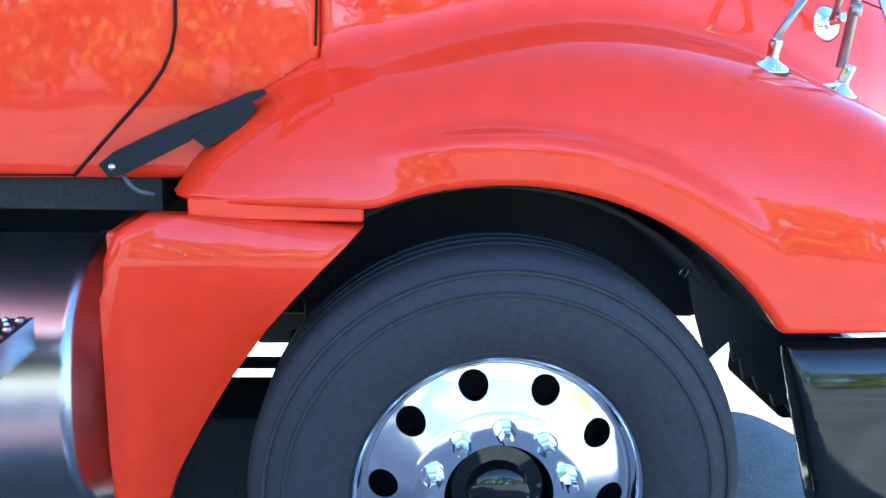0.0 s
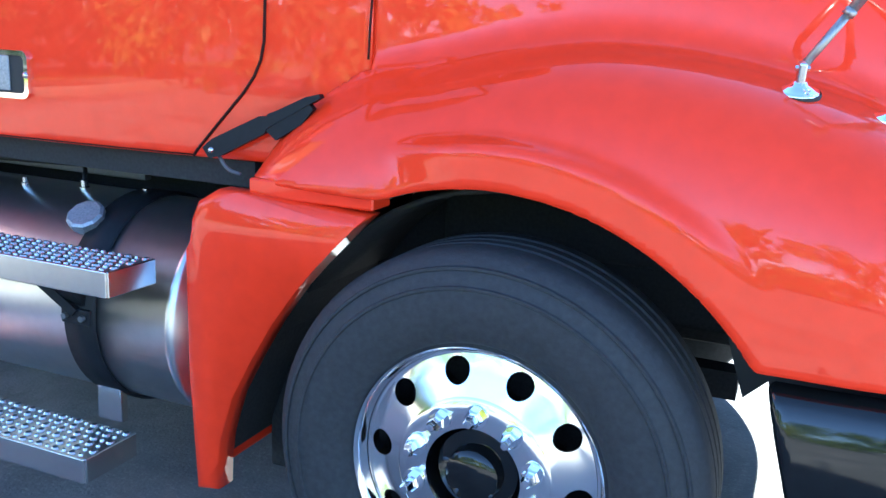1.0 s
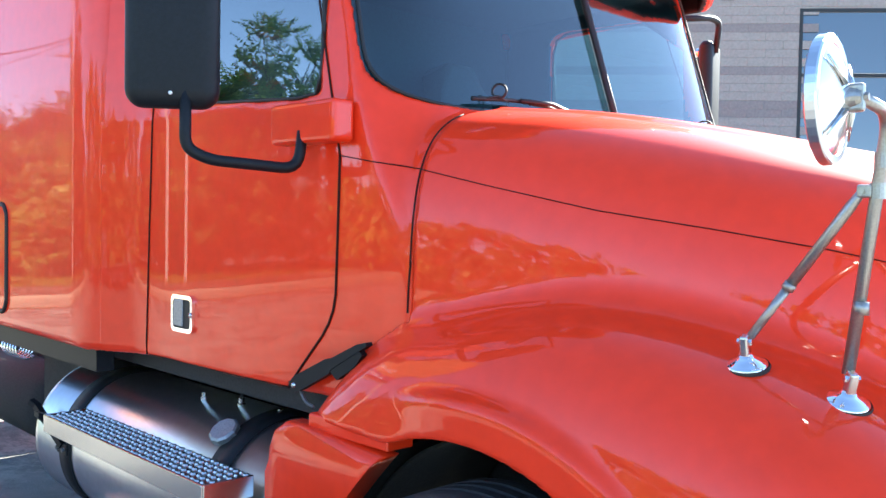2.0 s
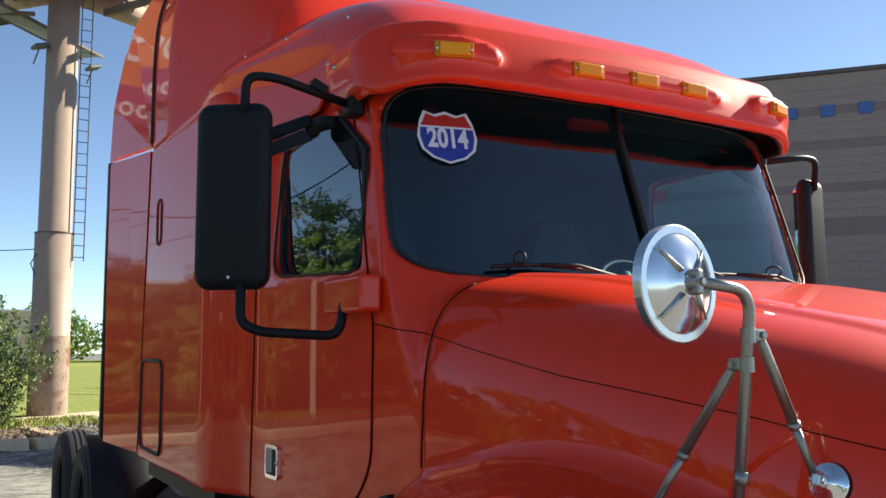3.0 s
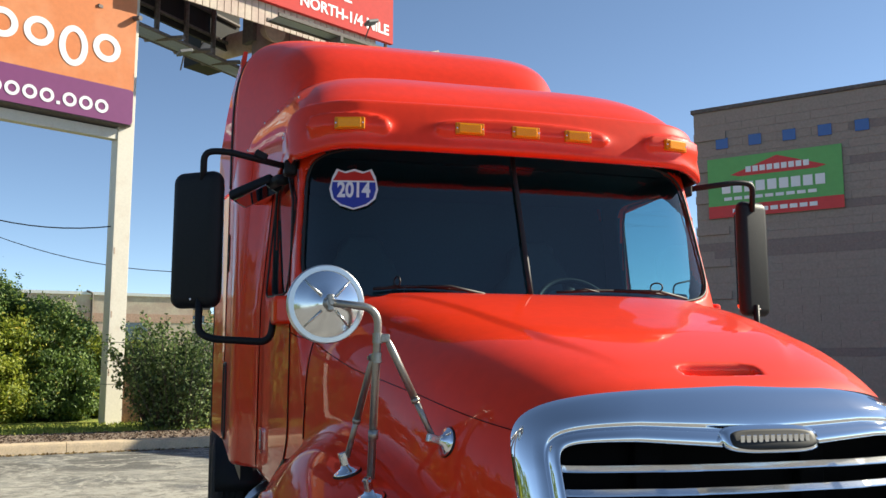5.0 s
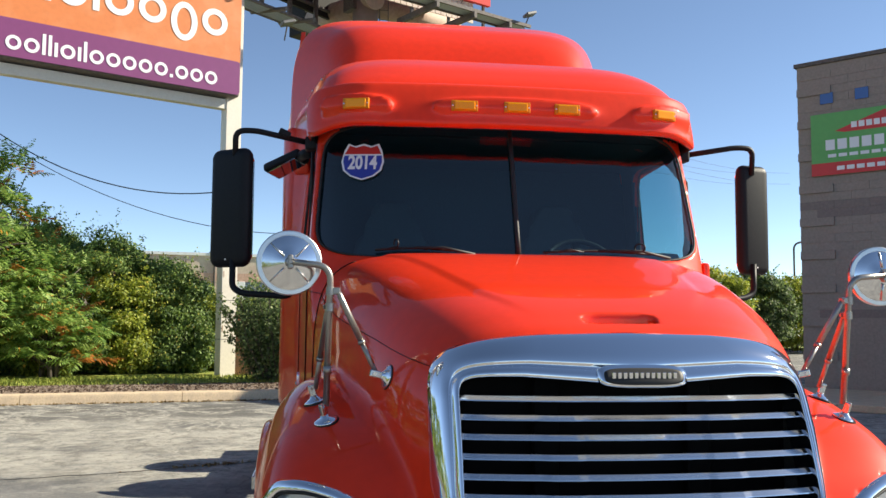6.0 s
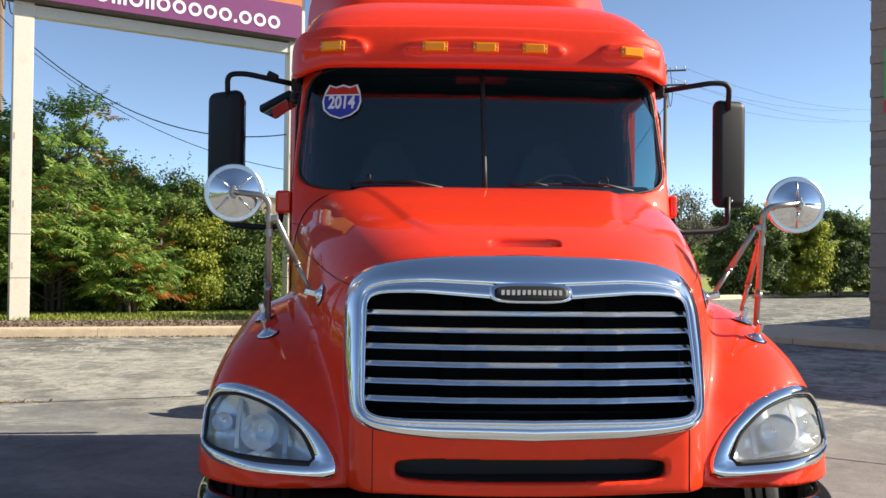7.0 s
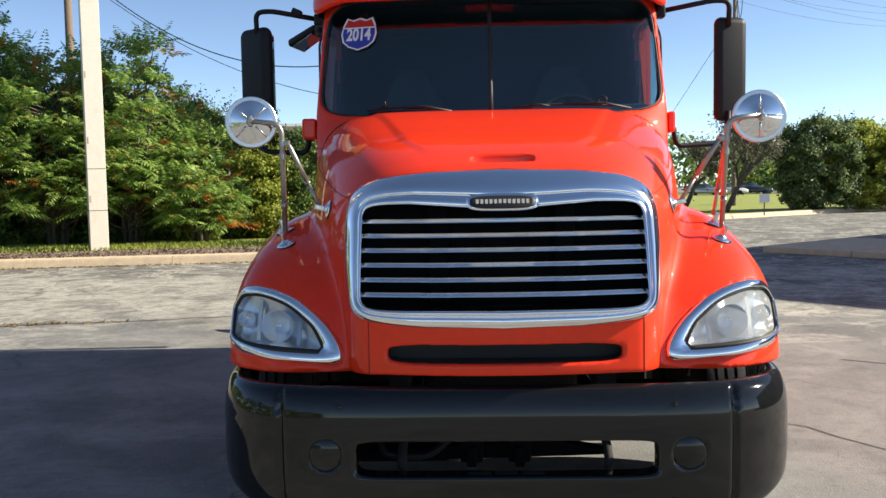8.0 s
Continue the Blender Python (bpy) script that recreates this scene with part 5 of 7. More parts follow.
# ---- right and left sides: handles, latches, quarter panels, tanks and steps ----
for s in (-1, 1):
    y = -s * off_side(-1.44, 1.31)
    hd = new("door_handle")
    hd.parent = truck
    outer, inn = rounded(-1.530, -1.380, 1.245, 1.375, 0.022), rounded(-1.516, -1.394, 1.259, 1.361, 0.014)
    bm = bmesh.new()
    o = [bm.verts.new((x, y * 1.0 + 0.008 * s, z)) for x, z in outer]
    o2 = [bm.verts.new((x, y - 0.004 * s, z)) for x, z in outer]
    i_ = [bm.verts.new((x, y * 1.0 + 0.008 * s, z)) for x, z in inn]
    i2 = [bm.verts.new((x, y + 0.001 * s, z)) for x, z in inn]
    for k in range(len(o)):
        q = (k + 1) % len(o)
        bm.faces.new((o[k], o[q], i_[q], i_[k])), bm.faces.new((o2[k], o2[q], o[q], o[k])), bm.faces.new((i_[k], i_[q], i2[q], i2[k]))
    part("frame", bm, CHROME, hd, "chrome handle frame")
    part("recess", prism(inn, y + 0.0015 * s, y + 0.003 * s), SEAMBLACK, hd)
    part("paddle", box((-1.514, min(y + 0.002 * s, y + 0.008 * s), 1.265), (-1.45, max(y + 0.002 * s, y + 0.008 * s), 1.36), 0.003), CAPGREY, hd, "worn grey paddle")
    part("lock", moved(lathe([(0.0, 0.006), (0.008, 0.005), (0.009, 0.0)], 12, "y"), pose(-1.385, y + 0.010 * s, 1.31) @ pose(0, 0, 0, 0, 0, 0 if s > 0 else 180)), STEEL, hd, "", True)
    # hood latch: a black rubber bar along the cowl
    ly = lambda x, z: -s * (off_side(x, z) - 0.035)
    a, b = Vector((-0.778, ly(-0.75, 1.17), 1.158)), Vector((-0.478, ly(-0.50, 1.30), 1.312))
    run = math.degrees(math.atan2(b.z - a.z, b.x - a.x))
    lm_ = Matrix.Translation(a) @ pose(0, 0, 0, 0, -run, math.degrees(math.atan2(b.y - a.y, b.x - a.x)))
    strap_ = prism([(-0.012, -0.016), (-0.016, 0.016), (0.02, 0.024), (0.165, 0.021), (0.175, 0.015), (0.30, 0.012), (0.335, 0.004), (0.335, -0.006), (0.17, -0.014), (0.16, -0.022), (0.02, -0.023)], -0.014, 0.014, "y", 0.006)
    latch = part("hood_latch", moved(strap_, lm_), BLACK, truck, "black rubber hood latch")
    part("latch_base", moved(prism([(0.165, -0.016), (0.30, -0.004), (0.305, -0.022), (0.26, -0.042), (0.18, -0.048)], -0.012, 0.012, "y", 0.005), lm_), BLACK, latch)
    part("hook", moved(tube(bend([(0.01, 0, -0.018), (0.015, 0, -0.060), (0.045, 0, -0.085)], 0.02), 0.005, 6), lm_), STEELGREY, latch, "", True)
    part("bolt", moved(lathe([(0.0, 0.006), (0.006, 0.005), (0.008, 0.0)], 10, "y"), lm_ @ pose(0.004, -0.014 if s < 0 else 0.014, 0.0, 0, 0, 180 if s < 0 else 0)), STEEL, latch, "", True)
    # quarter panel behind the wheel
    out = [(-0.63, 1.078), (-0.285, 1.060), (-0.315, 1.030), (-0.365, 0.978), (-0.42, 0.918), (-0.47, 0.86), (-0.54, 0.76), (-0.598, 0.66), (-0.655, 0.55), (-0.692, 0.432), (-0.702, 0.36), (-0.705, 0.28),
           (-0.775, 0.268), (-0.782, 0.6), (-0.784, 0.92), (-0.778, 0.993), (-0.755, 1.045), (-0.70, 1.078)]
    qp = prism(out, 1.10 * s, 1.172 * s, "y", 0.03)
    part("quarter_panel", qp, RED, truck, "red panel behind the front wheel", True)
    part("panel_return", box((-0.782, min(0.80 * s, 1.125 * s), 0.30), (-0.752, max(0.80 * s, 1.125 * s), 1.04), 0.01), RED, truck)
    part("splash_guard", prism([(-0.74, 0.34), (-0.72, 1.0), (-0.42, 1.03), (-0.50, 0.90), (-0.62, 0.68), (-0.70, 0.45)], 0.62 * s, 1.09 * s), DARK, truck, "black splash guard")
    part("panel_recess", box((-0.62, min(1.05 * s, 1.140 * s), 1.068), (-0.285, max(1.05 * s, 1.140 * s), 1.112), 0.004, 1), RED, truck)

    # fuel tank
    tank = new("fuel_tank")
    tank.parent = truck
    shell = lathe([(0.0, -0.80), (0.22, -0.805), (0.285, -0.825), (0.300, -0.86), (0.311, -0.862), (0.311, -0.885), (0.304, -0.89), (0.304, -2.62), (0.311, -2.625), (0.311, -2.65), (0.285, -2.68), (0.0, -2.70)], 56, "x")
    part("shell", moved(shell, Matrix.Translation((0, 0.835 * s, 0.665))), TANK, tank, "polished aluminium tank", True)
    for x in (-1.175, -2.32):
        strap = lathe([(0.306, x - 0.055), (0.316, x - 0.05), (0.316, x + 0.05), (0.306, x + 0.055)], 56, "x")
        part("strap", moved(strap, Matrix.Translation((0, 0.835 * s, 0.665))), BLACK, tank, "black tank strap", True)
        arm = prism([(1.10 * s, 0.79), (1.26 * s, 0.845), (1.26 * s, 0.825), (1.14 * s, 0.70), (1.13 * s, 0.62), (1.10 * s, 0.62)], x - 0.025, x + 0.025, "x")
        part("step_bracket", arm, BLACK, tank)
        part("hanger", box((x - 0.045, min(1.02 * s, 1.05 * s), 0.33), (x + 0.045, max(1.02 * s, 1.05 * s), 0.48), 0.006), STEEL, tank, "bare metal step hanger")
        part("clamp", box((x - 0.05, min(1.13 * s, 1.16 * s), 0.655), (x + 0.05, max(1.13 * s, 1.16 * s), 0.70), 0.004), BLACK, tank)
        for dx in (-0.03, 0.03):
            part("bolt", moved(tube([Vector((x + dx, 1.155 * s, 0.678)), Vector((x + dx, 1.172 * s, 0.678))], 0.009, 6), Matrix.Identity(4)), STEELGREY, tank)
        part("brace", tube([Vector((x - 0.19, 1.215 * s, 0.852)), Vector((x - 0.165, 1.20 * s, 0.835)), Vector((x + 0.0, 1.155 * s, 0.690))], 0.018, 4), BLACK, tank, "diagonal step brace")
    cap = moved(lathe([(0.0, 0.040), (0.046, 0.042), (0.054, 0.036), (0.054, 0.014), (0.046, 0.010), (0.046, -0.03)], 10, "z"), pose(-1.25, 1.015 * s, 0.905, -36 * s, 0, 12))
    part("filler_cap", cap, CAPGREY, tank, "grey metal filler cap")
    part("filler_neck", moved(lathe([(0.043, 0.0), (0.043, -0.028), (0.075, -0.032), (0.082, -0.045), (0.082, -0.065)], 28, "z"), pose(-1.25, 1.015 * s, 0.918, -36 * s, 0, 0)), TANK, tank, "", True)
    for x, y, r, h in ((-1.42, 0.86, 0.016, 0.035), (-1.20, 0.84, 0.014, 0.03), (-1.62, 0.90, 0.012, 0.03)):
        part("fitting", moved(lathe([(0.0, h), (r * 0.7, h), (r * 0.7, h * 0.5), (r, h * 0.45), (r, -0.02)], 8, "z"), Matrix.Translation((x, y * s, 0.955))), STEEL, tank)
    part("vent_hose", tube(bend([(-1.42, 0.86 * s, 0.99), (-1.45, 0.82 * s, 1.03), (-1.9, 0.78 * s, 1.01), (-2.4, 0.76 * s, 1.0)], 0.05), 0.007, 8), BLACK, tank, "", True)
    part("support_rail", box((-2.05, min(0.70 * s, 0.73 * s), 0.985), (-1.30, max(0.70 * s, 0.73 * s), 1.01), 0.004), STEELGREY, tank)
    for x in (-1.17, -1.13):
        part("bolt", tube([Vector((x, 0.895 * s, 1.075)), Vector((x, 0.91 * s, 1.075))], 0.007, 6), ALLOY, tank)
    # two perforated steps
    for z, x0, x1, ya, yb, nm in ((0.863, -2.16, -0.935, 1.115, 1.285, "step"), (0.376, -2.20, -0.985, 1.155, 1.335, "step")):
        ya, yb = sorted((ya * s, yb * s))
        step = new(nm)
        step.parent = truck
        part("tread", box((x0, ya, z - 0.008), (x1, yb, z), 0.002, 1), STEEL, step, "perforated aluminium tread")
        part("front_lip", box((x0, (yb if s > 0 else ya) - 0.006, z - 0.065), (x1, (yb if s > 0 else ya) + 0.006, z + 0.003), 0.003), STEEL, step)
        for x in (x0, x1):
            part("end_plate", box((x - 0.005, ya, z - 0.065), (x + 0.005, yb, z + 0.002), 0.002, 1), STEEL, step)
        teeth, ring = bmesh.new(), bmesh.new()
        nx_, ny_ = 42, 6
        rnd = random.Random(5)
        for i in range(nx_):
            for j in range(ny_):
                cx, cy = x0 + (i + 0.5 + 0.5 * (j % 2)) * (x1 - x0) / (nx_ + 0.5), ya + (j + 0.5) * (yb - ya) / ny_
                big = (i + j) % 2 == 0
                r = 0.0085 if big else 0.005
                ringv = [(cx + r * math.cos(a), cy + r * math.sin(a)) for a in (2 * math.pi * k / 8 for k in range(8))]
                vs = [ring.verts.new((px, py, z + 0.0012)) for px, py in ringv]
                ring.faces.new(vs)
                lo_ = [teeth.verts.new((cx + (px - cx) * 1.45, cy + (py - cy) * 1.45, z)) for px, py in ringv]
                hi_ = [teeth.verts.new((px, py, z + 0.005)) for px, py in ringv]
                in_ = [teeth.verts.new((px, py, z + 0.001)) for px, py in ringv]
                for k in range(8):
                    q = (k + 1) % 8
                    teeth.faces.new((lo_[k], lo_[q], hi_[q], hi_[k])), teeth.faces.new((hi_[k], hi_[q], in_[q], in_[k]))
        tagged(part("grip_teeth", teeth, STEEL, step), kind="stuff")
        tagged(part("grip_holes", ring, SEAMBLACK, step), kind="stuff")

    # quarter fenders ahead of the rear wheels, hoses and mudguard brackets
    pts = [(-5.55 + 0.60 * math.cos(a), 0.52 + 0.60 * math.sin(a)) for a in np.linspace(radians(75), radians(5), 12)]
    pts2 = [(-5.55 + 0.575 * math.cos(a), 0.52 + 0.575 * math.sin(a)) for a in np.linspace(radians(5), radians(75), 12)]
    part("quarter_fender", prism(pts + pts2, 0.58 * s, 1.22 * s), BLACK, truck, "black rear quarter fender", True)
    if s < 0:
        # added dark box that fills the void behind the tank
        part("added_frame_box", box((-3.35, -0.86, 0.55), (-2.80, -0.50, 0.98), 0.02), DARK, truck)
        coil = [(-3.72 + 0.0035 * k, -0.90 + 0.05 * math.cos(0.52 * k), 0.93 + 0.05 * math.sin(0.52 * k)) for k in range(72)]
        part("flex_pipe", tube(coil, 0.006, 6), CHROME, truck, "bright coiled flexible pipe", True)
    else:
        # unseen box added to keep the sun off the ground under the frame
        part("added_frame_box", box((-4.95, 0.62, 0.15), (-2.80, 1.12, 1.02), 0.02), DARK, truck)
part("rear_deck", box((-4.5, -0.45, 0.98), (-3.5, 0.45, 1.02)), STEEL, truck, "metal deck plate behind the cab")
# ---- ground ----


def asphalt():
    """Old asphalt: grey, with pale worn patches, dark stains, grit and cracks."""
    m = material("asphalt", (0.122, 0.124, 0.122), rough=0.9, vary=0.30, scale=9.0, bump=0.5, bump_scale=80)
    n, l = m.node_tree.nodes, m.node_tree.links
    b = n["Principled BSDF"]
    color = b.inputs["Base Color"].links[0].from_socket
    co = n.new("ShaderNodeTexCoord")
    mp = n.new("ShaderNodeMapping")
    mp.inputs["Scale"].default_value = (1.2, 0.75, 1.0)
    mp.inputs["Rotation"].default_value = (0, 0, radians(12))
    l.new(co.outputs["Object"], mp.inputs["Vector"])

    def noise(scale, detail, vec, rough=0.65, distort=0.0):
        t = n.new("ShaderNodeTexNoise")
        t.inputs["Scale"].default_value, t.inputs["Detail"].default_value = scale, detail
        t.inputs["Roughness"].default_value, t.inputs["Distortion"].default_value = rough, distort
        l.new(vec, t.inputs["Vector"])
        return t.outputs["Fac"]

    def ramp(value, lo, hi, amount):
        r = n.new("ShaderNodeMapRange")
        r.inputs["From Min"].default_value, r.inputs["From Max"].default_value, r.inputs["To Max"].default_value = lo, hi, amount
        l.new(value, r.inputs["Value"])
        return r.outputs["Result"]

    def times(a, c):
        q = n.new("ShaderNodeMath")
        q.operation = "MULTIPLY"
        l.new(a, q.inputs[0]), l.new(c, q.inputs[1])
        return q.outputs[0]

    def blend(base, fac, tint):
        x = n.new("ShaderNodeMix")
        x.data_type = "RGBA"
        l.new(fac, x.inputs["Factor"]), l.new(base, x.inputs["A"])
        x.inputs["B"].default_value = (*tint, 1)
        return x.outputs["Result"]

    flat, turned = co.outputs["Object"], mp.outputs[0]
    color = blend(color, ramp(noise(0.25, 4, flat), 0.36, 0.62, 0.6), (0.195, 0.192, 0.178))
    # a pale, sun-bleached lane beside the kerb, its edges broken by noise
    part_x, drift = n.new("ShaderNodeSeparateXYZ"), n.new("ShaderNodeMath")
    l.new(flat, part_x.inputs[0])
    drift.operation = "MULTIPLY_ADD"
    drift.inputs[1].default_value = 5.0
    l.new(noise(0.5, 6, turned, 0.7), drift.inputs[0]), l.new(part_x.outputs["X"], drift.inputs[2])

    def step_at(lo, hi):
        r = n.new("ShaderNodeMapRange")
        r.interpolation_type = "SMOOTHSTEP"
        r.inputs["From Min"].default_value, r.inputs["From Max"].default_value = lo, hi
        l.new(drift.outputs[0], r.inputs["Value"])
        return r.outputs["Result"]

    lane = times(step_at(-11.2, -8.8), step_at(-2.6, -4.2))
    color = blend(color, times(lane, ramp(noise(2.2, 8, turned, 0.7, 0.5), 0.30, 0.56, 0.85)), (0.40, 0.38, 0.32))
    worn = ramp(noise(0.13, 2, flat), 0.36, 0.55, 1.0)
    color = blend(color, times(ramp(noise(1.3, 12, turned, 0.78, 0.8), 0.49, 0.55, 0.95), worn), (0.47, 0.445, 0.38))
    color = blend(color, ramp(noise(5.0, 10, flat, 0.78, 0.5), 0.52, 0.60, 0.42), (0.38, 0.36, 0.31))
    color = blend(color, ramp(noise(0.9, 6, flat), 0.53, 0.63, 0.75), (0.060, 0.062, 0.064))
    color = blend(color, ramp(noise(45.0, 2, flat), 0.60, 0.70, 0.5), (0.46, 0.44, 0.40))
    # dark crusts towards the kerb, pale wandering veins between them, blotches in the lane
    far = step_at(-8.4, -10.2)
    color = blend(color, times(far, ramp(noise(0.9, 9, flat, 0.74, 0.6), 0.42, 0.51, 0.95)), (0.105, 0.100, 0.088))
    color = blend(color, times(lane, ramp(noise(1.7, 10, flat, 0.8, 0.4), 0.50, 0.57, 0.75)), (0.165, 0.155, 0.13))
    wander = noise(0.8, 6, flat, 0.62, 1.3)
    vein = times(ramp(wander, 0.465, 0.5, 1.0), ramp(wander, 0.535, 0.5, 0.85))
    color = blend(color, times(vein, step_at(-5.0, -7.5)), (0.46, 0.435, 0.37))
    color = blend(color, ramp(noise(7.0, 10, flat, 0.86), 0.52, 0.60, 0.75), (0.072, 0.074, 0.074))
    color = blend(color, ramp(noise(13.0, 8, flat, 0.85), 0.56, 0.63, 0.7), (0.44, 0.42, 0.36))
    # cracks along the edges of large uneven cells, opening only here and there
    wob = n.new("ShaderNodeVectorMath")
    wob.operation = "MULTIPLY_ADD"
    shift = n.new("ShaderNodeTexNoise")
    shift.inputs["Scale"].default_value, shift.inputs["Detail"].default_value = 1.4, 6
    l.new(flat, shift.inputs["Vector"])
    l.new(shift.outputs["Color"], wob.inputs[0])
    wob.inputs[1].default_value = (0.9, 0.9, 0.0)
    l.new(flat, wob.inputs[2])
    cell = n.new("ShaderNodeTexVoronoi")
    cell.feature = "DISTANCE_TO_EDGE"
    cell.inputs["Scale"].default_value = 0.42
    l.new(wob.outputs[0], cell.inputs["Vector"])
    line = n.new("ShaderNodeMapRange")
    line.inputs["From Min"].default_value, line.inputs["From Max"].default_value = 0.002, 0.007
    line.inputs["To Min"].default_value, line.inputs["To Max"].default_value = 1.0, 0.0
    l.new(cell.outputs["Distance"], line.inputs["Value"])
    # the middle of the lot is less worn: an even grey with soft mottling
    even = n.new("ShaderNodeMix")
    even.data_type = "RGBA"
    even.inputs["A"].default_value, even.inputs["B"].default_value = (0.125, 0.124, 0.121, 1), (0.262, 0.256, 0.242, 1)
    l.new(ramp(noise(1.1, 9, flat, 0.62, 0.6), 0.34, 0.66, 1.0), even.inputs["Factor"])
    calm = blend(even.outputs["Result"], ramp(noise(60.0, 3, flat), 0.56, 0.70, 0.45), (0.34, 0.33, 0.31))
    calm = blend(calm, ramp(noise(9.0, 8, flat, 0.75), 0.53, 0.64, 0.45), (0.095, 0.095, 0.095))
    calm = blend(calm, ramp(noise(22.0, 6, flat, 0.8), 0.55, 0.62, 0.35), (0.31, 0.30, 0.28))
    spread = n.new("ShaderNodeMix")
    spread.data_type = "RGBA"
    l.new(ramp(step_at(-4.0, -0.8), 0.0, 1.0, 0.86), spread.inputs["Factor"]), l.new(color, spread.inputs["A"]), l.new(calm, spread.inputs["B"])
    color = spread.outputs["Result"]
    color = blend(color, times(line.outputs["Result"], ramp(noise(0.35, 3, flat), 0.48, 0.56, 0.55)), (0.05, 0.048, 0.045))
    l.new(color, b.inputs["Base Color"])
    return m


ASPHALT = asphalt()
CONCRETE = material("kerb_concrete", (0.62, 0.48, 0.32), rough=0.85, vary=0.12, scale=5, bump=0.3, bump_scale=40, second=(0.54, 0.42, 0.29))
MULCH = material("mulch", (0.24, 0.18, 0.135), rough=0.95, vary=0.5, scale=9, bump=0.8, bump_scale=60)
GRASS = material("grass", (0.19, 0.24, 0.035), rough=0.9, vary=0.35, scale=6, bump=0.6, bump_scale=40, second=(0.32, 0.32, 0.06))
BLOCKS = material("block_wall", (0.33, 0.27, 0.23), rough=0.9, vary=0.10, scale=2.5, bump=0.4, bump_scale=25, rand=0.06)
BLOCKDARK = material("block_band", (0.24, 0.19, 0.17), rough=0.9, vary=0.10, scale=2.5, bump=0.4, bump_scale=25, rand=0.06)
WHITEPAINT = material("white_paint", (0.66, 0.61, 0.52), rough=0.5, vary=0.05, scale=3, second=(0.62, 0.55, 0.46), mask=(0.55, 0.75))
RUST = material("painted_steel", (0.42, 0.31, 0.24), rough=0.7, vary=0.1, scale=2, second=(0.32, 0.20, 0.13), mask=(0.5, 0.72))
ORANGE = material("orange_sign", (0.62, 0.19, 0.055), rough=0.45, vary=0.05, scale=1.2, second=(0.66, 0.25, 0.10), mask=(0.45, 0.7))
PURPLE = material("purple_sign", (0.20, 0.05, 0.15), rough=0.35, vary=0.03, scale=1)
GREENSIGN = material("green_banner", (0.14, 0.42, 0.12), rough=0.6, vary=0.04, scale=1)
REDSIGN = material("red_banner", (0.62, 0.05, 0.05), rough=0.6, vary=0.04, scale=1)
WIRE = material("cable", (0.02, 0.02, 0.022), rough=0.8)
WOODPOLE = material("pole_wood", (0.16, 0.12, 0.09), rough=0.9, vary=0.2, scale=4)
BARK = material("bark", (0.10, 0.08, 0.065), rough=0.95, vary=0.3, scale=8, bump=0.8, bump_scale=25)
STEELDARK = material("weathered_steel", (0.12, 0.10, 0.09), rough=0.75, vary=0.3, scale=2)
PALEWALL = material("pale_block", (0.55, 0.42, 0.35), rough=0.9, vary=0.08, scale=1.5, second=(0.62, 0.52, 0.42))
WINDOWGLASS = material("dark_glass", (0.05, 0.07, 0.09), rough=0.04, coat=1.0)

ground = put("ground", mesh_of("ground", [(-400, -400, 0), (400, -400, 0), (400, 400, 0), (-400, 400, 0)], [(0, 1, 2, 3)], ASPHALT))
tagged(ground, "worn grey asphalt lot with pale streaks", "ground", kind="structure")


def kerb_line(y):
    """Where the lot's far edge runs."""
    return -14.6 - 0.18 * (y + 5)


def strip(name, y0, y1, d0, d1, z0, z1, mat, label, n=40):
    vv, ff = [], []
    for y in np.linspace(y0, y1, n):
        x = kerb_line(y)
        vv += [(x - d0, y, z0), (x - d1, y, z1)]
    ff = [(2 * i, 2 * i + 1, 2 * i + 3, 2 * i + 2) for i in range(n - 1)]
    ob = put(name, mesh_of(name, vv, ff, mat))
    return tagged(ob, label, name.split("_")[0], kind="structure")


kerb = thing("kerb", "weathered tan concrete kerb along the planting strip", "kerb", kind="structure")
KERB = meshed("kerb_stone", prism([(0.06, 0.0), (0.0, 0.15), (-0.02, 0.185), (-0.06, 0.20), (-0.36, 0.20), (-0.36, 0.0)], -1.495, 1.495), CONCRETE, False)
ang = math.degrees(math.atan(0.18))
END = -0.75
for k in range(14):
    y = END - 1.5 * math.cos(radians(ang)) - 3.0 * k * math.cos(radians(ang))
    put("kerb_stone", KERB, kerb, pose(kerb_line(y), y, -0.01, 0, 0, ang))
# the kerb turns back round the end of the bed
cx, cy = kerb_line(END) - 0.75, END
for k in range(5):
    a = radians(ang + 9 + 18 * k)
    put("kerb_corner", meshed("kerb_corner", prism([(0.06, 0.0), (0.0, 0.15), (-0.02, 0.185), (-0.06, 0.20), (-0.36, 0.20), (-0.36, 0.0)], -0.125, 0.125), CONCRETE, False), kerb,
        pose(cx + 0.75 * math.cos(a), cy + 0.75 * math.sin(a), -0.01, 0, 0, math.degrees(a)))
for k in range(2):
    a = radians(ang + 90)
    c = Vector((cx, cy, 0)) + Vector((math.cos(a), math.sin(a), 0)) * 0.75 + Vector((-math.sin(a), math.cos(a), 0)) * (1.5 + 3.0 * k)
    put("kerb_stone", KERB, kerb, pose(c.x, c.y, -0.01, 0, 0, ang + 90))
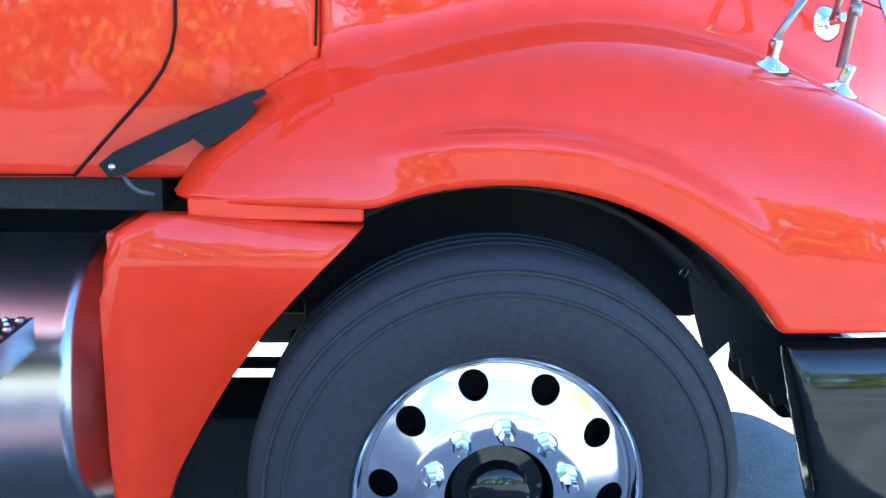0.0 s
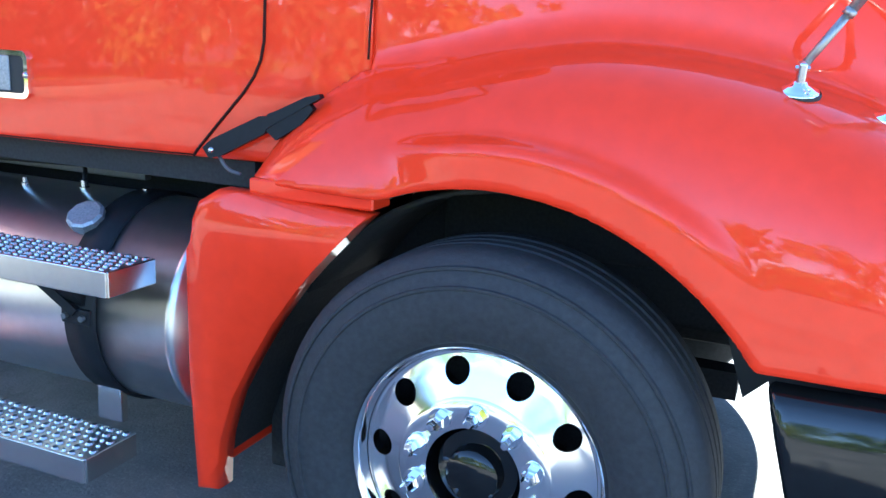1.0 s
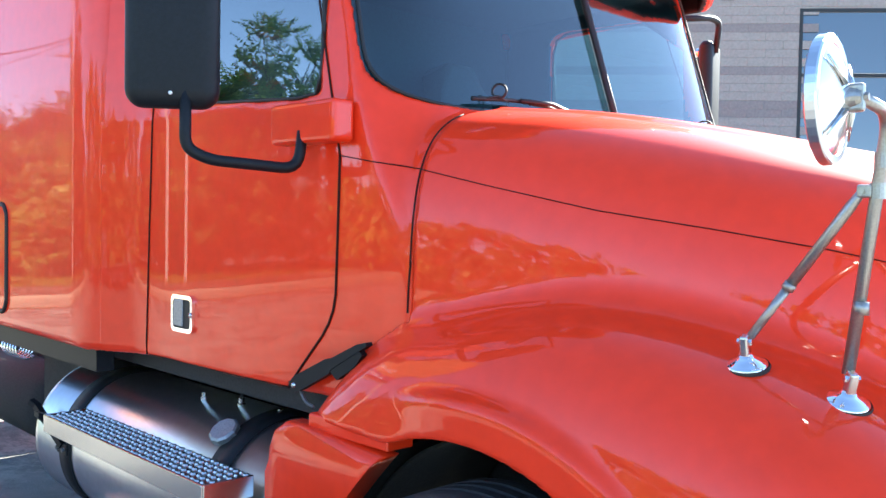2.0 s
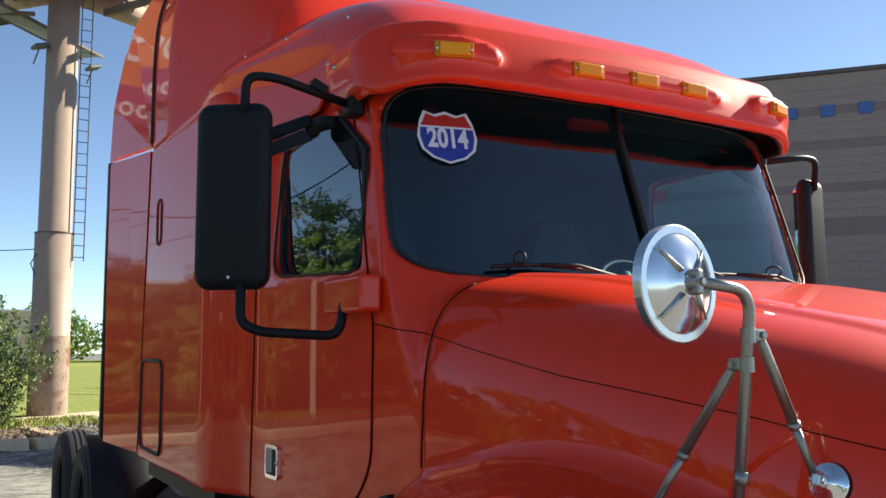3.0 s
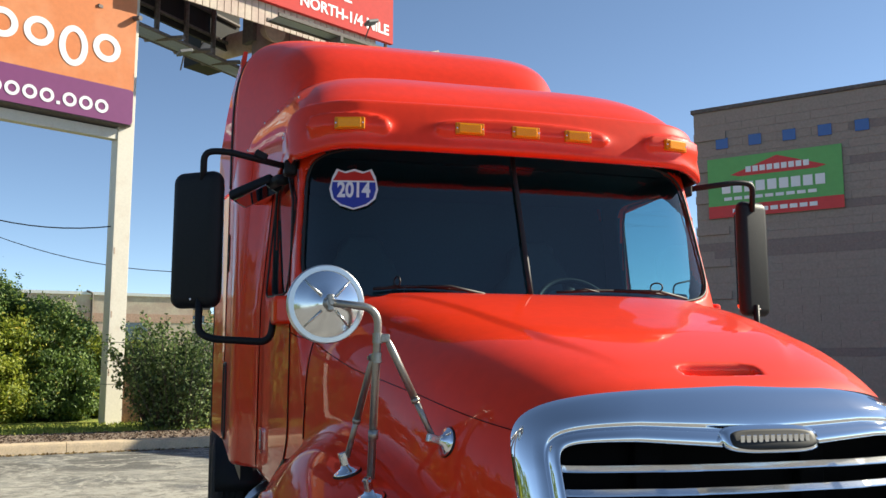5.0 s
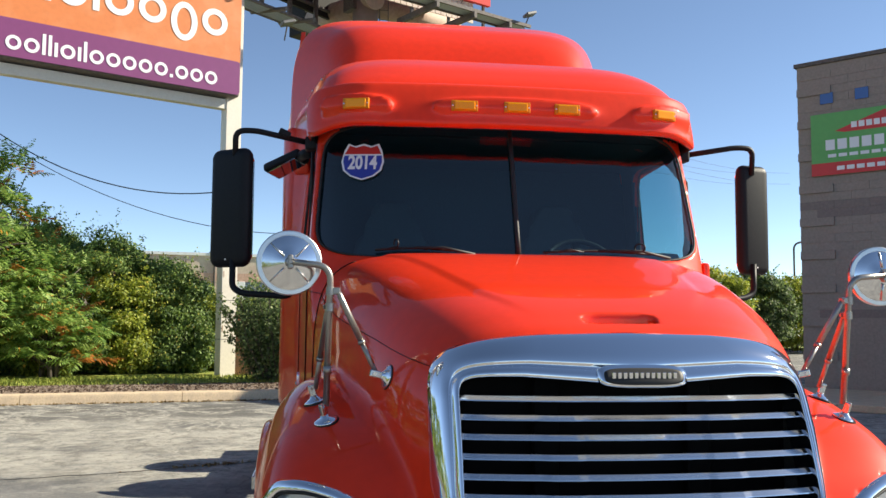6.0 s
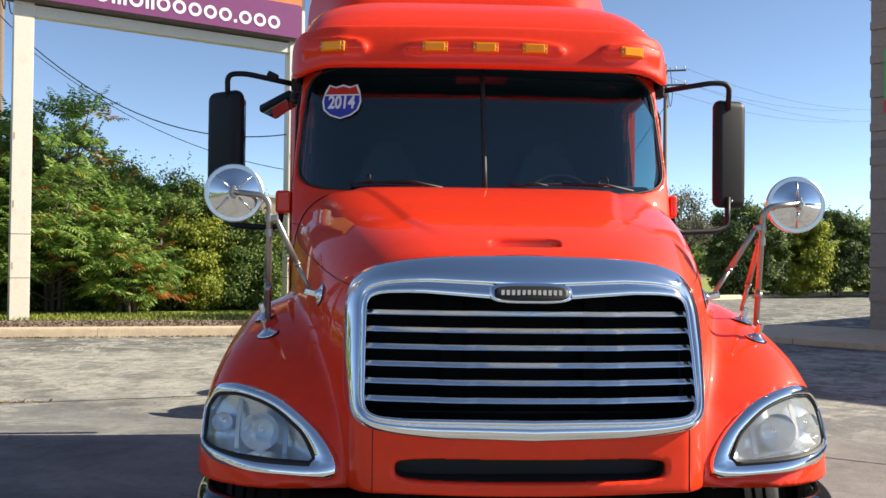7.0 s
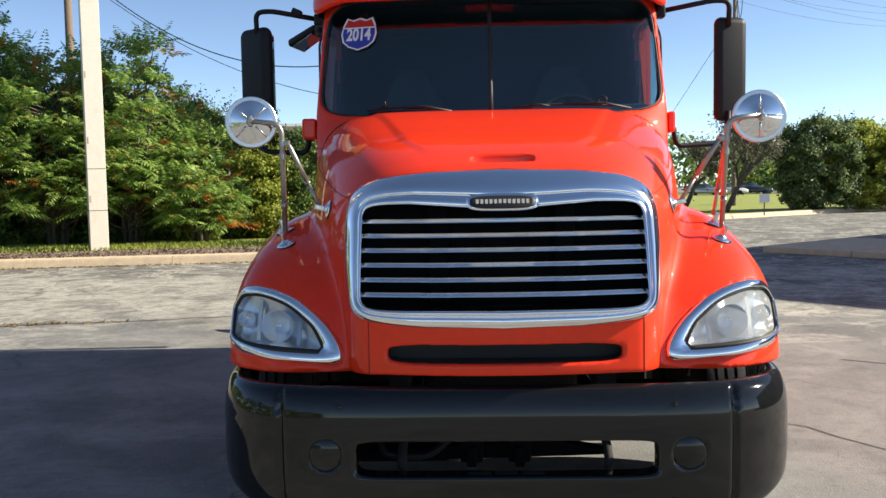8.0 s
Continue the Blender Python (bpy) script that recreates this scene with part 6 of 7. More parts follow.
# a second kerb round the foot of the billboard's column
for k in range(3):
    c = Vector((-21.75, 0.2, 0)) + Vector((-0.55, 0.83, 0)) * (3.0 * k - 0.6)
    put("kerb_stone", KERB, kerb, pose(c.x, c.y, -0.06, 0, 0, 33))
island = put("island_grass", mesh_of("island_grass", [(-22.0, 0.0, 0.12), (-25.5, 5.4, 0.12), (-44, 5.0, 0.12), (-44, -9, 0.12), (-24.2, -2.4, 0.12)], [(0, 1, 2, 3, 4)], GRASS))
tagged(island, "short green grass round the billboard column", "grass", kind="structure")
strip("mulch_bed", -40, END, 0.30, 2.4, 0.17, 0.20, MULCH, "brown wood-chip mulch bed")
strip("grass_strip", -40, END - 0.4, 2.4, 8.0, 0.195, 0.21, GRASS, "short mown grass behind the mulch")
# ---- planting ----
LEAF = leafy("hedge_leaf", (0.050, 0.095, 0.028), (0.25, 0.36, 0.085), (0.50, 0.44, 0.08))
LEAFYELLOW = leafy("yellowing_leaf", (0.13, 0.19, 0.03), (0.47, 0.50, 0.06), (0.52, 0.42, 0.06))
DARKLEAF = leafy("shrub_leaf", (0.035, 0.065, 0.024), (0.22, 0.30, 0.10), (0.42, 0.44, 0.22))
SUMAC = leafy("sumac_leaf", (0.085, 0.185, 0.045), (0.32, 0.46, 0.10), (0.62, 0.32, 0.05))
SUMACLIGHT = leafy("sumac_pale_leaf", (0.17, 0.30, 0.07), (0.46, 0.58, 0.16))
SUMACRED = leafy("sumac_red", (0.30, 0.09, 0.025), (0.60, 0.24, 0.05))
GREYLEAF = leafy("pale_leaf", (0.07, 0.075, 0.05), (0.22, 0.22, 0.14))
rng = np.random.default_rng(11)


def leaves(centres, outward, size, droop=0.3, long=1.9):
    """One pointed, folded leaf at each centre, turned roughly outwards. Returns vertices and faces."""
    n = len(centres)
    d = outward + rng.normal(0, 0.55, (n, 3))
    d /= np.linalg.norm(d, axis=1)[:, None] + 1e-9
    r = rng.normal(0, 1, (n, 3))
    r[:, 2] -= droop
    u = r - (r * d).sum(1)[:, None] * d
    u /= np.linalg.norm(u, axis=1)[:, None] + 1e-9
    w = np.cross(d, u)
    s = size * rng.uniform(0.6, 1.3, (n, 1))
    tip, tail = centres + u * s * long * 0.5, centres - u * s * long * 0.5
    left, right = centres + w * s * 0.5 + d * s * 0.12, centres - w * s * 0.5 + d * s * 0.12
    V = np.stack([tail, left, tip, right], 1).reshape(-1, 3)
    i = np.arange(n)[:, None] * 4
    F = np.concatenate([i + np.array([[0, 1, 2]]), i + np.array([[0, 2, 3]])], 0)
    return V, F


def tri_mesh(name, V, F, mat):
    me = bpy.data.meshes.new(name)
    me.vertices.add(len(V))
    me.vertices.foreach_set("co", V.astype(np.float32).ravel())
    me.loops.add(F.size)
    me.loops.foreach_set("vertex_index", F.astype(np.int32).ravel())
    me.polygons.add(len(F))
    me.polygons.foreach_set("loop_start", np.arange(0, F.size, 3, dtype=np.int32))
    me.materials.append(mat)
    me.update(calc_edges=True)
    return me


def clump_cloud(lo, hi, clumps, count, size, up=0.5, spread=0.45):
    """Leaf centres on many small clumps within a rounded box."""
    c = rng.uniform(lo, hi, (clumps, 3))
    mid, half = (np.array(lo) + hi) / 2, (np.array(hi) - lo) / 2
    q = (c - mid) / half
    far = (np.abs(q) ** 2.5).sum(1) ** (1 / 2.5)
    c = mid + q / np.maximum(far, 0.25)[:, None] * half * rng.uniform(0.72, 1.04, (clumps, 1))
    r = rng.uniform(0.5, 1.2, clumps) * spread
    k = rng.integers(0, clumps, count)
    d = rng.normal(0, 1, (count, 3))
    d /= np.linalg.norm(d, axis=1)[:, None]
    d[:, 2] = np.abs(d[:, 2]) * 0.9 + d[:, 2] * 0.1
    p = c[k] + d * (r[k] * rng.uniform(0.2, 1.15, count))[:, None] + rng.normal(0, 0.24, (count, 3)) * r[k][:, None]
    p[:, 2] = np.maximum(p[:, 2], lo[2] + 0.05)
    return p, d


def sprigs(n, lo, hi, length):
    """Thin leafy shoots that stand out of the top."""
    pts, out = [], []
    for _ in range(n):
        b = np.array([rng.uniform(lo[0], hi[0]), rng.uniform(lo[1], hi[1]), hi[2] - rng.uniform(0.0, 0.5)])
        d = np.array([rng.normal(0, 0.35), rng.normal(0, 0.35), 1.0])
        L = length * rng.uniform(0.5, 1.2)
        for t in np.linspace(0.1, 1, int(9 * L / 0.4)):
            pts.append(b + d * L * t + rng.normal(0, 0.05, 3))
            out.append(d * 0.3 + rng.normal(0, 1, 3))
    return np.array(pts), np.array(out)


def shrub(name, label, at, half, height, mat, count, leaf, category="bush", clumps=60, shoots=10, stems=7, spread=0.45, group=""):
    ob = thing(name, label, category, (at[0], at[1], 0.1), group)
    lo, hi = np.array([-half[0], -half[1], 0.0 if stems < 8 else 0.9]), np.array([half[0], half[1], height])
    p, d = clump_cloud(lo, hi, clumps, count, leaf, spread=spread)
    if shoots:
        p2, d2 = sprigs(shoots, lo * 0.8, hi * np.array([0.8, 0.8, 0.97]), 0.7)
        p, d = np.concatenate([p, p2]), np.concatenate([d, d2])
    V, F = leaves(p, d, leaf)
    tagged(put("crown", tri_mesh("crown", V, F, mat), ob), kind="stuff")
    for k in range(stems):
        a = 2 * math.pi * k / stems
        e = Vector((half[0] * 0.55 * math.cos(a), half[1] * 0.55 * math.sin(a), height * 0.8))
        m = e * 0.5 + Vector((rng.normal(0, 0.1), rng.normal(0, 0.1), -0.1 * height))
        part("stem", tube([Vector((0.25 * math.cos(a), 0.25 * math.sin(a), -0.05)), m, e], [0.022, 0.016, 0.006], 6), BARK, ob, "", True)
    return ob


def frond_tree(name, label, at, height, spread, tips, mats):
    """A sumac: leaning bare stems, each ending in a rosette of long drooping feather-like leaves."""
    ob = thing(name, label, "tree", (at[0], at[1], 0.1))
    forks = []
    for k in range(6):
        a = 2 * math.pi * (k + rng.uniform(-0.3, 0.3)) / 6
        h = height * rng.uniform(0.45, 0.62)
        fork = Vector((spread * 0.32 * math.cos(a), spread * 0.32 * math.sin(a), h))
        forks.append(fork)
        part("trunk", tube([Vector((0.2 * math.cos(a), 0.2 * math.sin(a), -0.05)), Vector((fork.x * 0.45, fork.y * 0.45, h * 0.5)), fork], [0.06, 0.048, 0.032], 7), BARK, ob, "", True)
    crown, twigs = {0: [], 1: [], 2: []}, []
    for k in range(tips + 9):
        f = forks[k % 6]
        lead = k >= tips
        a, reach, up = rng.uniform(0, 2 * math.pi), spread * math.sqrt(rng.uniform(0.05, 1.0)), rng.uniform(0.10, 1.0)
        top = np.array([reach * math.cos(a), reach * math.sin(a), 0.0])
        top[2] = height * (0.16 + 0.80 * up * (1 - 0.42 * (reach / spread) ** 2)) - 0.25
        if lead:
            top = np.array([0.62 * reach * math.cos(a), 0.62 * reach * math.sin(a), height * rng.uniform(0.74, 0.90)])
        base = np.array(f) if top[2] > f.z else np.array([f.x * 0.5, f.y * 0.5, max(0.3, top[2] - 0.6)])
        twigs.append(tube([Vector(base), Vector((base + top) / 2 + np.array([0, 0, 0.12])), Vector(top)], [0.026, 0.018, 0.010], 5))
        kind = 1 if rng.uniform() < 0.18 else 0
        n_leaf = int(rng.integers(7, 12))
        for j in range(n_leaf):
            az = 2 * math.pi * (j + rng.uniform(-0.25, 0.25)) / n_leaf
            rise = rng.uniform(0.1, 1.6) if up < 0.7 else rng.uniform(0.6, 3.2)
            rise = rng.uniform(0.35, 2.2) if lead else rise
            d = np.array([math.cos(az), math.sin(az), rise])
            d /= np.linalg.norm(d)
            L = rng.uniform(0.50, 0.95) * (1.25 if lead else 1.0)
            side = np.cross(d, [0, 0, 1.0])
            side /= np.linalg.norm(side)
            mine = 1 if kind == 1 and rng.uniform() < 0.40 else 2 if rng.uniform() < 0.38 else 0
            sag = rng.uniform(0.20, 0.62) * (0.6 if lead else 1.0)
            for i in range(10):
                u = 0.14 + 0.86 * i / 9
                q = top + d * L * u + np.array([0, 0, -sag * L * u * u])
                along = d * L + np.array([0, 0, -2.0 * sag * L * u])
                along /= np.linalg.norm(along)
                w = 0.185 * math.sin(math.pi * min(u * 0.80 + 0.16, 1)) + 0.04
                for sg in (-1, 1):
                    tip = q + side * sg * w * 0.80 + along * w * 0.42 + np.array([0, 0, -rng.uniform(0.15, 0.75) * w])
                    mid = (q + tip) / 2 + np.array([0, 0, 0.012])
                    crown[mine].append((q - along * 0.006, mid - along * 0.022, tip, mid + along * 0.026))
    tagged(part("branchwork", join(*twigs), BARK, ob, "", True), kind="stuff")
    for kind in (0, 1, 2):
        if not crown[kind]:
            continue
        V = np.array(crown[kind]).reshape(-1, 3)
        i = np.arange(len(crown[kind]))[:, None] * 4
        F = np.concatenate([i + np.array([[0, 1, 2]]), i + np.array([[0, 2, 3]])], 0)
        tagged(put(("crown", "red_leaves", "pale_leaves")[kind], tri_mesh("crown", V, F, mats[kind]), ob), kind="stuff")
    return ob


def open_shrub(name, label, at, half, height, mat, stems, per_stem, leaf):
    """An airy shrub: many arching stems from one foot, leafy along their length, dense only low down."""
    ob = thing(name, label, "bush", (at[0], at[1], 0.15))
    bars, pts, outs = [], [], []
    for k in range(stems):
        a, lean = rng.uniform(0, 2 * math.pi), math.sqrt(rng.uniform(0.0, 1.0))
        h = height * rng.uniform(0.55, 1.08) * (1 - 0.30 * lean * lean)
        e = np.array([half[0] * 1.08 * lean * math.cos(a), half[1] * 1.08 * lean * math.sin(a), h])
        b = np.array([0.42 * half[0] * lean * math.cos(a), 0.42 * half[1] * lean * math.sin(a), -0.05])
        m = (b + e) / 2 + np.array([0, 0, 0.10 * h]) + rng.normal(0, 0.06, 3)
        bars.append(tube([Vector(b), Vector(m), Vector(e)], [0.014, 0.009, 0.003], 5))
        t = rng.uniform(0.08, 1.0, per_stem) ** 1.05
        p = np.outer((1 - t) ** 2, b) + np.outer(2 * t * (1 - t), 2 * m - (b + e) / 2) + np.outer(t * t, e)
        pts.append(p + rng.normal(0, 1, (per_stem, 3)) * (0.035 + 0.14 * (1 - t))[:, None])
        outs.append(rng.normal(0, 1, (per_stem, 3)) + np.array([0, 0, 0.4]))
    tagged(part("branchwork", join(*bars), BARK, ob, "", True), kind="stuff")
    P = np.concatenate(pts)
    P[:, 2] = np.maximum(P[:, 2], 0.03)
    V, F = leaves(P, np.concatenate(outs), leaf, long=1.7)
    tagged(put("crown", tri_mesh("crown", V, F, mat), ob), kind="stuff")
    return ob


# the hedge behind the mulch bed
for k, (x, y, hx, hy, h, mat, n) in enumerate([
        (-22.8, -5.6, 1.6, 1.5, 3.05, LEAF, 26000), (-22.4, -7.3, 1.6, 1.5, 3.85, LEAF, 26000), (-22.0, -9.2, 1.7, 1.5, 4.25, LEAF, 26000),
        (-23.0, -3.9, 1.3, 1.3, 2.05, LEAFYELLOW, 16000), (-23.2, -2.4, 1.1, 1.0, 1.85, LEAF, 11000), (-20.4, -8.0, 1.0, 1.0, 1.9, LEAFYELLOW, 10000), (-20.6, -10.0, 0.9, 1.0, 1.5, LEAF, 9000), (-21.5, -11.4, 1.7, 1.6, 4.6, LEAF, 22000),
        (-21.0, -14.0, 1.9, 1.9, 5.0, LEAF, 18000), (-22.0, -6.4, 1.2, 0.8, 2.8, LEAFYELLOW, 9000), (-21.2, -6.2, 0.8, 0.8, 1.5, LEAFYELLOW, 7000), (-21.4, -4.6, 0.7, 0.8, 1.3, LEAF, 6000), (-20.0, -17.0, 2.0, 2.0, 5.2, LEAF, 12000),
        (-20.9, -7.3, 0.7, 0.9, 1.4, LEAF, 7000), (-20.4, -9.0, 0.7, 0.9, 1.5, LEAF, 7000), (-20.0, -11.0, 0.8, 1.1, 1.7, LEAF, 8000), (-19.7, -12.8, 0.8, 1.1, 1.8, LEAF, 8000), (-21.6, -5.5, 0.7, 0.8, 1.2, LEAF, 6000)]):
    shrub("bush", "dense green bush behind the mulch bed" if mat is LEAF else "yellow-green bush in front of the hedge", (x, y), (hx, hy), h, mat, int(n * 3.3), 0.050, clumps=int(30 * hx * hy * h), shoots=34, spread=0.36,
          group="hedge beside the lot")
open_shrub("bush", "airy dark green shrub with bare twigs in the mulch", (-17.9, -1.75), (1.0, 1.65), 2.75, DARKLEAF, 105, 130, 0.055)
for x, y, h, sp, tips in ((-19.4, -9.5, 5.9, 1.9, 150), (-18.8, -11.3, 5.8, 2.0, 150), (-18.2, -13.9, 7.4, 2.5, 170), (-19.4, -7.6, 3.2, 1.2, 60)):
    frond_tree("sumac", "sumac with feathery leaves turning orange", (x, y), h, sp, tips, (SUMAC, SUMACRED, SUMACLIGHT))

# trees and hedges on the other sides, seen past the truck and mirrored in its paint
for k in range(16):
    shrub("bush", "leafy tree line across the lot", (-18 + 4.2 * k, -19.5 - 1.2 * math.sin(k * 1.7)), (2.4, 2.0), 3.6 + 1.3 * abs(math.sin(k * 2.3)), LEAFYELLOW if k % 3 == 1 else LEAF, 2600, 0.20, clumps=70, shoots=12, spread=0.7,
          group="tree line across the lot")
for k, (x, y, h, mat) in enumerate([(-33.6, 13.6, 4.3, LEAF), (-34.5, 15.8, 4.1, LEAFYELLOW), (-35.3, 18.4, 4.2, LEAF), (-36.5, 21.2, 3.9, LEAFYELLOW), (-38.0, 24.0, 3.9, LEAF), (-39.5, 27.0, 4.0, LEAFYELLOW)]):
    shrub("bush", "rounded green hedge bush beside the drive" if mat is LEAF else "rounded hedge bush turning yellow", ((x - 5.2) * 1.12 + 4, y * 1.12 + 1.7), (1.9, 1.9), h * 1.0, DARKLEAF if mat is LEAF else mat, 44000, 0.085, clumps=170, shoots=16, stems=6, spread=0.42, group="hedge across the drive")


def bare_tree(at, height, seed):
    ob = thing("tree", "leaning tree with sparse pale leaves", "tree", (at[0], at[1], 0.1))
    rr = random.Random(seed)
    limbs, tips = [], []

    def grow(p, d, L, r, depth):
        e = p + d * L
        m = p + d * L * 0.5 + Vector((rr.uniform(-1, 1), rr.uniform(-1, 1), rr.uniform(-0.3, 0.5))) * L * 0.12
        limbs.append(tube([p, m, e], [r, r * 0.8, r * 0.6], 6))
        tips.append((m + e) / 2), tips.append(e)
        if depth:
            for _ in range(3):
                n = (d + Vector((rr.uniform(-1, 1), rr.uniform(-1, 1), rr.uniform(-0.2, 0.8))) * 0.85).normalized()
                grow(e, n, L * rr.uniform(0.55, 0.8), r * 0.6, depth - 1)
    grow(Vector((0, 0, -0.1)), Vector((0.1, 0.45, 1)).normalized(), height * 0.34, 0.17, 4)
    part("trunk", join(*limbs), BARK, ob, "", True)
    c = np.repeat(np.array([tuple(t) for t in tips]), 13, 0)
    c = c + rng.normal(0, 0.24, c.shape)
    V, F = leaves(c, rng.normal(0, 1, c.shape), 0.075)
    tagged(put("crown", tri_mesh("crown", V, F, GREYLEAF), ob), kind="stuff")


bare_tree((-38.0, 11.9), 5.2, 3)
bare_tree((-43.0, 13.4), 4.6, 9)
bare_tree((-41.0, 10.6), 4.4, 14)

# grass blades along the front of the hedge
gc = np.stack([rng.uniform(-20.8, -16.8, 9000), rng.uniform(-16, 1, 9000), np.full(9000, 0.20)], 1)
gc[:, 0] = gc[:, 0] * 0 + kerb_line(gc[:, 1]) - rng.uniform(2.2, 4.6, 9000)
V, F = leaves(gc + np.array([0, 0, 0.03]), np.tile([1.0, 0, 0.2], (9000, 1)), 0.02, droop=-3, long=6)
tagged(put("grass_blades", tri_mesh("grass_blades", V, F, GRASS)), "tufts of grass at the hedge's foot", "grass", kind="stuff")
gc = np.stack([np.zeros(5000), rng.uniform(-16, 2, 5000), np.full(5000, 0.20)], 1)
gc[:, 0] = kerb_line(gc[:, 1]) - rng.uniform(0.3, 2.5, 5000)
V, F = leaves(gc, np.tile([0.2, 0, 1.0], (5000, 1)), 0.035, droop=0, long=2.4)
CHIP = leafy("wood_chip", (0.05, 0.03, 0.022), (0.20, 0.14, 0.10))
tagged(put("wood_chips", tri_mesh("wood_chips", V, F, CHIP)), "loose brown wood chips", "mulch", kind="stuff")

n_ = 2600
yy = rng.uniform(-15, 1.5, n_)
gc = np.stack([-6.85 - 0.31 * (yy + 1.75) + rng.normal(0, 0.05, n_) + 0.10 * np.sin(yy * 1.3), yy, np.full(n_, 0.012)], 1)
gc = gc[(np.sin(yy * 2.1) + 0.6 * np.sin(yy * 5.3) + rng.uniform(-0.9, 0.3, n_)) > 0.45]
V, F = leaves(gc, np.tile([0.1, 0, 1.0], (len(gc), 1)), 0.028, droop=0, long=2.0)
LITTER = leafy("dry_leaf", (0.10, 0.06, 0.025), (0.36, 0.25, 0.10), (0.16, 0.20, 0.05))
tagged(put("dry_leaves", tri_mesh("dry_leaves", V, F, LITTER)), "dry leaves and weeds along a joint in the asphalt", "leaves", kind="stuff")
yy = np.linspace(-15, 2.5, 90)
jx = -6.85 - 0.31 * (yy + 1.75) + 0.10 * np.sin(yy * 1.3) + rng.normal(0, 0.012, 90)
vv = [(x + d_, y, 0.004) for x, y in zip(jx, yy) for d_ in (-0.014, 0.014)]
joint = put("asphalt_joint", mesh_of("asphalt_joint", vv, [(2 * i, 2 * i + 1, 2 * i + 3, 2 * i + 2) for i in range(89)], DARK))
tagged(joint, "dark open joint across the asphalt", "joint", kind="structure")
pts = [(-3.2 + 0.30 * k + 0.05 * math.sin(k * 2.3), 3.1 + 0.42 * k + 0.10 * math.sin(k * 1.1)) for k in range(16)]
vv = [(x + d_ * 0.7, y - d_ * 0.7, 0.004) for x, y in pts for d_ in (-0.009, 0.009)]
joint = put("asphalt_crack", mesh_of("asphalt_crack", vv, [(2 * i, 2 * i + 1, 2 * i + 3, 2 * i + 2) for i in range(15)], DARK))
tagged(joint, "thin dark crack in the asphalt", "crack", kind="structure")
pts = [(-1.6 + 0.11 * k + 0.03 * math.sin(k * 1.9), 1.68 + 0.062 * k + 0.022 * math.sin(k * 2.7)) for k in range(26)]
vv = [(x + d_ * 0.5, y - d_ * 0.85, 0.004) for x, y in pts for d_ in (-0.006, 0.006)]
joint = put("asphalt_crack", mesh_of("asphalt_crack", vv, [(2 * i, 2 * i + 1, 2 * i + 3, 2 * i + 2) for i in range(25)], DARK))
tagged(joint, "thin dark crack in the asphalt", "crack", kind="structure")
yy = rng.uniform(-14, -1, 700)
gc = np.stack([kerb_line(yy) + 0.08 + np.abs(rng.normal(0, 0.06, 700)), yy, np.full(700, 0.012)], 1)
V, F = leaves(gc, np.tile([0.1, 0, 1.0], (700, 1)), 0.04, droop=0, long=1.8)
tagged(put("fallen_leaves", tri_mesh("fallen_leaves", V, F, LITTER)), "fallen leaves along the kerb", "leaves", kind="stuff")

# far kerb and lawn across the drive
far = thing("far_kerb", "pale concrete kerb across the drive", "kerb", kind="structure")
p, q = Vector((-31.0, 7.4, 0)), Vector((-44.6, 25.0, 0))
d = (q - p).normalized()
turn = math.degrees(math.atan2(d.y, d.x)) - 90
for k in range(8):
    c = p + d * (1.5 + 3.0 * k)
    put("kerb_stone", KERB, far, pose(c.x, c.y, -0.005, 0, 0, turn))
n = Vector((-d.y, d.x, 0)) * (1 if d.x < 0 else -1)
n = Vector((-abs(d.y), -abs(d.x), 0))
vv = [p + n * 0.25 - d * 1.5, q + n * 0.25 + d * 30, q + n * 90 + d * 60, p + n * 90 - d * 30]
lawn = put("lawn", mesh_of("lawn", [(v.x, v.y, 0.13) for v in vv], [(0, 1, 2, 3)], GRASS))
tagged(lawn, "mown green lawn beyond the drive", "lawn", kind="structure")

lawn_sign = thing("lawn_sign", "small white notice on a stake in the lawn", "sign", (-33.9, 12.45, 0.12))
part("stake", box((-0.02, -0.02, 0.0), (0.02, 0.02, 0.62)), STEELDARK, lawn_sign)
part("panel", box((0.02, -0.22, 0.55), (0.035, 0.22, 0.92), 0.004, 1), WHITE, lawn_sign, "plain white panel")

# ---- the sign on two posts ----
A, B = Vector((-19.6, -3.35, 0)), Vector((-16.35, -9.15, 0))
u = (B - A).normalized()
face = Vector((u.y, -u.x, 0)) if u.y * 1 > 0 else Vector((-u.y, u.x, 0))
if face.x < 0:
    face = -face
sg = Matrix((-u, Vector((0, 0, 1)), face)).transposed().to_4x4()   # local x to the sign's reading direction, y up, z out of its face
sg.translation = A + Vector((0, 0, 0))
sign = thing("roadside_sign", "orange and purple sign board on two white posts", "sign")
width = (B - A).length
for k in (0, 1):
    x = -k * width
    part("post", moved(box((x - 0.18, 0.05, -0.30), (x + 0.24, 12.5, 0.05), 0.01), sg), WHITEPAINT, sign, "white painted steel post")
    for z, lab in ((1.15, "thin wire strap"), (2.15, "")):
        part("strap", moved(box((x - 0.183, z, -0.303), (x + 0.243, z + 0.012, 0.053)), sg), SEAMBLACK, sign, lab)
    for z in (1.35, 2.75, 4.3):
        part("rust_slit", moved(box((x - 0.15, z, 0.05), (x - 0.12, z + 0.16, 0.054)), sg), RUST, sign)
    part("base_plate", moved(box((x - 0.30, 0.05, -0.36), (x + 0.30, 0.12, 0.11), 0.01), sg), RUST, sign)
part("beam", moved(box((-width - 0.1, 7.16, -0.22), (0.1, 7.42, 0.02), 0.01), sg), WHITEPAINT, sign, "white cross beam")
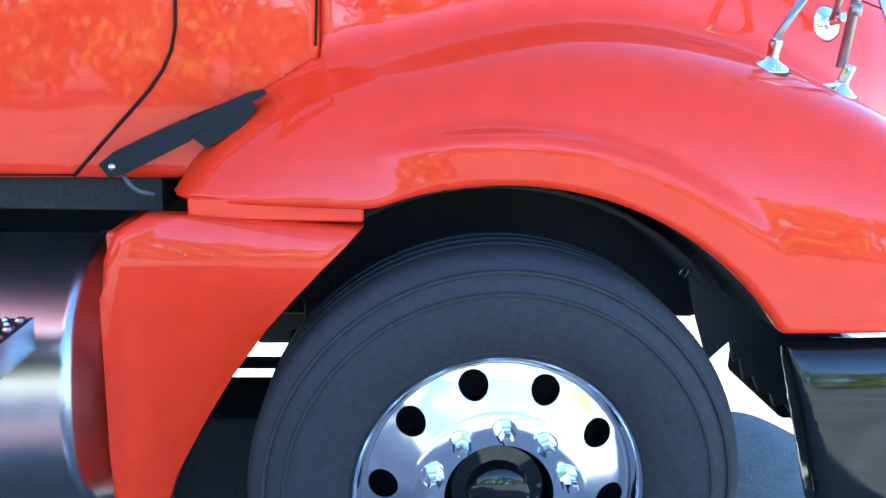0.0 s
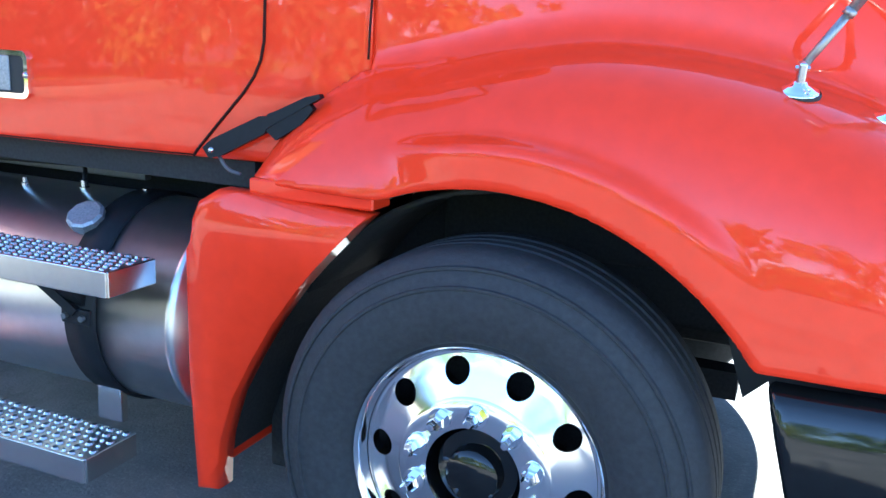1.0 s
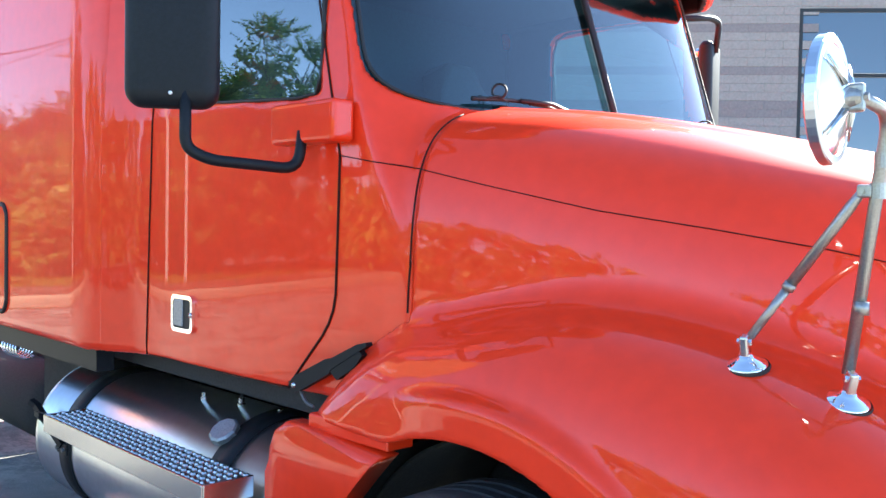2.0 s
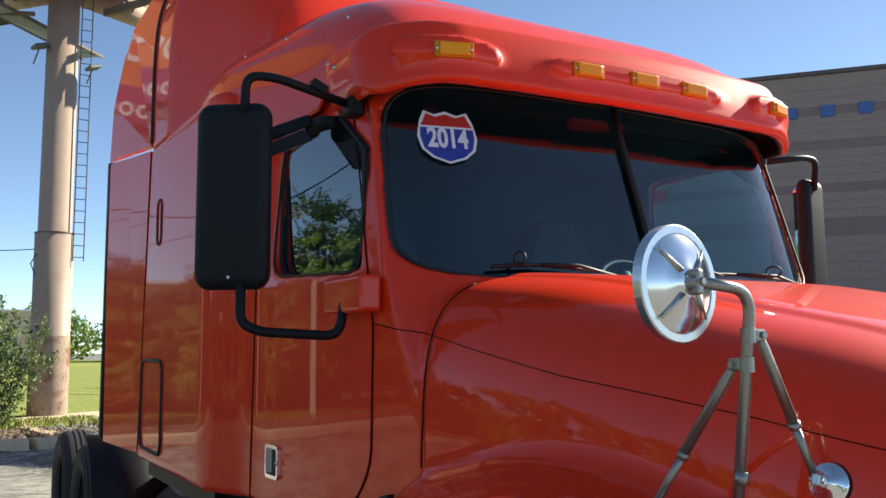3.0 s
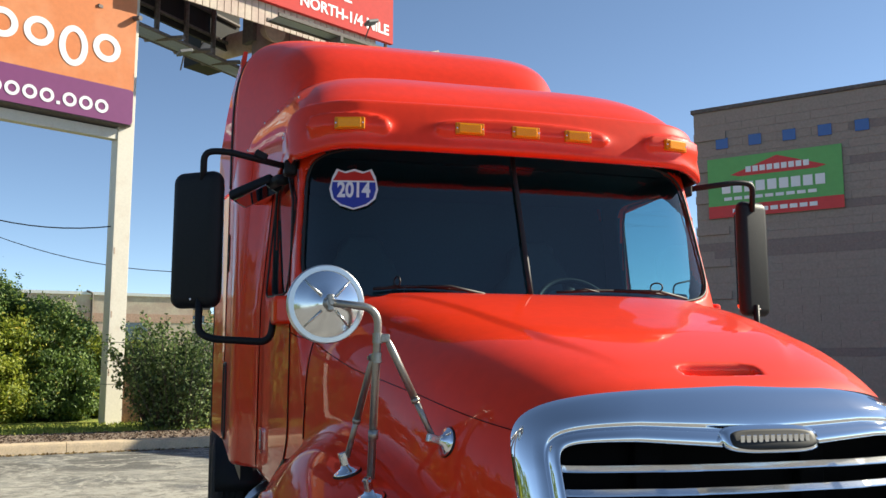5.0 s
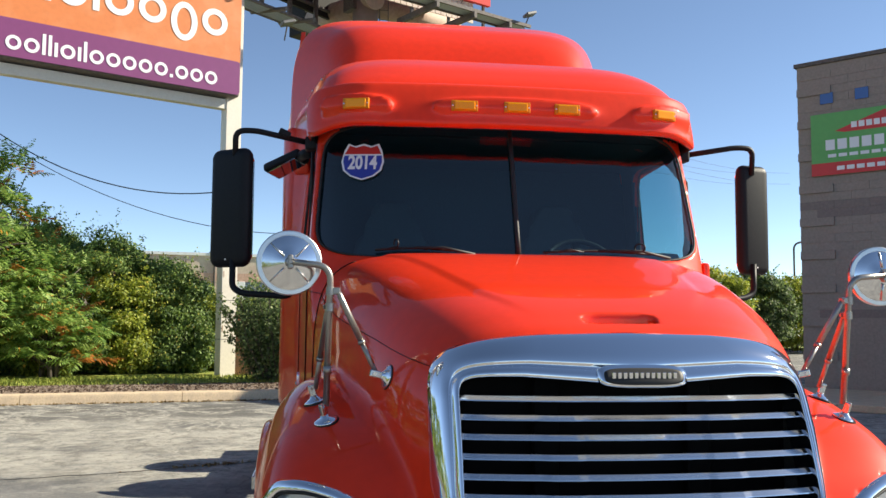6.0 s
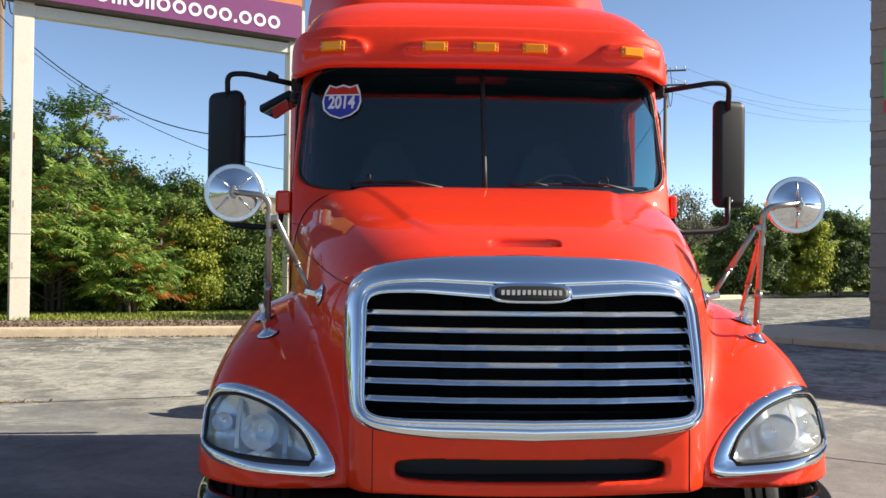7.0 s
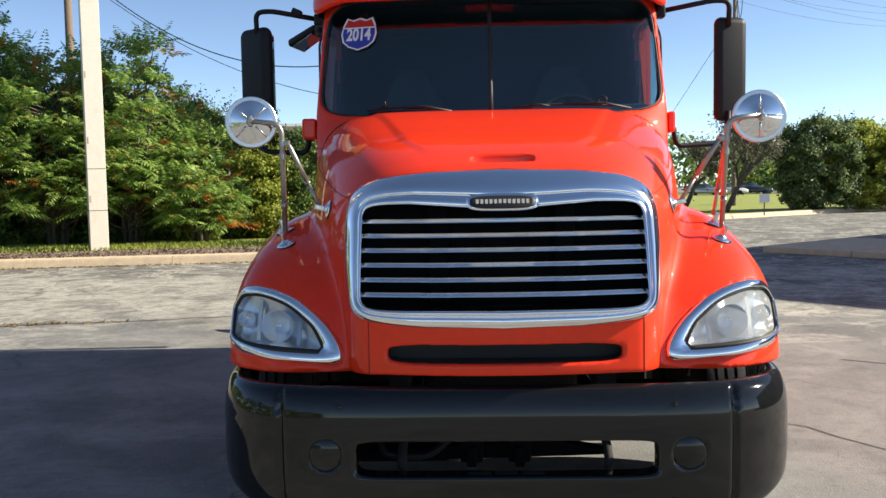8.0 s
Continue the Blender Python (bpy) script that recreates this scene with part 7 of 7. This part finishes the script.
part("cabinet", moved(box((-width - 0.35, 7.46, -0.20), (0.06, 12.4, 0.30), 0.05), sg), STEELDARK, sign)
part("purple_panel", moved(prism(rounded(-width - 0.30, 0.04, 7.50, 8.38, 0.10), 0.30, 0.33, "z"), sg), PURPLE, sign, "purple lower panel")
part("orange_panel", moved(box((-width - 0.30, 8.36, 0.30), (0.04, 12.3, 0.328)), sg), ORANGE, sign, "orange upper panel")


def ring_mark(x0, x1, z0, z1, stroke, depth0, depth1, n=28):
    """A flat oval ring with square edges."""
    bm = bmesh.new()
    cx, cz, rx, rz = (x0 + x1) / 2, (z0 + z1) / 2, (x1 - x0) / 2, (z1 - z0) / 2
    rows = []
    for k in range(n):
        a = 2 * math.pi * k / n
        c, s_ = math.cos(a), math.sin(a)
        rows.append([bm.verts.new(p) for p in ((cx + rx * c, cz + rz * s_, depth0), (cx + rx * c, cz + rz * s_, depth1),
                                               (cx + (rx - stroke) * c, cz + (rz - stroke) * s_, depth1), (cx + (rx - stroke) * c, cz + (rz - stroke) * s_, depth0))])
    for k in range(n):
        a, b = rows[k], rows[(k + 1) % n]
        for i in range(4):
            bm.faces.new((a[i], b[i], b[(i + 1) % 4], a[(i + 1) % 4]))
    return bm


def blank_marks(pattern, x1, base, xh, mat, parent, z=0.34, m=sg):
    """Plain rings and bars in a row: o a ring, l a tall bar, i a low bar, q a deep ring, . a dot."""
    x = x1
    for ch in reversed(pattern):
        w = {"o": 0.98, "q": 0.98, "l": 0.22, "i": 0.22, ".": 0.24}[ch] * xh
        lo, hi = {"l": (0, 1.45), "q": (-0.42, 1.0), ".": (0, 0.24)}.get(ch, (0, 1.0))
        if ch in "oq":
            bm = ring_mark(x - w, x, base + lo * xh, base + hi * xh, 0.215 * xh, z - 0.012, z)
        else:
            bm = prism(rounded(x - w, x, base + lo * xh, base + hi * xh, w * 0.12, 3), z - 0.012, z, "z")
        part("mark", moved(bm, m), mat, parent)
        x -= w + 0.17 * xh


blank_marks("oollioilooooo.ooo", -0.58, 7.66, 0.335, WHITE, sign)
blank_marks("oloiooqo", -0.34, 8.95, 0.70, WHITE, sign)

cabinet = thing("utility_cabinet", "weathered brown metal cabinet behind the sign post", "cabinet", (-20.3, -2.95, 0.15))
part("body", box((-0.25, -0.24, 0.0), (0.25, 0.24, 1.65), 0.02), material("rusty_brown", (0.13, 0.075, 0.05), rough=0.8, vary=0.3, scale=4, second=(0.22, 0.12, 0.07)), cabinet)
part("lid", box((-0.28, -0.27, 1.65), (0.28, 0.27, 1.70), 0.01), STEELDARK, cabinet)

# ---- the billboard on its column ----
bb = thing("billboard", "tall steel column carrying a billboard with a red panel", "billboard")
PX, PY = -22.4, 0.23
part("column", moved(join(lathe([(0.0, 11.6), (0.385, 11.6), (0.405, 4.62), (0.455, 4.60), (0.465, 4.60), (0.465, 0.0)], 40, "z")), Matrix.Translation((PX, PY, 0.1))), material("tan_column_paint", (0.37, 0.27, 0.21), rough=0.6, vary=0.05, scale=1.2, second=(0.31, 0.21, 0.15), mask=(0.55, 0.80)), bb, "tan painted column, rusty near the ground", True)
part("joint_ring", moved(lathe([(0.405, 4.625), (0.476, 4.622), (0.476, 4.585), (0.466, 4.580)], 40, "z"), Matrix.Translation((PX, PY, 0.1))), STEELDARK, bb, "dark rusty flange where the column narrows")
part("rust_ring", moved(lathe([(0.474, 0.0), (0.474, 0.3), (0.474, 1.98), (0.466, 2.0)], 40, "z"), Matrix.Translation((PX, PY, 0.1))), material("rusty_steel", (0.36, 0.26, 0.19), rough=0.85, vary=0.2, scale=2.5, second=(0.22, 0.11, 0.06), mask=(0.52, 0.64)), bb, "rusty lower sleeve", True)
for s in (-1, 1):
    part("ladder_rail", tube([(PX + 0.25, PY + 0.55 + 0.13 * s, 4.0), (PX + 0.25, PY + 0.55 + 0.13 * s, 11.4)], 0.016, 6), STEELDARK, bb)
for k in range(24):
    z = 4.1 + 0.3 * k
    part("rung", tube([(PX + 0.25, PY + 0.42, z), (PX + 0.25, PY + 0.68, z)], 0.012, 5), STEELDARK, bb)
BC = Vector((PX, PY, 0))
D1, D2 = Vector((0.73, -0.68, 0)).normalized(), Vector((0.5, -0.86, 0)).normalized()   # the runs of its two faces
N1, N2 = Vector((-D1.y, D1.x, 0)), Vector((-D2.y, D2.x, 0))


def spot(d, n, along, off, z):
    return BC + d * along + n * off + Vector((0, 0, z))


def slab_along(d, n, a0, a1, o0, o1, z0, z1):
    """A flat piece along one face of the billboard."""
    m = Matrix((d, n, (0, 0, 1))).transposed().to_4x4()
    m.translation = BC
    return moved(box((a0, o0, z0), (a1, o1, z1)), m)


part("hub", tube([spot(D2, N2, 0.0, -0.9, 11.30), spot(D2, N2, 0.0, 0.48, 11.30)], 0.33, 28), RUST, bb, "", True)
part("hub_cap", tube([spot(D2, N2, 0.0, 0.48, 11.30), spot(D2, N2, 0.0, 0.51, 11.30)], 0.35, 32), PALEWALL, bb, "pale round end cap")
part("hub_box", slab_along(D2, N2, 0.30, 0.50, -0.45, 0.10, 11.0, 12.2), STEELDARK, bb)
part("torsion_tube", tube([BC + Vector((0, 0, 11.25)), BC + Vector((-2.0, -1.75, 11.25))], 0.35, 24), RUST, bb, "tan torsion tube", True)
part("torsion_tube", tube([BC + Vector((0, 0, 11.25)), BC + Vector((-1.6, 3.0, 11.25))], 0.33, 24), RUST, bb, "", True)
# near-black colour puts the shade of the underside into the girder
part("machine_box", moved(box((-0.4, -0.5, 10.8), (0.4, 0.5, 12.4), 0.03), pose(PX - 2.2, PY - 1.72, 0, 0, 0, 40)), DARK, bb, "steel box girder, coloured dark for its shaded underside")
# the face that looks the other way, seen from behind; its shade is put into the colour
part("back_panel", slab_along(D1, N1, -0.4, 5.4, -1.45, -1.35, 11.0, 13.9), DARK, bb, "back of the second board, coloured dark for its shade")
for a in (0.9, 2.0, 3.1, 4.6):
    part("upright", tube([spot(D1, N1, a, -1.2, 10.3), spot(D1, N1, a, -1.2, 13.6)], 0.075, 6), STEELDARK, bb)
    part("outrigger", tube([spot(D1, N1, a, -1.6, 10.40), spot(D1, N1, a, -0.2, 10.22)], 0.07, 6), STEELDARK, bb)
for z in (11.2, 11.9, 12.6):
    part("stringer", tube([spot(D1, N1, -0.3, -1.28, z), spot(D1, N1, 5.3, -1.28, z)], 0.06, 6), STEELDARK, bb)
MESHGREY = material("galvanised_grating", (0.30, 0.34, 0.40), rough=0.6, vary=0.2, scale=20)
part("walkway", join(*[slab_along(D1, N1, -2.6 + 0.085 * k, -2.555 + 0.085 * k, -1.3, -0.7, 10.29, 10.32) for k in range(94)]), MESHGREY, bb, "grey open grating catwalk")
for o in (-1.32, -0.68):
    part("rail", slab_along(D1, N1, -2.7, 5.5, o - 0.03, o + 0.03, 10.27, 10.35), STEELDARK, bb)
# the face towards the lot: red panel over a slatted apron
for k in range(34):
    a = -3.1 + 0.215 * k
    part("slat", slab_along(D2, N2, a, a + 0.19, 1.36, 1.40, 10.95, 11.66), PALEWALL, bb, "weathered tan slat" if k == 0 else "")
board = part("board", slab_along(D2, N2, -3.68, 6.5, 1.42, 1.56, 11.58, 15.6), material("red_board", (0.55, 0.035, 0.03), rough=0.8, vary=0.05, scale=1), bb, "red advertising panel with white words")
m_ = Matrix((-D2, (0, 0, 1), N2)).transposed().to_4x4()
m_.translation = spot(D2, N2, 0, 1.565, 0)
for words, x, z, size in (("NORTH-1/4 MILE", 3.50, 11.82, 0.46), ("HERE", 2.0, 12.42, 0.46)):
    line = bpy.data.curves.new("caption", "FONT")
    line.body, line.size, line.extrude, line.align_x, line.offset = words, size, 0.004, "RIGHT", 0.012
    line.materials.append(WHITE)
    put("caption", line, bb, m_ @ Matrix.Translation((x, z, 0.0)))
part("walkway", slab_along(D2, N2, -4.4, 1.2, 2.0, 2.5, 10.84, 10.87), MESHGREY, bb)
for o in (1.98, 2.52):
    part("rail", slab_along(D2, N2, -4.5, 1.3, o - 0.035, o + 0.035, 10.80, 10.90), STEELDARK, bb)
for a in (-3.6, -2.2, -0.8):
    part("outrigger", slab_along(D2, N2, a - 0.05, a + 0.05, 0.6, 2.6, 10.62, 10.80), STEELDARK, bb)
    part("upright", tube([spot(D2, N2, a, 1.30, 10.6), spot(D2, N2, a, 1.30, 14.5)], 0.06, 6), STEELDARK, bb)
# floodlights coloured grey to stand for their shaded undersides
for p in (spot(D2, N2, -1.75, 2.75, 11.42), spot(D2, N2, -4.3, 2.7, 11.15), spot(D1, N1, 3.0, -0.25, 9.85), spot(D1, N1, 0.55, -0.25, 9.5), spot(D1, N1, -1.6, -0.2, 9.6)):
    part("floodlight", moved(box((-0.20, -0.13, -0.045), (0.20, 0.13, 0.045), 0.02), pose(p.x, p.y, p.z, 15, 20, -60)), STEELGREY, bb, "small floodlight on an arm")
    part("lamp_arm", tube([p, p + Vector((-0.45, -0.1, -0.35))], 0.02, 5), STEELDARK, bb)
part("cable", tube([(PX + 0.2, PY - 0.42, 4.15), (PX + 0.25, PY - 0.55, 3.9), (PX + 0.2, PY - 0.43, 3.6)], 0.015, 5), WIRE, bb)

# ---- the block building ----
hall = thing("block_building", "tan split-block commercial building with darker bands and a shop window", "building", (-16.2, 10.62, 0))
ca = math.degrees(math.atan2(0.65, 0.76))
hall.matrix_basis = pose(-16.2, 10.62, 0, 0, 0, ca)   # local x along its front wall, -y towards the lot
HT, LEN, LOW = 7.95, 34.0, 2.9   # a tall front wall; the hall behind it is lower


def hall_part(name, bm, mat, label=""):
    return part(name, bm, mat, hall, label)


hall_part("wall", join(box((0, 0.0, 0), (11.2, 0.4, HT)), box((11.2, 0.0, 0), (19.4, 0.4, 2.6)), box((11.2, 0.0, 6.75), (19.4, 0.4, HT)), box((19.4, 0, 0), (LEN, 0.4, HT)),
                       box((0, 0.4, 0), (0.4, 18, LOW)), box((LEN - 0.4, 0.4, 0), (LEN, 18, LOW)), box((0.4, 17.6, 0), (LEN - 0.4, 18, LOW))), BLOCKS, "tan split-face block wall")
hall_part("coping", join(box((-0.06, -0.06, HT), (LEN + 0.06, 0.46, HT + 0.10), 0.01), box((-0.06, 0.46, LOW), (0.46, 18, LOW + 0.10), 0.01)), STEELDARK, "thin metal coping")
hall_part("flat_roof", box((0.38, 0.38, LOW - 0.3), (LEN - 0.38, 17.62, LOW - 0.2)), STEELDARK)
bl, bd = bmesh.new(), bmesh.new()
rb = random.Random(4)
for j in range(39):
    z = 0.2 * j
    for i in range(int(LEN / 0.8)):
        x = 0.8 * i + (0.4 if j % 2 else 0)
        if 10.8 < x < 19.6 and 2.4 < z < 6.75:
            continue
        dark = (21 <= j <= 22) or j in (9,) or (x > 3.1 and j in (26, 31, 35))
        tgt = bd if dark else bl
        out = -0.012 if dark else -0.012 - 0.006 * rb.random()
        if x < 0.8 and j % 4 == 0:
            out -= 0.05
        x0, x1, z0, z1 = x + 0.002, min(x + 0.798, LEN), z + 0.003, z + 0.197
        v = [tgt.verts.new(c) for c in ((x0, out, z0), (x1, out, z0), (x1, out, z1), (x0, out, z1), (x0, 0.004, z0), (x1, 0.004, z0), (x1, 0.004, z1), (x0, 0.004, z1))]
        for f in ((0, 1, 2, 3), (0, 4, 5, 1), (1, 5, 6, 2), (2, 6, 7, 3), (3, 7, 4, 0)):
            tgt.faces.new([v[q_] for q_ in f])
tagged(hall_part("wall_coursing", bl, BLOCKS), kind="stuff")
tagged(hall_part("band_coursing", bd, BLOCKDARK, "darker brown block bands"), kind="stuff")
BLUEGLASS = material("blue_tile", (0.03, 0.09, 0.30), rough=0.15, coat=0.6)
for k in range(12):
    x = 0.70 + 0.80 * k
    hall_part("blue_tile", box((x - 0.15, -0.05, 6.95), (x + 0.15, -0.02, 7.22), 0.004, 1), BLUEGLASS)
ban = hall_part("banner", box((0.33, -0.09, 5.20), (3.45, -0.06, 6.70), 0.004, 1), GREENSIGN, "green and red banner with plain white bars")
part("red_strip", box((0.33, -0.096, 5.20), (3.45, -0.0905, 5.50)), REDSIGN, ban)
part("red_roof_mark", prism([(0.9, 6.25), (2.0, 6.62), (3.1, 6.25), (2.9, 6.20), (1.1, 6.20)], -0.098, -0.0905, "y"), REDSIGN, ban)
for x0, x1, z0, z1 in ((1.25, 2.75, 6.28, 6.42), (0.65, 3.1, 5.80, 6.05), (0.7, 2.9, 5.62, 5.70), (0.9, 2.9, 5.30, 5.40)):
    n_ = 9
    for k in range(n_):
        a0 = x0 + (x1 - x0) * (k + 0.08) / n_
        part("bar", box((a0, -0.105, z0), (x0 + (x1 - x0) * (k + 0.86) / n_, -0.0985, z1), 0.002, 1), WHITE, ban)
shop = hall_part("shop_window", join(*[box((11.2 + 2.05 * k - 0.04, -0.02, 2.6), (11.2 + 2.05 * k + 0.04, 0.12, 6.75)) for k in range(5)],
                                     *[box((11.24, -0.018, z - 0.04), (19.36, 0.118, z + 0.04)) for z in (2.64, 3.3, 5.2, 6.71)]), SEAMBLACK, "black window frame")
for k in range(4):
    for z0, z1 in ((2.7, 3.25), (3.35, 5.15), (5.25, 6.66)):
        part("pane", box((11.25 + 2.05 * k, 0.03, z0), (13.2 + 2.05 * k, 0.05, z1)), WINDOWGLASS, shop)
walkslab = thing("pavement", "pale concrete pavement in front of the building", "pavement", kind="structure")
walkslab.matrix_basis = pose(-16.2, 10.62, 0, 0, 0, ca)
SLAB = meshed("slab", box((0.006, -4.0, 0.0), (1.994, 0.0, 0.14), 0.015, 1), CONCRETE, False)
for k in range(-1, 16):
    put("slab", SLAB, walkslab, pose(2.0 * k, 0, 0))

# ---- far buildings, poles and wires ----
store = thing("far_building", "long pale low building beyond the hedge", "building", (-46, -12, 0))
store.rotation_euler.z = radians(12)
part("wall", box((-8, -30, 0), (0, 10.5, 5.22)), PALEWALL, store, "pale block wall")
part("band", box((0.0, -30, 3.80), (0.03, 10.5, 4.25)), material("pink_band", (0.56, 0.36, 0.28), rough=0.9, vary=0.15, scale=2), store)
part("coping", box((-8.1, -30.1, 5.22), (0.08, 10.6, 5.38)), WHITE, store, "white metal coping")
part("roof_unit", box((-4, -10, 5.36), (-3, -7.6, 5.7), 0.03), STEELDARK, store)
part("door", box((0.0, 5.2, 0.1), (0.05, 6.6, 2.9)), STEELDARK, store)
part("tall_opening", box((0.0, 6.9, 0.1), (0.05, 8.1, 3.75)), WINDOWGLASS, store, "tall dark glazed opening")
part("opening_jamb", box((0.0, 6.45, 0.1), (0.10, 6.9, 3.80), 0.01), WHITE, store, "pale jamb of the opening")
part("downspout", tube(bend([(0.06, 5.2, 0.1), (0.06, 5.2, 5.30), (0.06, 4.9, 5.42)], 0.08), 0.06, 8), STEELDARK, store, "dark downspout", True)
store2 = thing("far_building", "pale low building with a tan roof structure", "building", (-95, 2, 0))
part("wall", box((-10, -9, 0), (0, 7, 5.6)), PALEWALL, store2)
part("coping", box((-10.1, -9.1, 5.6), (0.1, 7.1, 5.75)), WHITE, store2)
TANWALL = material("tan_metal_siding", (0.52, 0.36, 0.20), rough=0.8, vary=0.15, scale=1.0)
part("upper_wall", box((-9, -6, 5.75), (-2, -2.2, 7.25)), TANWALL, store2, "tan clad roof structure")
part("upper_wall", box((-9, -2.2, 5.75), (-2.3, 1, 6.85)), TANWALL, store2)
part("upper_coping", box((-9.1, -6.1, 7.25), (-1.8, -2.2, 7.5)), STEELDARK, store2)
part("dark_opening", box((-2.0, -5.4, 5.8), (-1.95, -2.8, 6.6)), WINDOWGLASS, store2)
for k in range(5):
    part("window", box((-0.02, -7.6 + 2.8 * k, 1.2), (0.03, -5.8 + 2.8 * k, 3.0)), WINDOWGLASS, store2)


def utility_pole(at, height, arm_turn):
    ob = thing("utility_pole", "weathered wooden utility pole with cross arms and insulators", "pole", (at[0], at[1], 0.0))
    part("pole", lathe([(0.0, height), (0.11, height), (0.15, 0.0)], 14, "z"), WOODPOLE, ob, "", True)
    for k, z in enumerate((height - 0.4, height - 1.3)):
        part("cross_arm", moved(box((-1.25, -0.05, z - 0.05), (1.25, 0.05, z + 0.05)), pose(0, 0, 0, 0, 0, arm_turn)), WOODPOLE, ob)
        for x in (-1.15, -0.6, 0.6, 1.15):
            part("insulator", moved(lathe([(0.0, 0.2), (0.05, 0.18), (0.05, 0.08), (0.03, 0.0)], 10, "z"), pose(0, 0, 0, 0, 0, arm_turn) @ Matrix.Translation((x, 0, z + 0.07))), WHITEPAINT, ob, "", True)
    for s in (-1, 1):
        part("jumper", tube(bend([(0.6 * s, 0.1, height - 0.3), (0.75 * s, 0.25, height - 1.9), (0.2 * s, 0.25, height - 2.9), (0.05 * s, 0.14, height - 1.6)], 0.5), 0.022, 5), WIRE, ob, "", True)
    return ob


utility_pole((-50.0, 15.86), 14.1, 75)
utility_pole((-54.8, 34.7), 12.1, -35)
utility_pole((-24.0, -13.1), 12.0, 20)


def wire(p, q, sag, r=0.018):
    pts = []
    for k in range(25):
        t = k / 24
        v = Vector(p).lerp(Vector(q), t)
        v.z -= sag * 4 * t * (1 - t)
        pts.append(v)
    ob = part("cable", tube(pts, r, 5), WIRE, None, "", True)
    tagged(ob, "black overhead cable slung between poles", "cable", group="overhead cables")


wire((-22.0, -13.0, 9.5), (-19.6, -3.5, 5.0), 1.4, 0.016)
wire((-25.0, -13.0, 8.7), (-22.4, -0.1, 4.3), 1.45, 0.012)
for dz in (0.0, -0.9):
    for s in (-1, 1):
        wire((-50.0 + 0.3 * s, 15.86 + 1.1 * s, 13.85 + dz), (-63.9 + 0.3 * s, 36.1 + 1.1 * s, 14.00 + dz), 0.7, 0.009)
wire((-50.0, 15.86, 11.50), (-67.9, 12.8, 2.2), 0.0, 0.016)
street = thing("street_lamp", "thin grey street lamp with a curved arm", "street lamp", (-62, 36.5, 0))
part("pole", tube(bend([(0, 0, 0), (0, 0, 8.0), (0, 1.8, 8.4)], 0.5), 0.08, 8), STEELDARK, street, "", True)
part("head", box((-0.15, 1.6, 8.32), (0.15, 2.4, 8.46), 0.04), STEELDARK, street)


# a belt of trees along the horizon
pts, outs = [], []
for k in range(90):
    a = radians(95 + 190 * k / 90 + rng.uniform(-1, 1))
    r = rng.uniform(112, 150)
    c = np.array([r * math.cos(a), r * math.sin(a), rng.uniform(2.5, 4.5)])
    n_ = 1000
    q_ = rng.normal(0, 1, (n_, 3))
    q_ /= np.linalg.norm(q_, axis=1)[:, None]
    p_ = c + q_ * np.array([5.0, 5.0, c[2]]) * rng.uniform(0.6, 1.05, (n_, 1))
    pts.append(p_), outs.append(q_)
V, F = leaves(np.concatenate(pts), np.concatenate(outs), 0.48)
tagged(put("far_trees", tri_mesh("far_trees", V, F, LEAF)), "belt of green trees along the horizon", "trees", kind="stuff")


# ---- parked cars far off ----
def car(at, turn, mat, label):
    ob = thing("car", label, "car", (at[0], at[1], 0.0), "cars parked far off")
    ob.matrix_basis = pose(at[0], at[1], 0.0, 0, 0, turn)
    body = prism([(-2.2, 0.35), (-2.25, 0.75), (-2.0, 0.95), (-1.2, 1.0), (1.0, 0.98), (2.0, 0.82), (2.25, 0.65), (2.25, 0.35)], -0.88, 0.88, "y", 0.06)
    part("body", body, mat, ob, "", True)
    part("cabin", prism([(-1.75, 0.98), (-1.2, 1.42), (0.1, 1.45), (0.95, 0.98)], -0.75, 0.75, "y", 0.05), WINDOWGLASS, ob, "dark car windows", True)
    part("car_roof", box((-1.15, -0.66, 1.43), (0.1, 0.66, 1.48), 0.02), mat, ob)
    for x in (-1.35, 1.4):
        for s in (-1, 1):
            part("wheel", moved(lathe([(0.0, -0.1), (0.2, -0.1), (0.31, -0.09), (0.33, 0.0), (0.31, 0.09), (0.0, 0.1)], 18), Matrix.Translation((x, 0.80 * s, 0.33))), RUBBER, ob, "", True)
    return ob


SILVER = material("silver_paint", (0.55, 0.56, 0.58), rough=0.3, metal=0.6, coat=0.6)
DARKBLUE = material("dark_paint", (0.03, 0.04, 0.06), rough=0.3, coat=0.8)
LIGHTPAINT = material("white_car_paint", (0.75, 0.75, 0.74), rough=0.3, coat=0.8)
car((-88, 3.4), 80, DARKBLUE, "dark saloon car parked on the far lot")
car((-86, 0.6), 80, SILVER, "silver saloon car parked on the far lot")
car((-97, 26.5), 70, SILVER, "silver saloon car parked beyond the lawn")
car((-99, 29.5), 70, LIGHTPAINT, "white saloon car parked beyond the lawn")
car((-101, 33.0), 70, DARKBLUE, "dark saloon car parked beyond the lawn")
